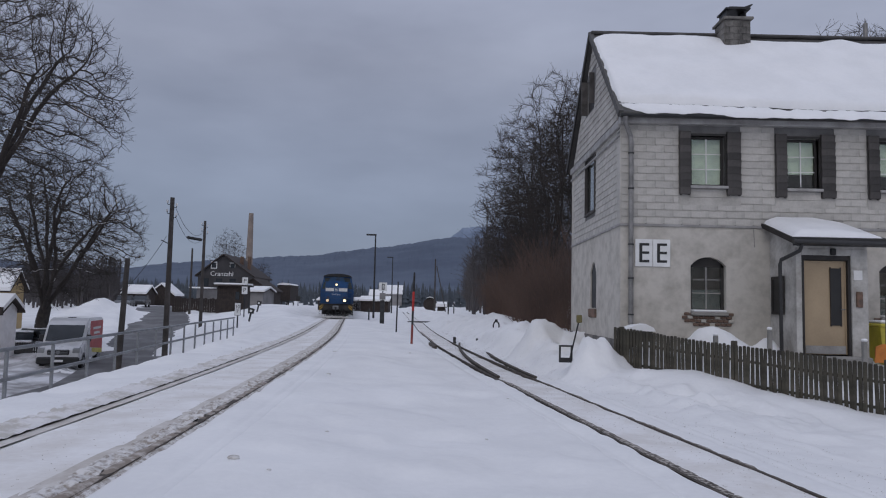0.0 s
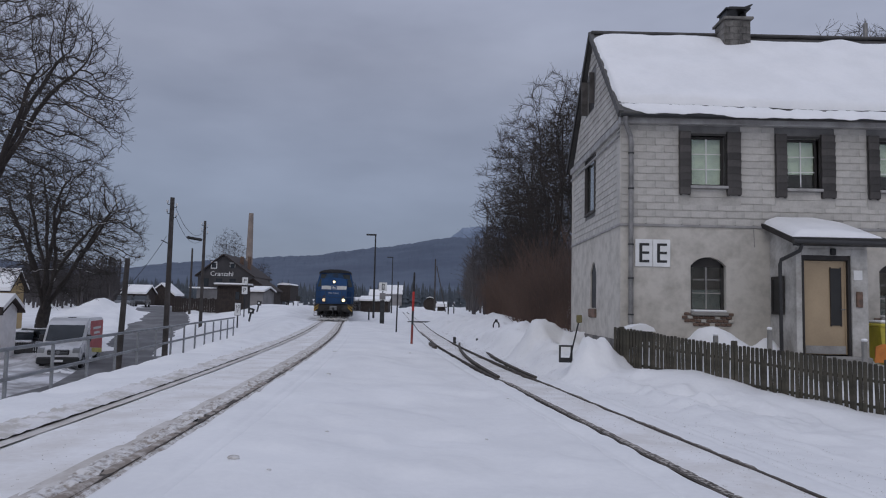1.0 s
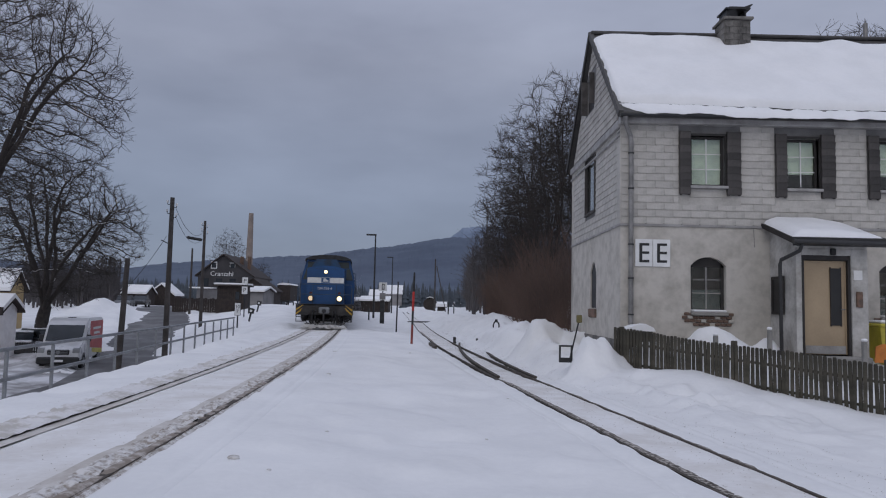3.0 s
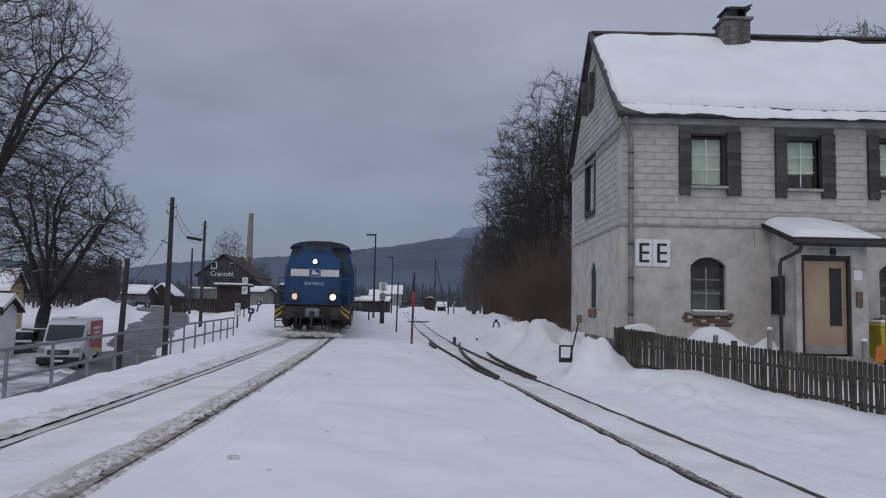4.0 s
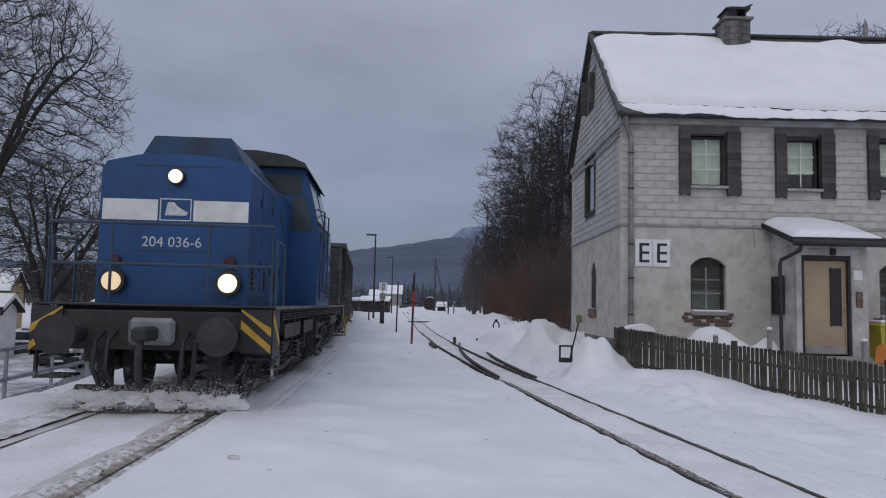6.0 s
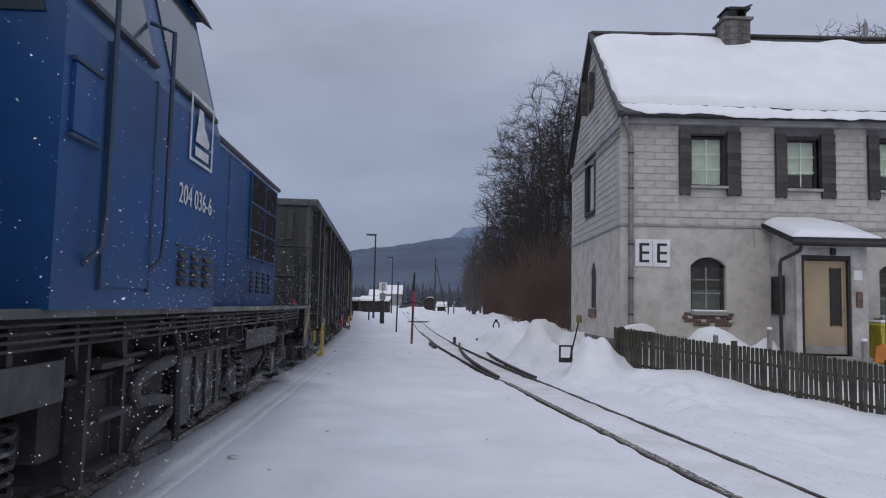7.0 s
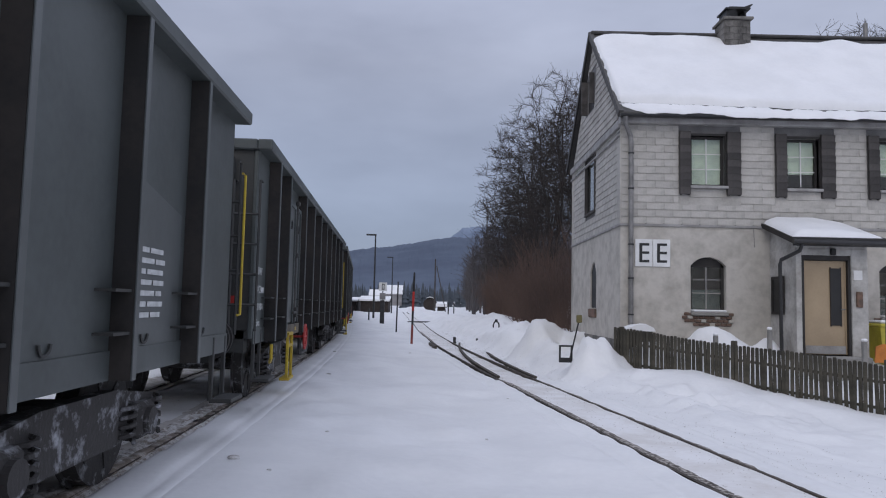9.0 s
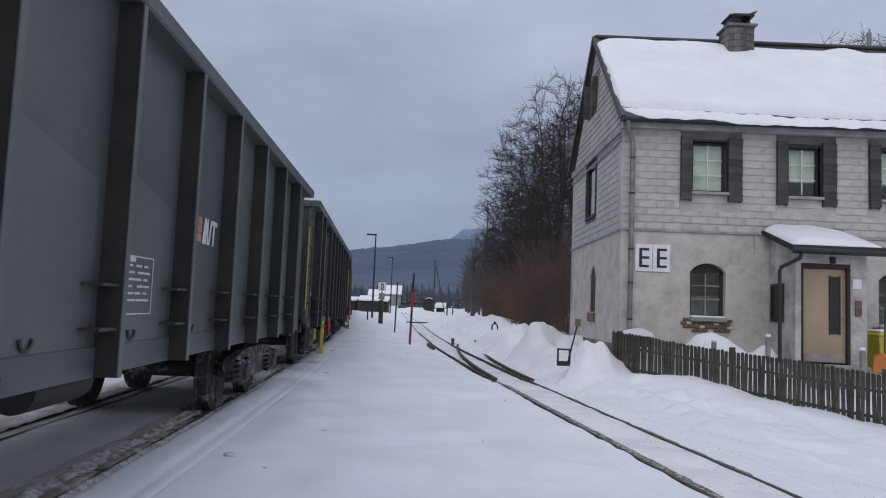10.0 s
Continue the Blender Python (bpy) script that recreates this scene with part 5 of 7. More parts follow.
        write("running_number", "204 036-6", .185, pose(-.03, yy - .004 * out, 2.07, 90, 0, 0 if out > 0 else 180), LETTER, hood)
        part("front_seam", boxes((-.5, .55, yy - .006 * out, yy, 1.955, 1.97), (-.5, .55, yy - .006 * out, yy, 3.06, 3.075)), BLUEDARK, hood)
    # bogies
    for yc in (3.62, 10.62):
        bg = part("bogie", boxes((-1.0, 1.0, yc - .2, yc + .2, .5, .8), bevel=.02), GRIME, L, "dark bogie with snow-caked axle boxes")
        for s in (-1, 1):
            part("bogie_frame", boxes((s * .98, s * 1.12, yc - 1.75, yc + 1.75, .52, .72), bevel=.02), GRIME, bg)
            for dy in (-1.15, 1.15):
                part("axle_box", boxes((s * .95, s * 1.2, yc + dy - .17, yc + dy + .17, .36, .68), bevel=.03), FROST, bg)
                for k in (-.3, .3):
                    bm = bmesh.new()
                    spring(bm, s * 1.14, yc + dy + k, .42, .72, .08)
                    part("spring", bm, FROST, bg)
            part("brake_rigging", bar(((s * 1.16, yc - 1.6, .4), (s * 1.16, yc - .5, .34), (s * 1.16, yc + .5, .42), (s * 1.16, yc + 1.6, .36)), r=.03, n=6), FROST, bg)
            for ys in (yc - 1.95, yc + 1.72):
                part("sand_box", boxes((s * .9, s * 1.22, ys, ys + .23, .5, .9), bevel=.02), GRIME, bg)
        for dy in (-1.15, 1.15):
            WHEELS.append((wheelset(L, yc + dy, .5), .5))
    return L


def build_wagon(wheel_at):
    """An open bogie wagon with ribbed steel sides. Front end at 0, body from .62 to 15.12."""
    Wg = thing("open_wagon", "grey-green high-sided open freight wagon with ribs", "freight wagon", "wagons of the train")
    y0, y1, w, zb, zt = .62, 15.12, 1.2, 1.0, 3.13
    rim = 1.36
    body = part("side_wall", boxes((w - .05, w, y0, y1, zb, zt)), WAGON, Wg, "ribbed grey-green steel side")
    far = part("side_wall", boxes((-w, -w + .05, y0, y1, zb, zt)), WAGON, Wg, "ribbed grey-green steel side")
    part("floor", boxes((-w, w, y0, y1, zb - .1, zb)), WAGON_DARK, Wg)
    for y in (y0, y1 - .06):
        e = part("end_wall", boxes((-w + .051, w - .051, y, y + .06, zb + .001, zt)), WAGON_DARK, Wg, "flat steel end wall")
        o = -1 if y == y0 else 1
        yy = y if o < 0 else y + .06
        for x in (-.86, -.3, .3, .86):
            part("end_post", boxes((x - .06, x + .06, min(yy, yy + o * .09), max(yy, yy + o * .09), zb, zt - .1), bevel=.01), WAGON_DARK, e)
        for s in (-1, 1):
            part("corner_post", boxes((s * (w - .06), s * (w - .002), yy - .12 if o > 0 else yy - .02, yy + .02 if o > 0 else yy + .12, zb - .1, zt), bevel=.012), WAGON, e)
        part("end_ladder", bar(((.95, yy + o * .14, 1.0), (.95, yy + o * .14, 2.75), (.95, yy, 2.75)), ((1.25, yy + o * .14, 1.0), (1.25, yy + o * .14, 2.75), (1.25, yy, 2.75)), *[((.95, yy + o * .14, z), (1.25, yy + o * .14, z)) for z in (1.3, 1.65, 2.0, 2.35)], r=.016, n=5), WAGON_DARK, e)
        if o > 0:
            part("grab_bar", bar(((1.3, yy, 2.62), (1.3, yy + .12, 2.62), (1.3, yy + .12, 1.2), (1.3, yy, 1.2)), r=.013, n=6), YELLOW, e, "yellow vertical grab bar")
        part("end_rail", bar(((-.9, yy + o * .12, 2.5), (.9, yy + o * .12, 2.5)), r=.014, n=5), WAGON_DARK, e)
    part("top_rim", boxes((w - .02, rim, y0 - .06, y1 + .06, zt - .0, zt + .13), (-rim, -w + .02, y0 - .06, y1 + .06, zt, zt + .13), (-w + .02, w - .02, y0 - .06, y0 + .08, zt, zt + .13), (-w + .02, w - .02, y1 - .08, y1 + .06, zt, zt + .13), bevel=.015), WAGON, Wg, "thick steel top rim")
    ribs = [1.34, 2.34, 4.3, 5.64, 6.99, 8.34, 9.69, 11.02, 12.36, 13.7]
    out = w + .155
    for s, side in ((1, body), (-1, far)):
        for i, y in enumerate(ribs):
            # a thin flange on a deep web, painted dark for its shade and dirt
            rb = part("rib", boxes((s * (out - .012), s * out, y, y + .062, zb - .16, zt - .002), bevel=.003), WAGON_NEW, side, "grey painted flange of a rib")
            part("rib_web", boxes((s * (w + .001), s * (out - .013), y + .002, y + .022, zb - .16, zt - .002)), SHADED_GRIME, rb, "web of the rib, painted dark for shade and grime")
            for z in (1.12, 1.38):
                part("rib_gusset", boxes((s * (w + .001), s * (out - .03), y - .24, y, z, z + .018)), WAGON_DARK, rb)
            if i != 1:
                ring = [(s * (w + .012), y + .55 + .06 * math.cos(a), 1.1 + .06 * math.sin(a)) for a in (math.pi * (1 + k / 8) for k in range(9))]
                part("lashing_ring", tube(bmesh.new(), ring, .01, 5), WAGON_DARK, side)
            if i in (3, 4, 8):
                part("paint_patch", prism(bmesh.new(), [(y + .07, 1.02), (y + 1.25, 1.02), (y + 1.25, 2.0), (y + .07, 2.22)], s * w, s * (w + .002), "x"), WAGON_NEW, side, "patch of newer lighter paint")
        part("side_skirt", boxes((s * (w + .0025), s * (w + .012), y0, 2.34, zb - .16, 1.02), (s * (w + .0025), s * (w + .012), 4.32, y1, zb - .16, 1.02)), WAGON, side, "flanged lower edge of the side")
        part("sole_bar", boxes((s * (w - .03), s * (w + .0015), y0, y1, zb - .13, zb - .002), bevel=.008), WAGON_DARK, side)
        # a pair of side doors with the lock between them
        ya, yb = 2.72, 4.2
        ym = ya + .9
        for da, db in ((ya, ym - .04), (ym + .16, yb)):
            d = part("side_door", boxes((s * w, s * (w + .05), da, db, 1.02, 2.86), bevel=.012), WAGON_NEW, side, "paler steel loading door")
            part("door_frame", boxes((s * (w + .05), s * (w + .075), da, da + .05, 1.02, 2.86), (s * (w + .05), s * (w + .075), db - .05, db, 1.02, 2.86), (s * (w + .05), s * (w + .075), da + .05, db - .05, 2.8, 2.86), bevel=.004), WAGON, d)
            ring = [(s * (w + .065), (da + db) / 2 + .065 * math.cos(a), 2.52 + .065 * math.sin(a)) for a in (2 * math.pi * k / 12 for k in range(13))]
            part("door_ring", tube(bmesh.new(), ring, .009, 5, False), WAGON_DARK, d)
        lock = part("lock_bar", bar(((s * (w + .07), ym + .06, .98), (s * (w + .07), ym + .06, 2.95)), r=.022, n=8), WAGON_DARK, side)
        part("lock_cam", boxes((s * (w + .05), s * (w + .12), ym, ym + .12, 1.1, 1.26), (s * (w + .05), s * (w + .11), ym + .01, ym + .11, 2.05, 2.12), (s * (w + .05), s * (w + .11), ym + .01, ym + .11, 2.88, 2.95), bevel=.01), WAGON_DARK, lock)
        part("lock_handle", boxes((s * (w + .09), s * (w + .12), ym - .3, ym + .02, 1.16, 1.2), bevel=.008), WAGON_DARK, lock)
        part("door_sill", boxes((s * (w + .061), s * (w + .085), ya - .06, yb + .06, .84, 1.0), bevel=.006), TAN, side, "worn bare sill below the doors")
        part("sill_mark", boxes((s * (w + .0855), s * (w + .088), ym + .12, ym + .26, .89, .95)), YELLOW, side)
    face = lambda y, z, s=1: pose((w + .006) * s, y, z, 90, 0, 90 * s)
    # stencilled lettering on the side that the camera sees
    yl = .97
    for text, z, sz in (("33 RIV", 1.70, .15), ("54 CZ", 1.48, .15), ("5377 827-6", 1.27, .135), ("Eanos", 1.08, .14)):
        write("stencil", text, sz, face(yl - {"54 CZ": .09, "33 RIV": .05, "Eanos": .08}.get(text, 0), z) @ Matrix.Diagonal((.72, .85, 1, 1)), LETTER, body)
    part("stencil_bar", boxes((-.1, .1, -.035, .035, 0, .002)), LETTER, body).matrix_local = face(yl + .14, 1.48)
    # pictograms in the second bay: a weight grid, a little wagon, small lines
    grid = part("weight_grid", boxes(*[(-.17, .17, z, z + .012, 0, .002) for z in (-.16, -.05, .06, .17)], *[(x, x + .012, -.05, .18, 0, .002) for x in (-.17, -.09, -.01, .07, .158)], (-.06, .06, -.13, -.09, 0, .002), *[(x, x + .04, .0, .03, 0, .002) for x in (-.15, -.07, .01, .1)]), LETTER, body, "white stencilled weight grid")
    grid.matrix_local = face(2.0, 2.52)
    part("pictogram", boxes((-.12, .12, -.1, -.088, 0, .002), (-.12, .12, .03, .042, 0, .002), (-.12, -.108, -.088, .03, 0, .002), (.108, .12, -.088, .03, 0, .002), (-.06, .08, .1, .112, 0, .002), (-.08, .08, -.06, -.02, 0, .002)), LETTER, body).matrix_local = face(2.03, 2.18)
    for k, (wd, z) in enumerate(((.1, 2.2), (.07, 2.02), (.12, 1.86), (.2, 1.7), (.09, 1.66))):
        part("stencil_bar", boxes((-wd / 2, wd / 2, -.016, .016, 0, .002)), LETTER, body).matrix_local = face(1.78 if k != 3 else 2.05, z)
    for k in range(7):
        wd, cut = (.44, .52, .46, .5, .42, .48, .4)[k], (.4, .62, .3, .55, .7, .36, .5)[k]
        mid = -wd / 2 + wd * cut
        for lo, hi in ((-wd / 2, mid - .015), (mid + .015, wd / 2)):
            part("stencil_bar", boxes((lo, hi, -.018, .018, 0, .002)), LETTER, body).matrix_local = face(13.0, 1.68 - k * .075)
    rows_ = [(u0, min(u0 + wd, .31), .2 - k * .075, .225 - k * .075, 0, .002) for k in range(6) for u0, wd in ((-.32, .16 + .05 * (k % 3)), (-.08 + .05 * (k % 2), .14), (.12, .1 + .06 * (k % 2)))]
    pl = part("data_panel", boxes((-.36, .36, -.32, -.305, 0, .002), (-.36, .36, .305, .32, 0, .002), (-.36, -.345, -.305, .305, 0, .002), (.345, .36, -.305, .305, 0, .002), (-.345, -.1, .25, .305, 0, .002), *rows_), LETTER, body, "framed data panel of white lines")
    pl.matrix_local = face(7.62, 1.4) @ Matrix.Diagonal((.75, .62, 1, 1))
    bm = bmesh.new()
    for shape in ([(-.17, -.13), (-.11, -.13), (-.05, .13), (-.1, .13)], [(-.11, -.13), (-.04, -.13), (.0, .06), (-.05, .13)], [(.0, -.13), (.05, -.13), (.03, .13), (-.02, .13)], [(.05, -.13), (.1, -.13), (.17, .13), (.12, .13)], [(.2, -.13), (.26, -.13), (.28, .13), (.22, .13)], [(.16, .08), (.22, .08), (.22, .13), (.17, .13)], [(.28, .08), (.36, .08), (.37, .13), (.28, .13)]):
        prism(bm, shape, 0, .002, "z")
    lg = part("company_mark", bm, LETTER, body, "white and red slanted bars of a company mark")
    lg.matrix_local = face(9.22, 1.93) @ Matrix.Scale(.9, 4)
    part("mark_red", boxes((-.34, -.2, -.12, -.04, 0, .002), (-.34, -.2, -.03, .04, 0, .002), (-.34, -.2, .05, .12, 0, .002)), SALMON, lg)
    part("red_tag", boxes((.9, 1.0, y0 - .02, y0 - .002, 1.3, 1.4)), RED, body)
    # underframe
    part("centre_sill", boxes((-.3, .3, y0, y1, .7, .9), (-1.1, 1.1, y0, y0 + .2, .74, 1.0), (-1.1, 1.1, y1 - .2, y1, .74, 1.0)), WAGON_DARK, Wg)
    buffer_pair(Wg, 0, 1)
    buffer_pair(Wg, PITCH, -1)
    for y, o in ((.05, 1), (PITCH - .05, -1)):
        part("draw_hook", tube(boxes((-.08, .08, min(y, y + o * .6), max(y, y + o * .6), .86, 1.0)), [(0, y, .9), (0, y - o * .02, .6), (0, y + o * .1, .4)], .04, 6), BLACK, Wg)
    for s in (-1, 1):
        for y, o in ((y0 + .05, 1), (y1 - .05, -1)):
            part("corner_step", boxes((s * 1.18, s * 1.22, min(y, y + o * .04), max(y, y + o * .04), .42, 1.0), (s * 1.18, s * 1.22, min(y + o * .4, y + o * .44), max(y + o * .4, y + o * .44), .42, 1.0), (s * 1.2, s * 1.4, min(y, y + o * .44), max(y, y + o * .44), .40, .44), bevel=.006), WAGON_DARK, Wg)
        y = y0 + 1.95
        part("yellow_step", boxes((s * 1.32, s * 1.36, y, y + .045, .26, .86), (s * 1.32, s * 1.36, y + .42, y + .465, .26, .86), (s * 1.24, s * 1.38, y, y + .465, .22, .26), (s * 1.32, s * 1.36, y + .045, y + .42, .69, .73), (s * 1.1, s * 1.36, y, y + .465, .86, .9), bevel=.005), YELLOW, Wg, "yellow painted foot step")
        part("yellow_lever", bar(((s * 1.3, y0 + .78, .80), (s * 1.3, y0 + .8, .62), (s * 1.26, y0 + .95, .56)), r=.022, n=6), YELLOW, Wg)
        # brake hand wheel
        yw = y0 + wheel_at
        bm = bmesh.new()
        tube(bm, [(s * 1.36, yw + .2 * math.cos(a), .76 + .2 * math.sin(a)) for a in (2 * math.pi * k / 24 for k in range(25))], .02, 6, False)
        for k in range(4):
            a = k * math.pi / 4
            tube(bm, [(s * 1.36, yw + .2 * math.cos(a), .76 + .2 * math.sin(a)), (s * 1.36, yw - .2 * math.cos(a), .76 - .2 * math.sin(a))], .013, 5)
        tube(bm, [(s * 1.36, yw, .76), (s * 1.1, yw, .76)], .02, 6)
        part("brake_handwheel", bm, RED, Wg, "red spoked brake hand wheel")
        part("truss_bar", bar(((s * 1.25, y0 + 4.05, .95), (s * 1.25, y0 + 4.1, .55), (s * 1.25, y0 + 4.25, .45), (s * 1.25, y0 + 5.05, .45), (s * 1.25, y0 + 5.2, .55), (s * 1.25, y0 + 5.25, .95)), r=.035, n=6), WAGON_DARK, Wg)
        part("air_cylinder", disc(bmesh.new(), (s * .45, y0 + 7.4, .66), .16, .9, "y", 16), WAGON_DARK, Wg)
    for yc in (y0 + 2.75, y1 - 2.75):
        bg = part("bogie", boxes((-.3, .3, yc - .25, yc + .25, .45, .72), (-1.0, 1.0, yc - .16, yc + .16, .5, .7)), GRIME, Wg, "cast steel bogie caked with snow")
        for s in (-1, 1):
            part("bogie_frame", prism(bmesh.new(), [(yc - 1.25, .62), (yc - 1.25, .5), (yc - .55, .34), (yc + .55, .34), (yc + 1.25, .5), (yc + 1.25, .62), (yc + .5, .72), (yc - .5, .72)], s * .96, s * 1.06, "x"), FROST, bg)
            for dy in (-.9, .9):
                part("axle_box", disc(boxes((s * .95, s * 1.14, yc + dy - .14, yc + dy + .14, .34, .6), bevel=.03), (s * 1.15, yc + dy, .46), .1, .06, "x", 14), FROST, bg)
                for k in (-.24, .24):
                    bm = bmesh.new()
                    spring(bm, s * 1.06, yc + dy + k, .34, .62, .075)
                    part("spring", bm, FROST, bg)
            part("brake_block", boxes((s * .7, s * .82, yc - .42, yc - .34, .3, .62), (s * .7, s * .82, yc + .34, yc + .42, .3, .62)), WAGON_DARK, bg)
        for dy in (-.9, .9):
            wheelset(Wg, yc + dy, .46)
    return Wg


# Rib web colour: the recess shade and the grime painted together.
SHADED_GRIME = mat("shaded_grimy_rib_recess", (0.022, 0.021, 0.02), (0.045, 0.038, 0.033), rough=0.85, scale=2, fine=25, bump=0.3)
TAN = mat("bare_worn_sill", (0.16, 0.135, 0.1), (0.08, 0.07, 0.058), rough=0.8, scale=3, fine=20, bump=0.3)
SALMON = mat("faded_red_mark", (0.5, 0.2, 0.15), rough=0.6, bump=0)
TAIL = mat("dark_tail_lens", (0.07, 0.018, 0.018), rough=0.3, bump=0)
loco = build_loco()


def build_spray():
    """Loose snow whirled up along the locomotive."""
    rng = random.Random(12)
    V, F = [], []
    for k in range(22000):
        low = rng.random() < .45
        s = 1 if rng.random() < .8 else -1
        if low:
            x, y, z = s * abs(rng.gauss(1.1, .35)), rng.uniform(.2, 16) if rng.random() < .6 else rng.uniform(-.1, 1.5), abs(rng.gauss(.0, .22)) + .04
        else:
            x, y, z = s * (1.46 + abs(rng.gauss(0, .35))), rng.uniform(3, 20), rng.uniform(.1, 3.0) ** 1.0
        r = rng.uniform(.0018, .0052) * (1.6 if low else 1)
        if k >= 7000:
            side = rng.uniform(-1.15, 1.15)
            x, y = side + rng.gauss(0, .08), .62 + rng.gauss(-.1, .22)
            z = .05 + abs(rng.gauss(0, .13)) + .12 * rng.random() ** 2 * (1.2 - side * side * .8)
            r = rng.uniform(.002, .01)
        if k >= 16000:
            x, y, z = 1.42 + abs(rng.gauss(0, .3)), rng.uniform(5, 19), rng.uniform(.05, 1.6) ** 1.3
            r = rng.uniform(.0025, .007)
        b = len(V)
        V += [(x + rng.uniform(-r, r), y + rng.uniform(-2 * r, 2 * r), z + rng.uniform(-r, r)) for _ in range(4)]
        F += [(b, b + 1, b + 2), (b, b + 1, b + 3), (b, b + 2, b + 3), (b + 1, b + 2, b + 3)]
    me = bpy.data.meshes.new("snow_spray")
    me.from_pydata(V, [], F)
    me.materials.append(SNOW_SOFT)
    return tagged(new("snow_spray", me), "fine loose snow whirled up beside the locomotive", "snow spray", kind="stuff")


spray = build_spray()
first, second = build_wagon(9.4), build_wagon(3.95)
wagons = [first, second] + [copy_thing(second, Matrix()) for _ in range(7)]


def motions():
    times = [k * .25 for k in range(41)]
    walk(loco, [(t, vehicle_pose(lead(t), T_LOCO, 3.62)) for t in times])
    walk(spray, [(t, vehicle_pose(lead(t), T_LOCO, 3.62)) for t in times])
    for i, wg in enumerate(wagons):
        off = T_LOCO + i * PITCH
        walk(wg, [(t, vehicle_pose(lead(t) + off, PITCH, 3.37)) for t in times])
    # wheels roll as far as the train goes
    steps = [k / 30 for k in range(301)]
    for vehicle in (loco, *wagons[:5]):
        for o in vehicle.children:
            if o.name.startswith("wheelset"):
                y, r = o.location.y, o.location.z
                walk(o, [(t, pose(0, y, r, math.degrees((lead(0) - lead(t)) / r) % 360)) for t in steps])


# ---- trees, bare in winter ----
def stalks(segs, name, material, parent=None, label=""):
    """Many tapered three- to six-sided bars as one mesh: rows of x0 y0 z0 r0 x1 y1 z1 r1, and the number of sides."""
    V, F, base = [], [], 0
    for sides in sorted({s[8] for s in segs}):
        a = np.array([s[:8] for s in segs if s[8] == sides])
        p, q = a[:, 0:3], a[:, 4:7]
        d = q - p
        d /= np.linalg.norm(d, axis=1, keepdims=True) + 1e-9
        ref = np.where(np.abs(d[:, 2:3]) < .9, [[0, 0, 1.]], [[1., 0, 0]])
        u = np.cross(d, ref)
        u /= np.linalg.norm(u, axis=1, keepdims=True)
        v = np.cross(d, u)
        k = np.arange(sides) * 2 * np.pi / sides
        ring = u[:, None] * np.cos(k)[None, :, None] + v[:, None] * np.sin(k)[None, :, None]
        A, B = p[:, None] + ring * a[:, 3][:, None, None], q[:, None] + ring * a[:, 7][:, None, None]
        V.append(np.concatenate([A, B], 1).reshape(-1, 3))
        i = base + np.arange(len(a))[:, None] * 2 * sides + np.arange(sides)[None]
        j = base + np.arange(len(a))[:, None] * 2 * sides + (np.arange(sides)[None] + 1) % sides
        F.append(np.stack([i, j, j + sides, i + sides], -1).reshape(-1, 4))
        base += len(a) * 2 * sides
    me = bpy.data.meshes.new(name)
    me.from_pydata(np.concatenate(V).tolist(), [], np.concatenate(F).tolist())
    me.polygons.foreach_set("use_smooth", [True] * len(me.polygons))
    me.materials.append(material)
    ob = new(name, me)
    ob.parent = parent
    return tagged(ob, label)


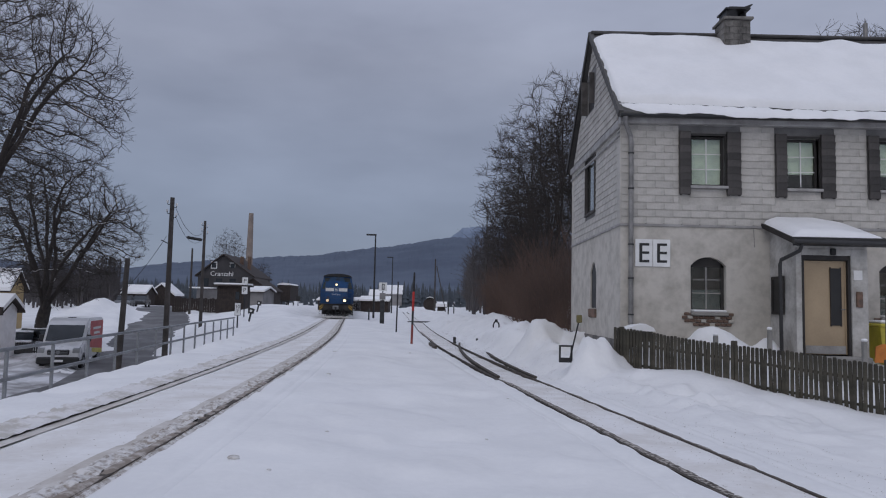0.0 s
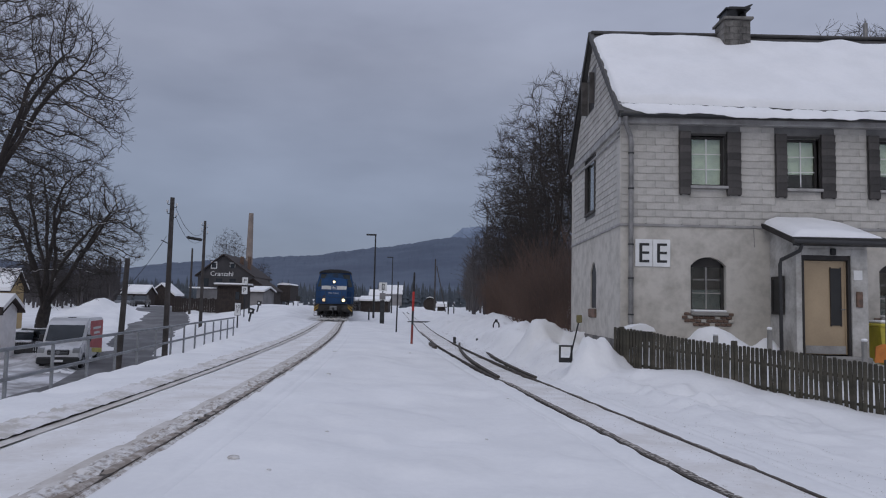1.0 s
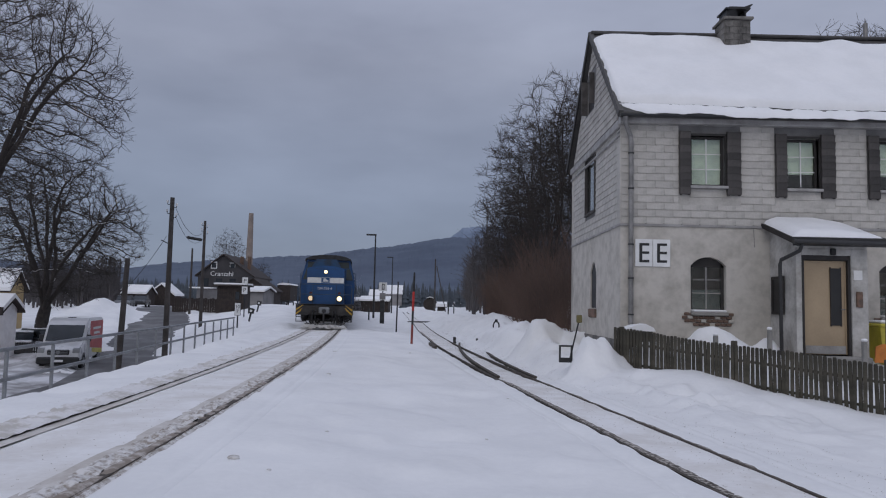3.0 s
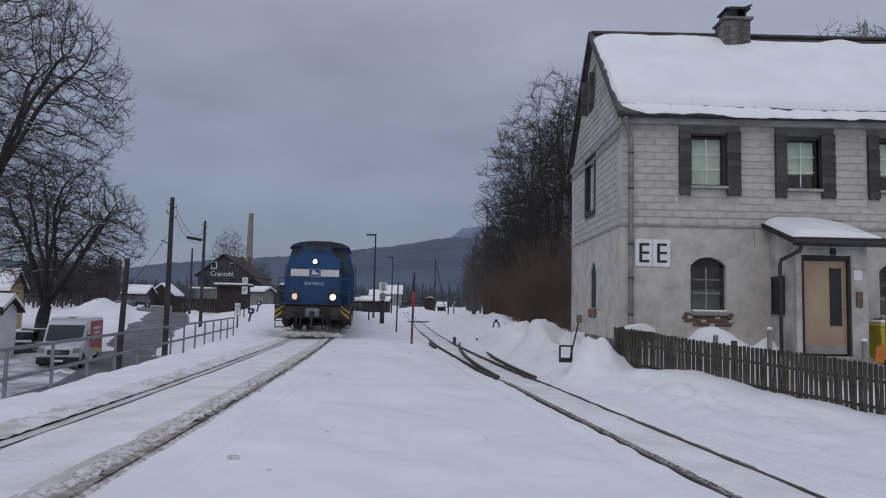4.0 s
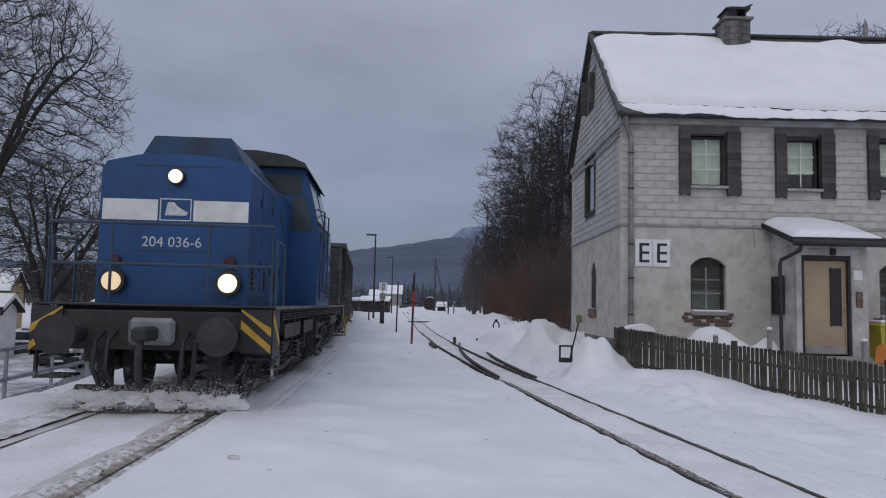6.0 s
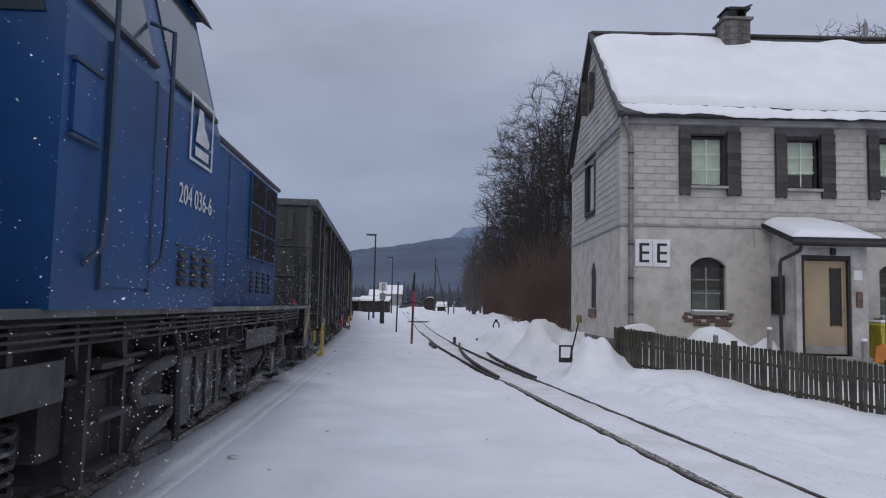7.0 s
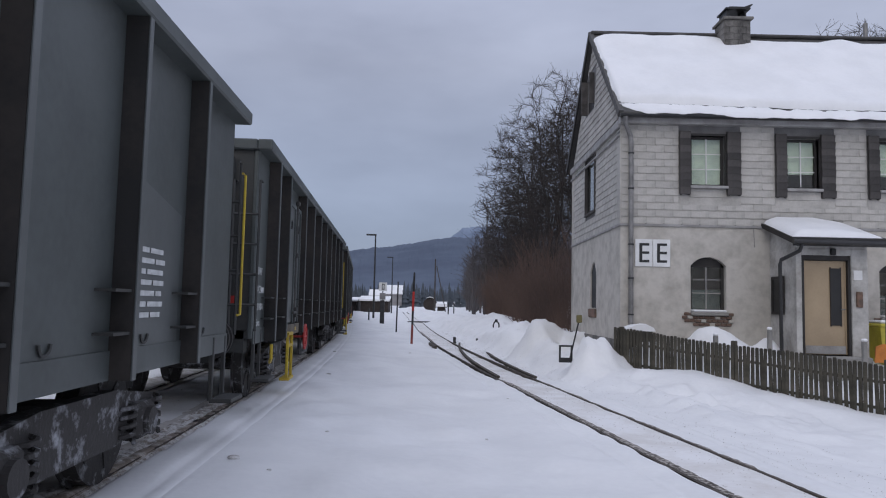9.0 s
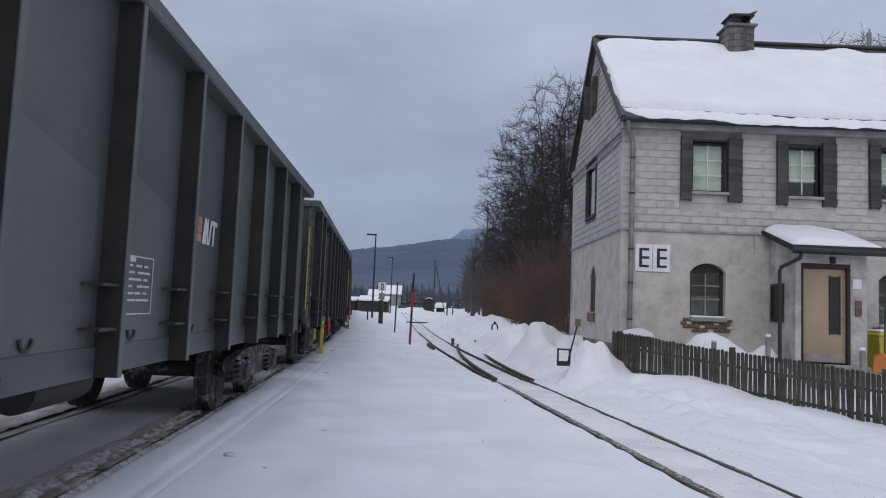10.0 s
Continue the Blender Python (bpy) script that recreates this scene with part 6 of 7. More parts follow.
def grow(seed, centre, radii, fork, trunk, count=2200, limbs=7, step=.3, reach=1.9, kill=.42):
    """A branching frame: limbs fan out from the trunk's fork, then side branches grow until they fill an ellipsoid. Gives points, and the parent of each."""
    rs = np.random.RandomState(seed)
    d = rs.normal(size=(count, 3))
    d /= np.linalg.norm(d, axis=1, keepdims=True)
    centre, radii = np.array(centre, float), np.array(radii, float)
    goal = centre + d * radii * (rs.rand(count, 1) ** .4) * (1 + .1 * np.sin(5 * d[:, :1] + seed) * np.cos(4 * d[:, 2:]))
    goal = goal[goal[:, 2] > fork * .8]
    n0 = max(3, int(fork / step))
    P = [np.array((trunk[0] * k / n0 + .05 * math.sin(k), trunk[1] * k / n0, -.4 + (fork + .4) * k / n0)) for k in range(n0 + 1)]
    up = [-1] + list(range(n0))
    heading = [np.array((0, 0, 1.))] * len(P)
    # main limbs: arcs from the fork towards the edge of the crown, with a leader in the middle
    for k in range(limbs):
        az = 2.4 * k + rs.uniform(-.3, .3)
        el = (1.0, .2, .75, .4, .85, .1, .6, .5, .3)[k % 9]
        tip = centre + radii * .74 * np.array((math.cos(az) * math.cos(el * 1.4), math.sin(az) * math.cos(el * 1.4), math.sin(el * 1.4) - .12))
        i = n0 - (k % 3 if k else 0)
        p, g = P[i], np.array((.25 * math.cos(az), .25 * math.sin(az), 1.))
        for _ in range(60):
            v = tip - p
            if np.linalg.norm(v) < step * 1.5:
                break
            v = v / np.linalg.norm(v) + np.array((0, 0, .18))
            g = .78 * g / np.linalg.norm(g) + .3 * v + rs.normal(size=3) * .11
            g /= np.linalg.norm(g)
            p = p + g * step
            P.append(p)
            up.append(i)
            heading.append(g)
            i = len(P) - 1
    D = np.linalg.norm(goal[:, None] - np.array(P)[None, n0:], axis=2)
    near, dist = n0 + D.argmin(1), D.min(1)
    alive = dist > kill
    for _ in range(90):
        act = alive & (dist < reach)
        if not act.any():
            break
        v = goal[act] - np.array(P)[near[act]]
        v /= np.linalg.norm(v, axis=1, keepdims=True) + 1e-9
        pull = {}
        for i, w in zip(near[act], v):
            pull.setdefault(int(i), []).append(w)
        start = len(P)
        for i, ws in pull.items():
            g = np.mean(ws, axis=0) + .35 * heading[i] + rs.normal(size=3) * .22 + np.array((0, 0, .05))
            g /= np.linalg.norm(g) + 1e-9
            P.append(P[i] + g * step)
            up.append(i)
            heading.append(g)
        D = np.linalg.norm(goal[:, None] - np.array(P[start:])[None], axis=2)
        j, m = D.argmin(1), D.min(1)
        near = np.where(m < dist, start + j, near)
        dist = np.minimum(dist, m)
        alive &= dist > kill
        if len(P) > 7000:
            break
    return np.array(P), up, n0


def tree_parts(seed, centre, radii, fork, trunk, r0, count, twigs, snow, thin=.0125, limbs=7):
    """Trunk, limbs, twigs and the snow that lies along the limbs, as rows for stalks()."""
    P, up, n0 = grow(seed, centre, radii, fork, trunk, count, limbs)
    n = len(P)
    load = np.zeros(n)
    kids = [0] * n
    for i in range(n - 1, 0, -1):
        if kids[i] == 0:
            load[i] = 1
        load[up[i]] += load[i]
        kids[up[i]] += 1
    rad = np.maximum(r0 * (load / load[0]) ** .46, thin)
    rng = random.Random(seed)
    trunk_rows, rows, white = [], [], []
    for i in range(1, n):
        a, b = P[up[i]], P[i]
        ra = min(rad[up[i]], rad[i] * 1.35) if up[i] > n0 else rad[up[i]]
        if i <= n0:
            ra, rb = rad[0] * (1.45 - .45 * (i - 1) / n0), rad[0] * (1.45 - .45 * i / n0)
            trunk_rows.append((*a, ra, *b, rb, 9))
            continue
        rows.append((*a, ra, *b, rad[i], 6 if rad[i] > .06 else 4 if rad[i] > .025 else 3))
        d = (b - a) / (np.linalg.norm(b - a) + 1e-9)
        if snow and rad[i] > .028 and abs(d[2]) < .72 and rng.random() < .6:
            o = np.array((0, 0, rad[i] * .75))
            white.append((*(a + o), rad[i] * .5, *(b + o), rad[i] * .5, 4))
        if rad[i] < .035:
            for _ in range(twigs if kids[i] else twigs + 3):
                e = Vector(d) * .8 + Vector((rng.gauss(0, .55), rng.gauss(0, .55), rng.gauss(.22, .45)))
                e.normalize()
                p = Vector(a).lerp(Vector(b), rng.random())
                l = rng.uniform(.25, .75)
                q = p + e * l * .5
                w = q + (e + Vector((rng.gauss(0, .25), rng.gauss(0, .25), rng.gauss(.2, .2)))).normalized() * l * .5
                rows += [(*p, .0095, *q, .0075, 3), (*q, .0075, *w, .0055, 3)]
                if rng.random() < .6:
                    f = (e + Vector((rng.gauss(0, .7), rng.gauss(0, .7), rng.gauss(.1, .5)))).normalized()
                    rows.append((*q, .006, *(q + f * l * .45), .0045, 3))
    return trunk_rows, rows, white


def build_tree(name, label, m, seed, centre, radii, fork, trunk=(0, 0), r0=.3, count=1800, twigs=2, group="", snow=True, limbs=7):
    t = thing(name, label, "tree", group, at=m)
    a, b, c = tree_parts(seed, centre, radii, fork, trunk, r0, count, twigs, snow, limbs=limbs)
    stalks(a, "trunk", BARK, t)
    stalks(b, "crown", TWIG, t)
    if c:
        stalks(c, "snow_on_limbs", SNOW_SOFT, t, "thin snow lying along the limbs")
    return t


def at_ground(x, y, dz=0.0, rz=0.0, s=1.0):
    return pose(x, y, float(ground_z(x, y)) + dz, 0, 0, rz) @ Matrix.Scale(s, 4)


def build_trees():
    build_tree("deciduous_tree", "bare deciduous tree with a round spreading crown and thin snow", at_ground(-24.8, 45), 11, (.8, 0, 6.9), (5.3, 4.9, 4.6), 2.1, (.3, 0), .33, 3600, 2, limbs=9)
    build_tree("deciduous_tree", "tall bare deciduous tree with fine upswept twigs", at_ground(-20.5, 29.5), 23, (1.1, 0, 12.0), (5.7, 5.0, 6.8), 5.0, (.5, 0), .32, 4600, 2, limbs=9)
    a = build_tree("deciduous_tree", "bare grey-brown tree on the slope behind the house", at_ground(5.7, 38), 5, (0, 0, 8.2), (3.3, 3.1, 5.2), 2.5, (0, 0), .12, 1300, 2, limbs=6, group="trees behind the house", snow=False)
    b = build_tree("deciduous_tree", "bare grey-brown tree on the slope behind the house", at_ground(5.1, 44), 8, (.2, 0, 7.4), (3.4, 3.1, 5.0), 2.0, (0, 0), .12, 1300, 2, limbs=7, group="trees behind the house", snow=False)
    for x, y, rz, s, src in ((7.1, 37, 80, 1.02, b), (5.4, 52, 200, .8, a), (6.9, 46, 140, 1.1, b), (6.4, 58, 300, .85, a), (7.8, 64, 20, .95, b), (5.6, 64, 110, .75, b), (8.6, 41, 10, 1.1, a), (21.4, 38, 40, 1.07, a), (23.4, 38, 190, 1.12, b), (18.2, 40, 250, 1.16, b), (26, 36, 90, 1.08, a),
                             (-51, 172, 60, 1.35, a), (-45, 180, 160, .9, b), (-44, 66, 200, .7, b), (-42, 60, 20, .75, a)):
        c = copy_thing(src, at_ground(x, y, -.2, rz))
        c.scale = (s, s, s)
    # shrubs at the foot of the slope
    rng = random.Random(9)
    segs = []
    for k in range(3400):
        y = rng.uniform(24, 64)
        x = 3.1 + abs(rng.gauss(0, 1)) * 2.2 + (y - 24) * .02 + (0 if y > 27 else .8)
        z = float(ground_z(x, y)) - .1
        h = rng.uniform(1.2, 3.4) * (1 if x > 3.9 else .6)
        p = Vector((x, y, z))
        d = Vector((rng.gauss(-.12, .3), rng.gauss(0, .25), 1)).normalized()
        for i in range(3):
            q = p + d * h / 3
            segs.append((*p, .011 - .003 * i, *q, .008 - .003 * i, 3))
            if i:
                for _ in range(2):
                    e = (d + Vector((rng.gauss(0, .45), rng.gauss(0, .45), .2))).normalized()
                    e = q + e * h * .25
                    segs.append((*q, .006, *e, .003, 3))
            p = q
            d = (d + Vector((rng.gauss(0, .2), rng.gauss(0, .2), 0))).normalized()
    tagged(stalks(segs, "shrubs", SHRUB), "dense thicket of bare reddish-brown shrubs", "shrub", kind="stuff")
    # the wood along the slope
    segs = []
    for k in range(470):
        y = rng.uniform(62, 190)
        x = rng.uniform(0, 1) ** 1.3 * 60 + 2.5 + (y - 62) * .03
        H = rng.uniform(7, 13)
        if k >= 330:
            y = rng.uniform(80, 150)
            x = rng.uniform(-740, -575) / 1282 * y
            H = rng.uniform(3.5, 7.5)
        z = float(ground_z(x, y)) - .2
        p = Vector((x, y, z))
        segs.append((*p, .14, x + rng.gauss(0, .4), y, z + H * .9, .03, 4))
        for i in range(46):
            t = rng.uniform(.2, 1)
            q = p + Vector((0, 0, H * t * .9))
            a, e = rng.uniform(0, 6.28), rng.uniform(.3, 1.1)
            l = H * .32 * (1.15 - t * .7) * rng.uniform(.5, 1)
            w = q + Vector((math.cos(a) * math.cos(e), math.sin(a) * math.cos(e), math.sin(e))) * l
            segs.append((*q, .04, *w, .012, 3))
            for _ in range(3):
                mid_ = q.lerp(w, rng.uniform(.4, 1))
                v = mid_ + Vector((rng.gauss(0, .5), rng.gauss(0, .5), rng.uniform(.1, .7))) * l * .5
                segs.append((*mid_, .018, *v, .008, 3))
    tagged(stalks(segs, "far_wood", WOOD), "bare wood on the slope beside the line, greyed by painted haze", "wood", kind="stuff")
    # firs in the valley
    bm_v, bm_f = [], []
    for k in range(900):
        y = rng.uniform(260, 620)
        px = rng.uniform(-700, 200)
        x = px / 1282 * y
        H = rng.uniform(5, 10)
        z = float(ground_z(x, y)) - .3
        for c in range(5):
            z0, r0 = z + H * (.05 + .18 * c), H * .2 * (1 - c / 5.6)
            n, b = 8, len(bm_v)
            bm_v.append((x, y, z0 + H * .3))
            for i in range(n):
                a, rr = 2 * math.pi * i / n + c, r0 * rng.uniform(.65, 1.15)
                bm_v.append((x + rr * math.cos(a), y + rr * math.sin(a), z0 + rng.uniform(-.15, .1) * r0))
            bm_f += [(b, b + 1 + i, b + 1 + (i + 1) % n) for i in range(n)]
    me = bpy.data.meshes.new("fir_wood")
    me.from_pydata(bm_v, [], bm_f)
    me.materials.append(FIR)
    tagged(new("fir_wood", me), "fir wood across the valley, haze painted into its blue-grey", "wood", kind="stuff")


def build_hills():
    """Two wooded ridges that close the view."""
    def ridge(name, r0, r1, prof, material, label, rough):
        bs, rs = np.radians(np.linspace(-65, 65, 1200)), np.linspace(r0, r1, 14)
        B, R = np.meshgrid(bs, rs)
        px = 1282 * np.tan(B)
        top = np.interp(px, [p[0] for p in prof], [p[1] for p in prof]) / 1282 * r1 * np.cos(B)
        t = (R - r0) / (r1 - r0)
        Z = 1 + top * ease(t, -.1, 1.0) ** 1.2 + rough * wob(B * 90, R / 60, 1, 2) * t + rough * .9 * wob(B * 380, R / 20, 1, 5) * t
        v = np.stack([R * np.sin(B), R * np.cos(B), Z], -1).reshape(-1, 3)
        n = len(bs)
        i = np.arange(len(rs) * n).reshape(len(rs), n)
        f = np.stack([i[:-1, :-1], i[:-1, 1:], i[1:, 1:], i[1:, :-1]], -1).reshape(-1, 4)
        me = bpy.data.meshes.new(name)
        me.from_pydata(v.tolist(), [], f.tolist())
        me.materials.append(material)
        tagged(new(name, me), label, "hill", kind="structure")
    ridge("backdrop_ridge", 900, 2600, [(-1200, 70), (-784, 62), (-560, 52), (-484, 62), (-315, 75), (-235, 79), (-145, 93), (-85, 99), (-15, 112), (20, 116), (60, 117), (120, 118), (300, 112), (900, 105), (1500, 90)], HILL, "wooded ridge with blue-grey haze in its base colour", 3)
    ridge("backdrop_summit", 3000, 4200, [(-1500, 30), (-200, 60), (0, 112), (24, 128), (34, 138), (56, 140), (90, 140), (140, 142), (200, 128), (400, 110), (1500, 60)], HILL_FAR, "flat-topped snowy summit paled by haze in its colour", 4)


# Distance haze is painted into both ridge colours, bluer and paler with distance.
HILL = mat("haze_tinted_fir_slope", (0.085, 0.11, 0.155), (0.06, 0.08, 0.12), rough=1.0, scale=0.006, fine=0.03, bump=0)
HILL_FAR = mat("haze_tinted_snowy_slope", (0.2, 0.25, 0.33), (0.12, 0.155, 0.22), rough=1.0, scale=0.004, fine=0.03, bump=0)
BROWN = mat("brown_boards", (0.045, 0.033, 0.028), (0.028, 0.022, 0.02), rough=0.85, scale=3, fine=30)
DARKSLATE = mat("station_slate", (0.05, 0.047, 0.05), (0.036, 0.034, 0.036), rough=0.8, scale=.6, fine=6)
YELLOWWALL = mat("yellow_wall", (0.42, 0.31, 0.16), rough=0.85, scale=.6)
GREYWALL = mat("grey_wall", (0.26, 0.25, 0.25), rough=0.85, scale=.6)
CHIMNEY = mat("pale_brick_stack", (0.25, 0.205, 0.175), (0.2, 0.165, 0.145), rough=0.9, scale=.3)
VANWHITE = mat("van_white_paint", (0.6, 0.6, 0.61), (0.5, 0.5, 0.5), rough=0.3, scale=1.5, bump=0, coat=.4)
VANRED = mat("van_red_film", (0.4, 0.035, 0.035), (0.3, 0.03, 0.03), rough=0.5, scale=2, bump=0)
SILVER = mat("silver_car_paint", (0.3, 0.31, 0.32), rough=0.3, metal=.5, scale=2, bump=0)
CARDARK = mat("dark_car_paint", (0.05, 0.05, 0.055), rough=0.3, scale=2, bump=0, coat=.4)
AUTOGLASS = mat("tinted_car_glass", (0.03, 0.035, 0.04), (0.025, 0.03, 0.033), rough=0.08, scale=2, bump=0)
TYRE = mat("tyre_rubber", (0.02, 0.02, 0.02), rough=0.85, scale=8)
ORANGE = mat("orange_plastic", (0.6, 0.2, 0.03), rough=0.45, scale=4, bump=0)
BINYELLOW = mat("yellow_plastic", (0.55, 0.47, 0.05), rough=0.45, scale=3, bump=0)
build_trees()
build_hills()


# ---- in front of the house ----
def build_fence():
    a, b = Vector((3.68, 15.4)), Vector((7.14, 11.7))
    d = (b - a)
    n = 66
    f = thing("picket_fence", "weathered dark wooden picket fence in snow", "fence")
    ang = math.degrees(math.atan2(d.y, d.x))
    rng = random.Random(4)
    for i in range(0, n + 13):
        t = i / n
        p = a + d * t
        top = float(np.interp(t, (0, .4, .7, 1.2), (1.09, .88, .79, .56)))
        bm = bmesh.new()
        h = 1.0
        prism(bm, [(-.029, -h), (.029, -h), (.029, -.025), (.018, 0), (-.018, 0), (-.029, -.025)], -.012, .012)
        q = part("picket", bm, FENCE, f)
        q.matrix_local = pose(p.x, p.y, top + rng.uniform(-.012, .012), rng.uniform(-1.5, 1.5), rng.uniform(-1.2, 1.2), ang)
    e0, e1 = a + d * .0, a + d * 1.18
    nx = Vector((-d.y, d.x)).normalized() * .035
    for off in (.28, .70):
        bm = bmesh.new()
        tube(bm, [(e0.x + nx.x, e0.y + nx.y, 1.06 - off), (e1.x + nx.x, e1.y + nx.y, .58 - off)], .035, 4)
        part("fence_rail", bm, FENCE, f)
    for t in (.02, .5, 1.0):
        p = a + d * t
        part("fence_post", boxes((-.045, .045, -.045, .045, -1.2, .1), bevel=.008), FENCE, f).matrix_local = pose(p.x + nx.x * 2.4, p.y + nx.y * 2.4, 1.0 - .36 * t, 0, 0, ang)
    for x, y, z in ((6.72, 14.9, 1.1), (5.35, 14.2, .98), (7.9, 13.6, .95)):
        s = part("stake", boxes((-.04, .04, -.04, .04, -1.1, 0), bevel=.006), STEP, None)
        s.matrix_world = pose(x, y, z)
        tagged(s, "grey weathered garden stake capped with snow", "stake", "garden stakes")
        part("snow_cap", boxes((-.045, .045, -.045, .045, 0.001, .06), bevel=.018), SNOW_SOFT, s)


def build_yard_things():
    # points lever with its lantern rod
    t = thing("points_lever", "black iron points lever with a leaning rod", "points lever", at=pose(2.66, 15.4, .4) @ Matrix.Scale(.82, 4))
    part("frame", boxes((-.2, -.16, -.05, .05, 0, .32), (.1, .14, -.05, .05, 0, .32), (-.2, .14, -.05, .05, .3, .34), (-.2, .14, -.05, .05, -.1, .02), bevel=.008), BLACK, t)
    part("rod", bar(((.08, 0, .0), (.3, 0, .95)), r=.02), DARKSTEEL, t)
    part("lantern", boxes((.24, .38, -.06, .06, .92, 1.12), bevel=.02), DARKYELLOW, t, "faded yellow lantern box")
    g = thing("garden_box", "low dark wooden box by the wall under a snow cap", "box", at=pose(4.25, 15.72, .2))
    part("body", boxes((-.26, .26, -.2, .2, 0, .8), bevel=.01), FENCE, g)
    part("snow_cap", prism(bmesh.new(), [(-.31, .801), (.31, .801), (.27, .88), (.1, .96), (-.12, .93), (-.28, .87)], -.24, .24), SNOW_SOFT, g)
    for x, y, col, lab, nm in ((9.28, 15.2, BINYELLOW, "yellow plastic wheelie bin with snow on its lid", "wheelie_bin"), (9.72, 15.3, BLACK, "black plastic wheelie bin with snow on its lid", "wheelie_bin")):
        b = thing(nm, lab, "bin", "bins by the porch", at=pose(x, y, .42))
        part("body", prism(bmesh.new(), [(-.2, 0), (.2, 0), (.25, .78), (-.25, .78)], -.24, .24), col, b)
        part("lid", boxes((-.27, .27, -.28, .28, .781, .86), bevel=.025), col, b)
        part("lid_snow", boxes((-.24, .24, -.25, .25, .861, .93), bevel=.03), SNOW_SOFT, b)
    s = thing("snow_shovel", "orange plastic snow shovel leaning on the porch", "shovel", at=pose(8.98, 14.75, .5, 8, 0, 0))
    part("blade", prism(bmesh.new(), [(-.22, 0), (.22, 0), (.22, .32), (.08, .38), (-.08, .38), (-.22, .32)], -.03, .0), ORANGE, s)
    part("handle", bar(((0, -.01, .34), (-.05, .02, 1.35)), r=.018), POLE, s)
    # clods thrown on the snow
    rng = random.Random(2)
    for x, y, sc in ((-1.72, 6.2, 1.0), (-1.2, 7.9, .4), (-2.15, 14.1, .8), (-1.35, 5.9, .4), (.55, 8.5, .35), (1.1, 11.9, .4), (-2.9, 20, .8), (-.9, 21.4, .7)):
        c = bmesh.new()
        bmesh.ops.create_icosphere(c, subdivisions=2, radius=.034 * sc)
        for v in c.verts:
            v.co = Vector((v.co.x * 1.6, v.co.y, v.co.z * .6)) * rng.uniform(.75, 1.2)
        o = part("snow_clod", c, SNOW_DIRT)
        o.matrix_world = pose(x, y, float(ground_z(x, y)) + .01 * sc)
        tagged(o, "small grey clod of dirty snow on the snow", "snow clod", "clods on the snow")


DARKYELLOW = mat("faded_yellow_enamel", (0.17, 0.14, 0.05), rough=0.6, scale=6)
build_fence()
build_yard_things()


# ---- the embankment and the road below ----
def build_railing():
    r = thing("railing", "grey steel tube railing along the embankment edge", "railing")
    X = lambda y: -8.19 - 3.85 * (y - 13.8) / 28.2
    ys = [13.8 + 2.2 * k for k in range(-3, 14)]
    for y in ys:
        part("post", boxes((-.03, .03, -.03, .03, -2.4, .42), bevel=.006), STEEL, r).matrix_local = pose(X(y), y, 0)
    for z in (.45, -.12):
        part("rail", tube(bmesh.new(), [(X(ys[0] - 1), ys[0] - 1, z), (X(ys[-1] + .2), ys[-1] + .2, z + .03)], .04, 6), STEEL, r)


def pole(x, y, z0, z1, r, label, lamp=False, arms=True, lean=0.0):
    p = thing("utility_pole", label, "pole", "wooden poles by the road", at=pose(x, y, z0, 0, lean, 0))
    h = z1 - z0
    part("mast", tube(bmesh.new(), [(0, 0, -.5), (0, 0, h * .5), (0, 0, h)], [r, r * .85, r * .7], 10), POLE, p)
    if arms:
        for z, s in ((h - .35, -1), (h - .8, -1), (h - .5, 1), (h - 1.0, 1)):
            part("insulator", bar(((0, 0, z), (s * .22, 0, z), (s * .24, 0, z + .12)), r=.02, n=5), DARKSTEEL, p)
            part("insulator_cap", disc(bmesh.new(), (s * .24, 0, z + .15), .05, .12, "z", 8), WHITE, p)
    if lamp:
        part("lamp_arm", bar(((0, 0, 6.1), (-.45, 0, 6.3)), r=.025), DARKSTEEL, p)
        part("lamp_head", boxes((-1.15, -.4, -.12, .12, 6.3, 6.44), bevel=.04), DARKSTEEL, p).matrix_local = pose(0, 0, 0, 0, 9, 0) @ pose(.95, 0, .15)
    return p


def sag(p, q, drop, name="overhead_wire"):
    p, q = Vector(p), Vector(q)
    o = part(name, tube(bmesh.new(), [p.lerp(q, k / 12) - Vector((0, 0, drop * 4 * (k / 12) * (1 - k / 12))) for k in range(13)], .012, 4), BLACK)
    tagged(o, "thin sagging overhead wire between poles", "wire", "overhead wires")


def wheel_on(parent, x, y, r, w=.2):
    t = part("wheel", disc(bmesh.new(), (0, 0, 0), r, w, "x", 24), TYRE, parent)
    t.matrix_local = pose(x, y, r)
    part("rim", disc(bmesh.new(), (0, 0, 0), r * .6, w + .02, "x", 16), SILVER, t)


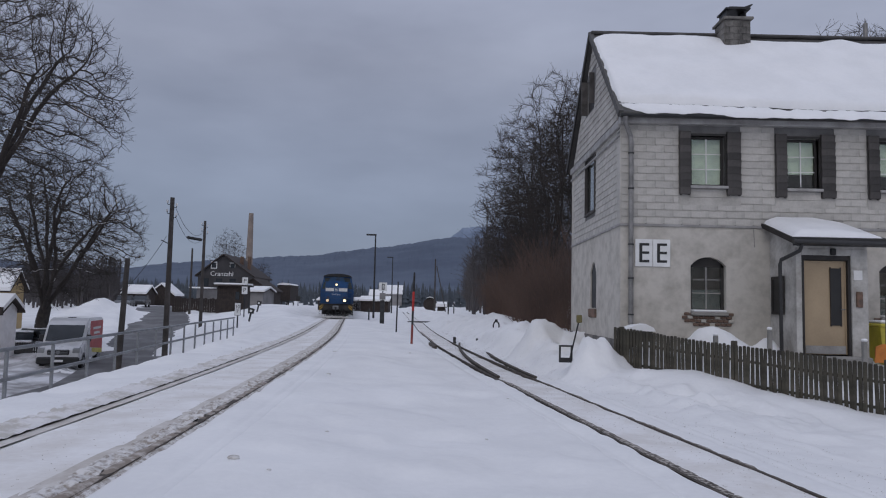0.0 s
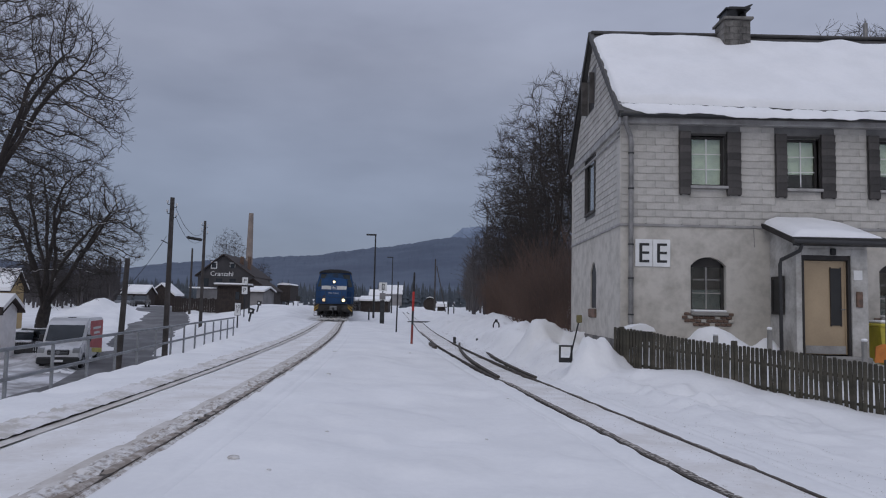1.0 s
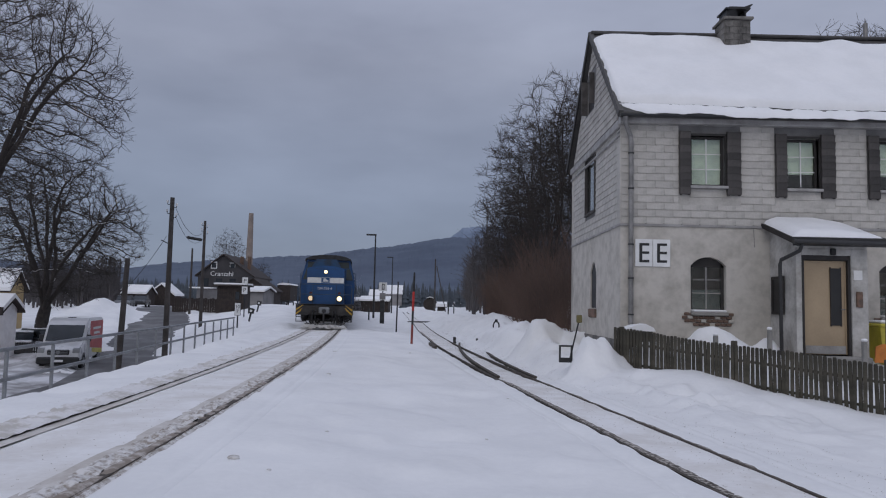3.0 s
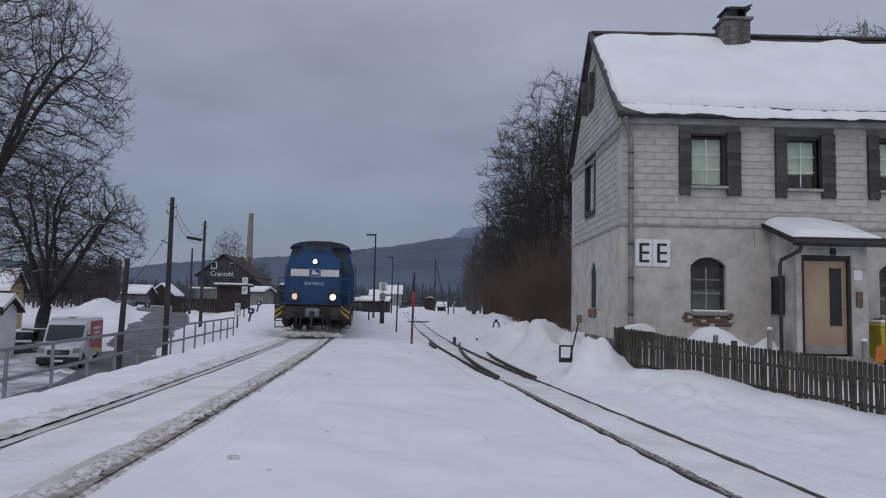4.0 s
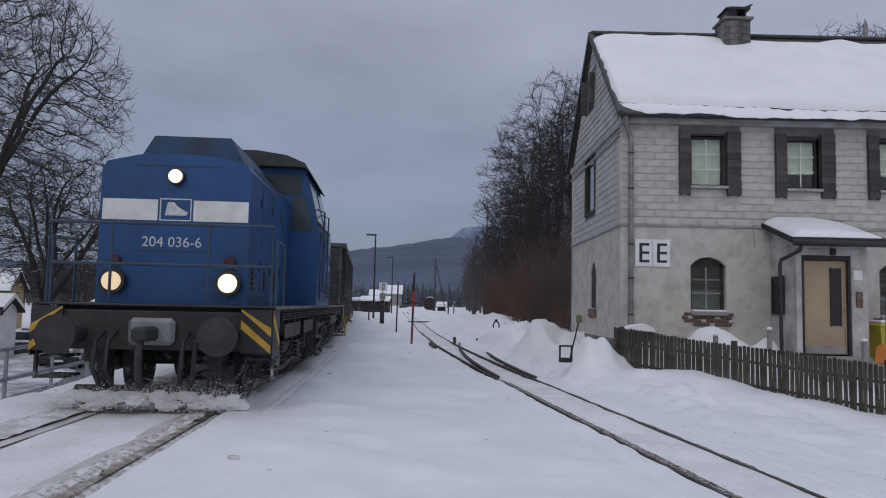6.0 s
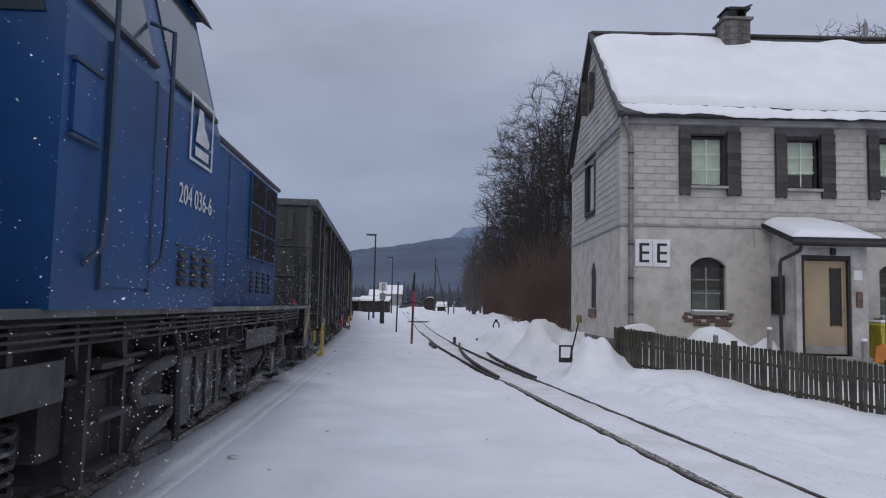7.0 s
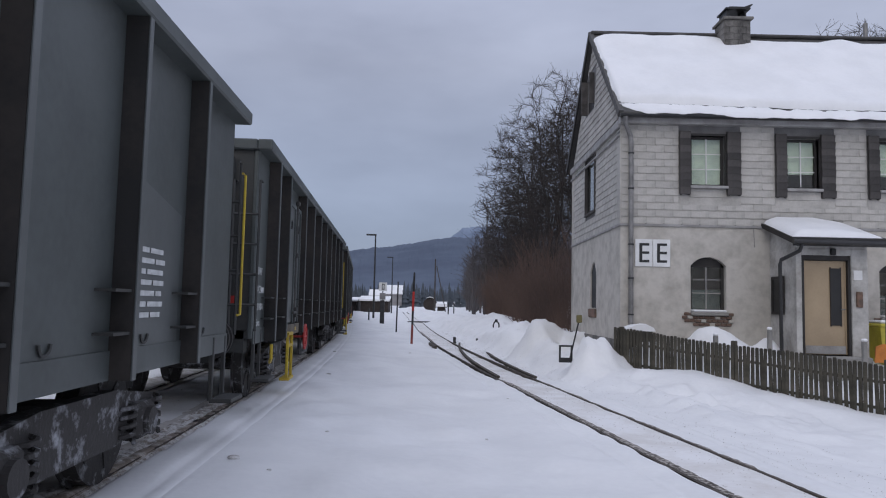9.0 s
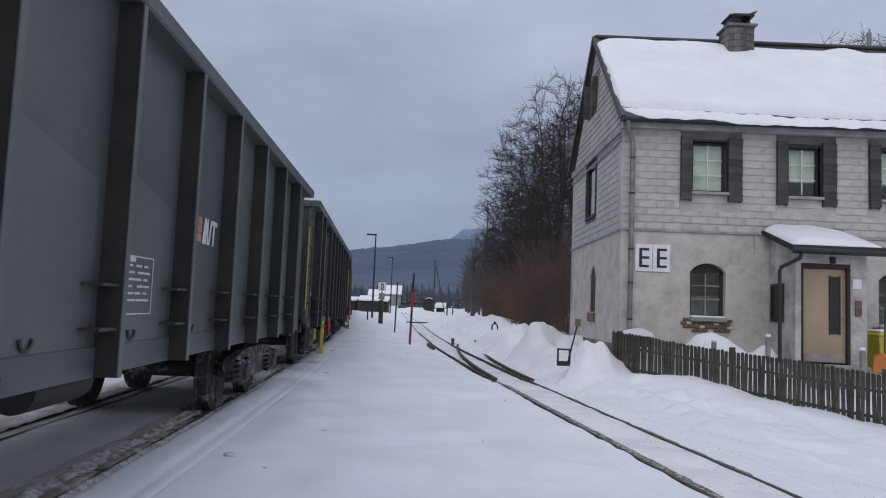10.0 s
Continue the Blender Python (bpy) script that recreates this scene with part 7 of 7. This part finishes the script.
def build_van():
    v = thing("delivery_van", "white high-roofed delivery van with red film on its side", "van", at=pose(-18.95, 36.2, -2.14, 0, 0, 15))
    side = [(-.02, .42), (.0, .8), (.1, 1.0), (.35, 1.14), (.95, 1.3), (1.62, 2.12), (1.95, 2.38), (2.5, 2.52), (5.75, 2.5), (5.82, 2.3), (5.82, .42)]
    bm = prism(bmesh.new(), side, -.97, .97, "x")
    bmesh.ops.bevel(bm, geom=[e for e in bm.edges if abs(e.verts[0].co.x - e.verts[1].co.x) < .01], offset=.07, segments=2, affect="EDGES")
    part("body", bm, VANWHITE, v, "white painted van body")
    part("windscreen", prism(bmesh.new(), [(.99, 1.38), (1.63, 2.15), (1.61, 2.17), (.97, 1.4)], -.84, .84, "x"), AUTOGLASS, v)
    for s in (-1, 1):
        part("red_film", prism(bmesh.new(), [(2.1, 1.0), (5.7, .75), (5.7, 2.36), (2.35, 2.36)], s * .971, s * .98, "x"), VANRED, v, "red advertising film on the side")
        part("orange_film", prism(bmesh.new(), [(3.0, .7), (5.7, .5), (5.7, .74), (2.9, .93)], s * .971, s * .981, "x"), BINYELLOW, v, "yellow edge of the film")
        for k in range(3):
            part("film_writing", boxes((s * .981, s * .984, 3.0 + .2 * k, 5.1 - .3 * k, 1.9 - .26 * k, 2.03 - .26 * k)), LETTER, v)
        part("side_window", prism(bmesh.new(), [(1.22, 1.4), (1.75, 2.0), (2.25, 2.05), (2.25, 1.4)], s * .971, s * .982, "x"), AUTOGLASS, v)
        part("headlight", prism(bmesh.new(), [(.0, .84), (.05, 1.02), (.36, 1.12), (.22, .86)], s * .64, s * .95, "x"), STEEL, v)
        part("wing_mirror", boxes((s * 1.0, s * 1.22, 1.28, 1.4, 1.35, 1.7), bevel=.04), BLACK, v)
        for y in (1.0, 4.7):
            part("wheel_arch", disc(bmesh.new(), (s * .968, y, .38), .43, .02, "x", 24), BLACK, v)
            wheel_on(v, s * .88, y, .35)
        part("wiper", bar(((s * .1, .955, 1.4), (s * .62, 1.12, 1.58)), r=.012, n=5), BLACK, v)
    part("bumper", boxes((-.97, .97, -.1, .3, .28, .64), bevel=.07), BLACK, v)
    part("radiator_grille", boxes((-.5, .5, -.04, .1, .74, 1.0), bevel=.04), BLACK, v)
    for z in (.79, .865, .94):
        part("grille_bar", boxes((-.46, .46, -.055, -.041, z, z + .02)), STEEL, v)
    part("badge", disc(bmesh.new(), (0, -.06, .87), .09, .03, "y", 16), STEEL, v)
    part("number_plate", boxes((-.26, .26, -.13, -.101, .4, .51)), WHITE, v)
    part("roof_hatch", boxes((-.2, .2, 2.5, 2.9, 2.5, 2.55), bevel=.02), BLACK, v)
    part("roof_snow", boxes((-.8, .8, 2.6, 5.6, 2.505, 2.54), bevel=.015), SNOW_SOFT, v)


def build_car(m, paint, label, snow):
    c = thing("car", label, "car", "parked cars", at=m)
    part("body", prism(bmesh.new(), [(0, .3), (.0, .7), (.15, .82), (1.0, .92), (4.0, .95), (4.2, .8), (4.2, .3)], -.86, .86, "x"), paint, c)
    part("cabin", prism(bmesh.new(), [(1.0, .921), (1.7, 1.42), (3.3, 1.46), (4.0, .951)], -.76, .76, "x"), AUTOGLASS, c)
    part("roof", boxes((-.7, .7, 1.7, 3.3, 1.43, 1.49), bevel=.02), SNOW_SOFT if snow else paint, c)
    for s in (-1, 1):
        part("headlight", boxes((s * .5, s * .82, -.02, .1, .6, .75), bevel=.02), STEEL, c)
        for y in (.85, 3.4):
            wheel_on(c, s * .78, y, .31)
    part("bumper", boxes((-.84, .84, -.06, .12, .3, .52), bevel=.03), BLACK, c)
    if snow:
        part("bonnet_snow", boxes((-.75, .75, .15, 1.1, .9, 1.02), bevel=.05), SNOW_SOFT, c)


def shed(name, label, x0, x1, y0, y1, z0, ze, zr, wall, roofc, ridge="y", snow=.18, category="shed"):
    """A gabled or lean-to building with a roof, snow on it, and a door."""
    s = thing(name, label, category)
    part("wall", boxes((x0, x1, y0, y1, z0, ze)), wall, s)
    if ridge == "y":
        xm = (x0 + x1) / 2
        part("gable", prism(bmesh.new(), [(x0, ze), (x1, ze), (xm, zr)], y0, y1), wall, s)
        for a, b in ((x0 - .3, xm), (x1 + .3, xm)):
            za = ze - (zr - ze) * .3 / (xm - x0)
            part("roof", prism(bmesh.new(), [(a, za), (b, zr), (b, zr + .12), (a, za + .12)], y0 - .3, y1 + .3), roofc, s)
            if snow:
                part("roof_snow", prism(bmesh.new(), [(a, za + .121), (b, zr + .121), (b, zr + .12 + snow), (a, za + .12 + snow)], y0 - .28, y1 + .28), SNOW_SOFT, s)
    else:
        ym = (y0 + y1) / 2
        part("gable", prism(bmesh.new(), [(y0, ze), (y1, ze), (ym, zr)], x0, x1, "x"), wall, s)
        for a, b in ((y0 - .3, ym), (y1 + .3, ym)):
            za = ze - (zr - ze) * .3 / (ym - y0)
            part("roof", prism(bmesh.new(), [(a, za), (b, zr), (b, zr + .12), (a, za + .12)], x0 - .3, x1 + .3, "x"), roofc, s)
            if snow:
                part("roof_snow", prism(bmesh.new(), [(a, za + .121), (b, zr + .121), (b, zr + .12 + snow), (a, za + .12 + snow)], x0 - .28, x1 + .28, "x"), SNOW_SOFT, s)
    return s


def build_left():
    build_railing()
    pole(-13.6, 36, -1.9, 6.55, .15, "weathered wooden pole with a street lamp arm", lamp=True)
    pole(-15.0, 34, -2.3, 3.35, .16, "short weathered wooden pole with a wire loop", arms=False, lean=2.0)
    pole(-18.2, 55, -1.2, 7.5, .14, "tall weathered wooden telegraph pole")
    pole(-26, 75, -.8, 6.8, .13, "slim weathered wooden telegraph pole", arms=False)
    for x, y, h in ((-40, 80, 6), (-46, 100, 7), (-44.5, 100, 6.5)):
        pole(x, y, float(ground_z(x, y)), float(ground_z(x, y)) + h, .13, "slim weathered wooden telegraph pole", arms=False)
    sag((-13.4, 36, 6.0), (-18.1, 55, 6.9), .9)
    sag((-13.4, 36, 5.6), (-18.1, 55, 6.5), 1.0)
    sag((-13.8, 36, 4.6), (-15.2, 34, 1.5), .2)
    build_van()
    build_car(pose(-24.2, 41.5, -2.1, 0, 0, 25), CARDARK, "dark parked car under a cap of snow", True)
    build_car(pose(-22.6, 44.0, -1.95, 0, 0, 60), SILVER, "snow-capped parked car behind the van", True)
    build_car(pose(-37.9, 86, .32, 0, 0, 14), SILVER, "silver estate car parked beside the road", False)
    build_car(pose(-38.6, 92.5, .42, 0, 0, 14), CARDARK, "dark car parked behind a silver one", False)
    s = shed("garage", "white rendered garage with dark eaves and snowy roof", -36, -24.2, 40, 41.5, -2.4, .72, 1.25, WHITE, BROWN, "x", .25, "garage")
    part("fascia", boxes((-36.3, -23.9, 39.6, 39.7, .40, .85)), BROWN, s)
    shed("yellow_house", "ochre-yellow house with a snowy roof behind trees", -52, -33.4, 56, 58, -2.5, 2.1, 3.3, YELLOWWALL, BROWN, "x", .25, "house")
    # low dark fence by the yard
    f = thing("yard_fence", "low black iron fence in the snowy yard", "fence")
    for k in range(16):
        part("bar", boxes((-.03, .03, -.03, .03, 0, .55)), BLACK, f).matrix_local = pose(-22.6 + .13 * k, 39.0, -1.55)
    part("fence_rail", boxes((-22.7, -20.5, 38.98, 39.02, -1.2, -1.14), (-22.7, -20.5, 38.98, 39.02, -1.5, -1.44)), BLACK, f)
    # dark wall section beside the yard
    w = part("yard_wall", boxes((-18.6, -14.6, 22.9, 23.2, -2.6, -1.25), bevel=.03), BROWN)
    tagged(w, "dark low wall with snow on top", "wall")
    part("wall_snow", boxes((-18.65, -14.55, 22.85, 23.25, -1.249, -1.05), bevel=.06), SNOW_SOFT, w)


def sign_post(x, y, z0, z1, boards, label, r=.05):
    p = thing("railway_sign", label, "railway sign", at=pose(x, y, z0))
    part("post", tube(bmesh.new(), [(0, 0, -.4), (0, 0, z1 - z0)], r, 8), DARKSTEEL, p)
    for zc, w, h, text in boards:
        b = part("board", boxes((-w / 2, w / 2, -.09, -.06, zc - h / 2 - z0, zc + h / 2 - z0), bevel=.01), WHITE, p, "white enamel board")
        part("border", boxes((-w / 2 - .02, w / 2 + .02, -.058, -.045, zc - h / 2 - .02 - z0, zc + h / 2 + .02 - z0)), BLACK, b)
        if text:
            write("lettering", text, h * .8 / (1 + text.count("\n") * 1.1), pose(0, -.092, zc - z0, 90, 0, 0), BLACK, b)
    return p


def lamp_post(x, y, z0, z1, arm):
    p = thing("street_lamp", "tall slim steel lamp post with a short arm", "street lamp", "lamp posts along the line", at=pose(x, y, z0))
    part("mast", tube(bmesh.new(), [(0, 0, -.3), (0, 0, z1 - z0)], [.11, .07], 8), DARKSTEEL, p)
    part("lamp_head", boxes((-arm, .1, -.14, .14, z1 - z0 - .06, z1 - z0 + .1), bevel=.03), DARKSTEEL, p)


def build_middle():
    # station building
    s = thing("station_building", "dark slate-hung station building with white lettering", "building")
    y0, y1 = 140, 154
    part("wall", boxes((-47.2, -36.6, y0, y1, 0, 6.3)), DARKSLATE, s)
    part("ground_storey", boxes((-47.3, -36.5, y0 - .1, y0 - .002, 0, 3.6)), GREYWALL, s)
    part("gable", prism(bmesh.new(), [(-47.2, 6.3), (-36.6, 6.3), (-42.4, 10.2)], y0, y1), DARKSLATE, s)
    for a in ((-47.7, 6.0), (-36.1, 5.9)):
        part("roof", prism(bmesh.new(), [a, (-42.4, 10.25), (-42.4, 10.5), (a[0], a[1] + .25)], y0 - .5, y1), BROWN, s)
    for x in (-40, -38.5):
        part("chimney", boxes((x - .3, x + .3, y0 + 4, y0 + 4.6, 7.5, 10.3)), BRICK, s)
    write("station_name", "Cranzahl", 1.25, pose(-42.6, y0 - .03, 6.6, 90, 0, 0), WHITE, s)
    for x in (-44.2, -40.6):
        w = part("window", boxes((x - .6, x + .6, y0 - .06, y0 - .002, 7.6, 9.0) if x < -42 else (x - .5, x + .5, y0 - .06, y0 - .002, 7.9, 8.8)), WHITE, s)
        part("pane", boxes((x - .45, x + .45, y0 - .09, y0 - .061, 7.75, 8.7)), AUTOGLASS, w)
    for k in range(4):
        part("window", boxes((-46.3 + 2.6 * k, -45.1 + 2.6 * k, y0 - .06, y0 - .002, 4.2, 5.7)), AUTOGLASS, s)
    part("canopy", boxes((-47.8, -43.5, y0 - 3, y0 - .102, 3.7, 3.95)), SNOW_SOFT, s)
    # hut, fence and sheds
    h = thing("signal_hut", "dark brown boarded hut with a flat snowy roof", "hut")
    part("wall", prism(bmesh.new(), [(-23.3, -.3), (-20.4, -.3), (-20.5, 2.95), (-23.2, 2.95)], 75, 77.5), BROWN, h)
    for k in range(13):
        part("board", boxes((-23.2 + k * .21, -23.02 + k * .21, 74.96, 74.998, -.2, 2.9)), BROWN, h)
    part("roof", boxes((-23.6, -20.2, 74.6, 77.9, 2.951, 3.08)), BROWN, h)
    part("roof_snow", boxes((-23.55, -20.25, 74.65, 77.85, 3.081, 3.3), bevel=.08), SNOW_SOFT, h)
    part("window", boxes((-21.3, -20.9, 74.93, 74.955, 1.6, 2.4)), AUTOGLASS, h)
    f = thing("board_fence", "dark brown board fence beside the hut", "fence")
    for k in range(22):
        part("board", boxes((-.115, .115, -.02, .02, -.3, 1.5 + .05 * (k % 3))), BROWN, f).matrix_local = pose(-28.8 + k * .25, 78, .1)
    shed("goods_shed", "grey shed with a snowy lean roof", -25.6, -22.7, 92, 98, 0, 2.6, 3.1, GREYWALL, BROWN, "x", .25)
    shed("timber_shed", "dark timber shed with gabled roof", -30.5, -25.8, 108, 116, 0, 3.2, 4.8, BROWN, BROWN, "y", .0)
    shed("roadside_house", "low brown house with snowy roof by the road", -52.2, -48.2, 118, 122, 0.5, 2.3, 3.4, BROWN, BROWN, "x", .3, "house")
    shed("roadside_shed", "small brown shed with snowy gable roof", -50.0, -45.8, 124, 128, 0.3, 2.2, 3.9, BROWN, BROWN, "y", .3)
    # factory stack
    c = part("factory_stack", tube(bmesh.new(), [(-80.4, 300, 0), (-80.2, 300, 38)], [1.8, .95], 16), CHIMNEY)
    tagged(c, "tall pale brick factory chimney", "chimney")
    # signs by the line
    sign_post(-16.3, 60, -.1, 3.5, [(3.1, .46, .62, "P"), (2.35, .46, .62, "P")], "two white boards lettered P on a black post")
    sign_post(-13.45, 48, .1, 1.3, [(.92, .36, .8, "10\n7")], "white kilometre board numbered 10 and 7")
    for x, y, z in ((-12.7, 48.5, .7), (-14.6, 58, 1.2)):
        l = thing("points_lantern", "black square points lantern in the snow", "lantern", "points lanterns", at=pose(x, y, z, 0, 12, 0))
        part("case", boxes((-.16, .16, -.12, .12, -.05, .3), bevel=.02), BLACK, l)
        part("glass", boxes((-.07, .07, -.135, -.121, .05, .2)), WHITE, l)
        part("foot", boxes((-.05, .05, -.05, .05, -.6, -.051)), DARKSTEEL, l)
    sg = thing("shunting_signal", "small black square signal on a post", "signal", at=pose(-18.8, 95, 0.6))
    part("post", bar(((0, 0, -.5), (0, 0, 1.7)), r=.06), DARKSTEEL, sg)
    part("board", boxes((-.28, .28, -.12, .0, 1.0, 1.65), bevel=.02), BLACK, sg)
    # standing van wagon at the station
    w = thing("box_wagon", "old brown box wagon with rounded roof on a siding", "freight wagon", at=pose(-34.9, 160, .6))
    part("body", boxes((-1.45, 1.45, 0, 9, 1.1, 4.6), bevel=.05), BROWN, w)
    part("roof", prism(bmesh.new(), [(-1.55, 4.6), (-1.1, 4.95), (0, 5.1), (1.1, 4.95), (1.55, 4.6)], -.1, 9.1), SNOW_SOFT, w)
    part("buffer_beam", boxes((-1.3, 1.3, -.2, -.01, .9, 1.3)), GRIME, w)
    for s in (-1, 1):
        for y in (1.8, 7.2):
            part("wheel", disc(bmesh.new(), (s * .75, y, .5), .5, .12, "x", 20), GRIME, w)
        part("buffer", disc(bmesh.new(), (s * .87, -.35, 1.05), .2, .3, "y", 16), GRIME, w)
    lamp_post(-7.03, 75, .1, 8.6, .95)
    lamp_post(-8.3, 120, .2, 9.2, .9)
    # marker posts beside the narrow track
    for x, y, z1, red in ((-1.05, 26, 2.5, True), (-2.35, 38, 2.65, False)):
        m = thing("marker_post", "slim black and red snow marker post" if red else "slim black snow marker post", "marker post", "marker posts", at=pose(x, y, 0, 0, 1, 0))
        part("post", tube(bmesh.new(), [(0, 0, -.4), (0, 0, z1)], .038, 8), BLACK, m)
        if red:
            part("red_band", tube(bmesh.new(), [(0, 0, 1.25), (0, 0, 1.93)], .044, 8), RED, m)
            part("red_band", tube(bmesh.new(), [(0, 0, .0), (0, 0, .75)], .042, 8), DULLRED, m)
            part("tip", boxes((-.03, .03, -.03, .03, z1, z1 + .12)), DARKSTEEL, m)
    b = thing("switch_stand", "dark iron switch stand with white numeral boards", "switch stand", at=pose(-4.5, 55, .05))
    part("body", boxes((-.16, .16, -.15, .15, -.2, 1.7), bevel=.03), DARKSTEEL, b)
    part("upper_board", boxes((-.32, .3, .3, .33, 2.4, 3.05), bevel=.02), WHITE, b)
    part("numeral", boxes((-.1, -.04, .285, .299, 2.5, 2.95), (.04, .1, .285, .299, 2.5, 2.95), (-.1, .1, .284, .298, 2.5, 2.56), (-.1, .1, .284, .298, 2.89, 2.95)), BLACK, b)
    part("lower_board", boxes((-.25, .2, .3, .33, 1.75, 2.25)), GREYWALL, b)
    part("mast", bar(((-.02, .4, -.2), (-.02, .4, 3.0)), r=.04), DARKSTEEL, b)
    # far platform clutter
    shed("platform_shed", "low dark shed with a snowy roof by the line", -14.5, -9.6, 130, 136, 0, 1.9, 2.5, BROWN, BROWN, "x", .3)
    shed("track_shed", "low dark open shed with a snowy roof", -22.5, -15.5, 132, 140, 0, 1.8, 2.3, BROWN, BROWN, "x", .25)
    shed("far_house", "pale house with a broad snowy roof in the valley", -21.5, -14.5, 262, 270, 1.0, 5.2, 8.0, GREYWALL, GREYWALL, "x", .4, "house")
    shed("far_cottage", "pale cottage with a snowy roof in the valley", -28, -23.5, 280, 286, 1.0, 4.6, 6.6, GREYWALL, GREYWALL, "x", .4, "house")
    t = thing("tank", "dark round tank with snow on top beside the line", "tank", at=pose(-1.9, 120, 0))
    part("shell", disc(bmesh.new(), (0, 0, 1.6), 1.1, 4, "y", 24), BROWN, t)
    part("snow_top", prism(bmesh.new(), [(-.7, 2.47), (-.35, 2.76), (0, 2.84), (.35, 2.76), (.7, 2.47)], -2, 2), SNOW_SOFT, t)
    part("cradle", boxes((-.9, .9, -1.8, 1.8, 0, .6)), DARKSTEEL, t)
    shed("hand_hut", "tiny dark hut with a snow cap", -.7, .6, 118, 120, 0, 1.2, 1.5, BROWN, BROWN, "x", .45)
    pole(-1.1, 110, .3, 8.5, .13, "wooden pole with a lamp beside the wood", arms=False)
    st = part("pole_stay", tube(bmesh.new(), [(-.9, 110, 7.4), (.65, 110, .3)], .07, 6), POLE)
    tagged(st, "leaning wooden stay of a pole", "pole")
    pole(3.6, 60, .3, 5.0, .07, "slim post with a small lamp beside the bushes", arms=False)
    l = thing("ground_lantern", "black looped ground lantern on a short foot", "lantern", at=pose(2.26, 30, .45))
    bm = bmesh.new()
    tube(bm, [(.12 * math.cos(a), 0, .2 + .2 * math.sin(a)) for a in (2 * math.pi * k / 16 for k in range(17))], .03, 6, False)
    part("loop", bm, BLACK, l)
    part("foot", boxes((-.07, .07, -.05, .05, -.3, .0), (-.05, .05, -.05, .05, .36, .48)), BLACK, l)
    for k, (x, y) in enumerate(((-10.2, 70), (-9.8, 80), (-6.2, 62), (.6, 66), (1.2, 72), (-17.5, 66))):
        z = float(ground_z(x, y))
        q = part("marker_stake", boxes((-.06, .06, -.06, .06, -.3, 1.0), bevel=.01), DARKSTEEL)
        q.matrix_world = pose(x, y, z)
        tagged(q, "short dark stake standing in the snow", "stake", "stakes along the line")


build_left()
build_middle()


motions()
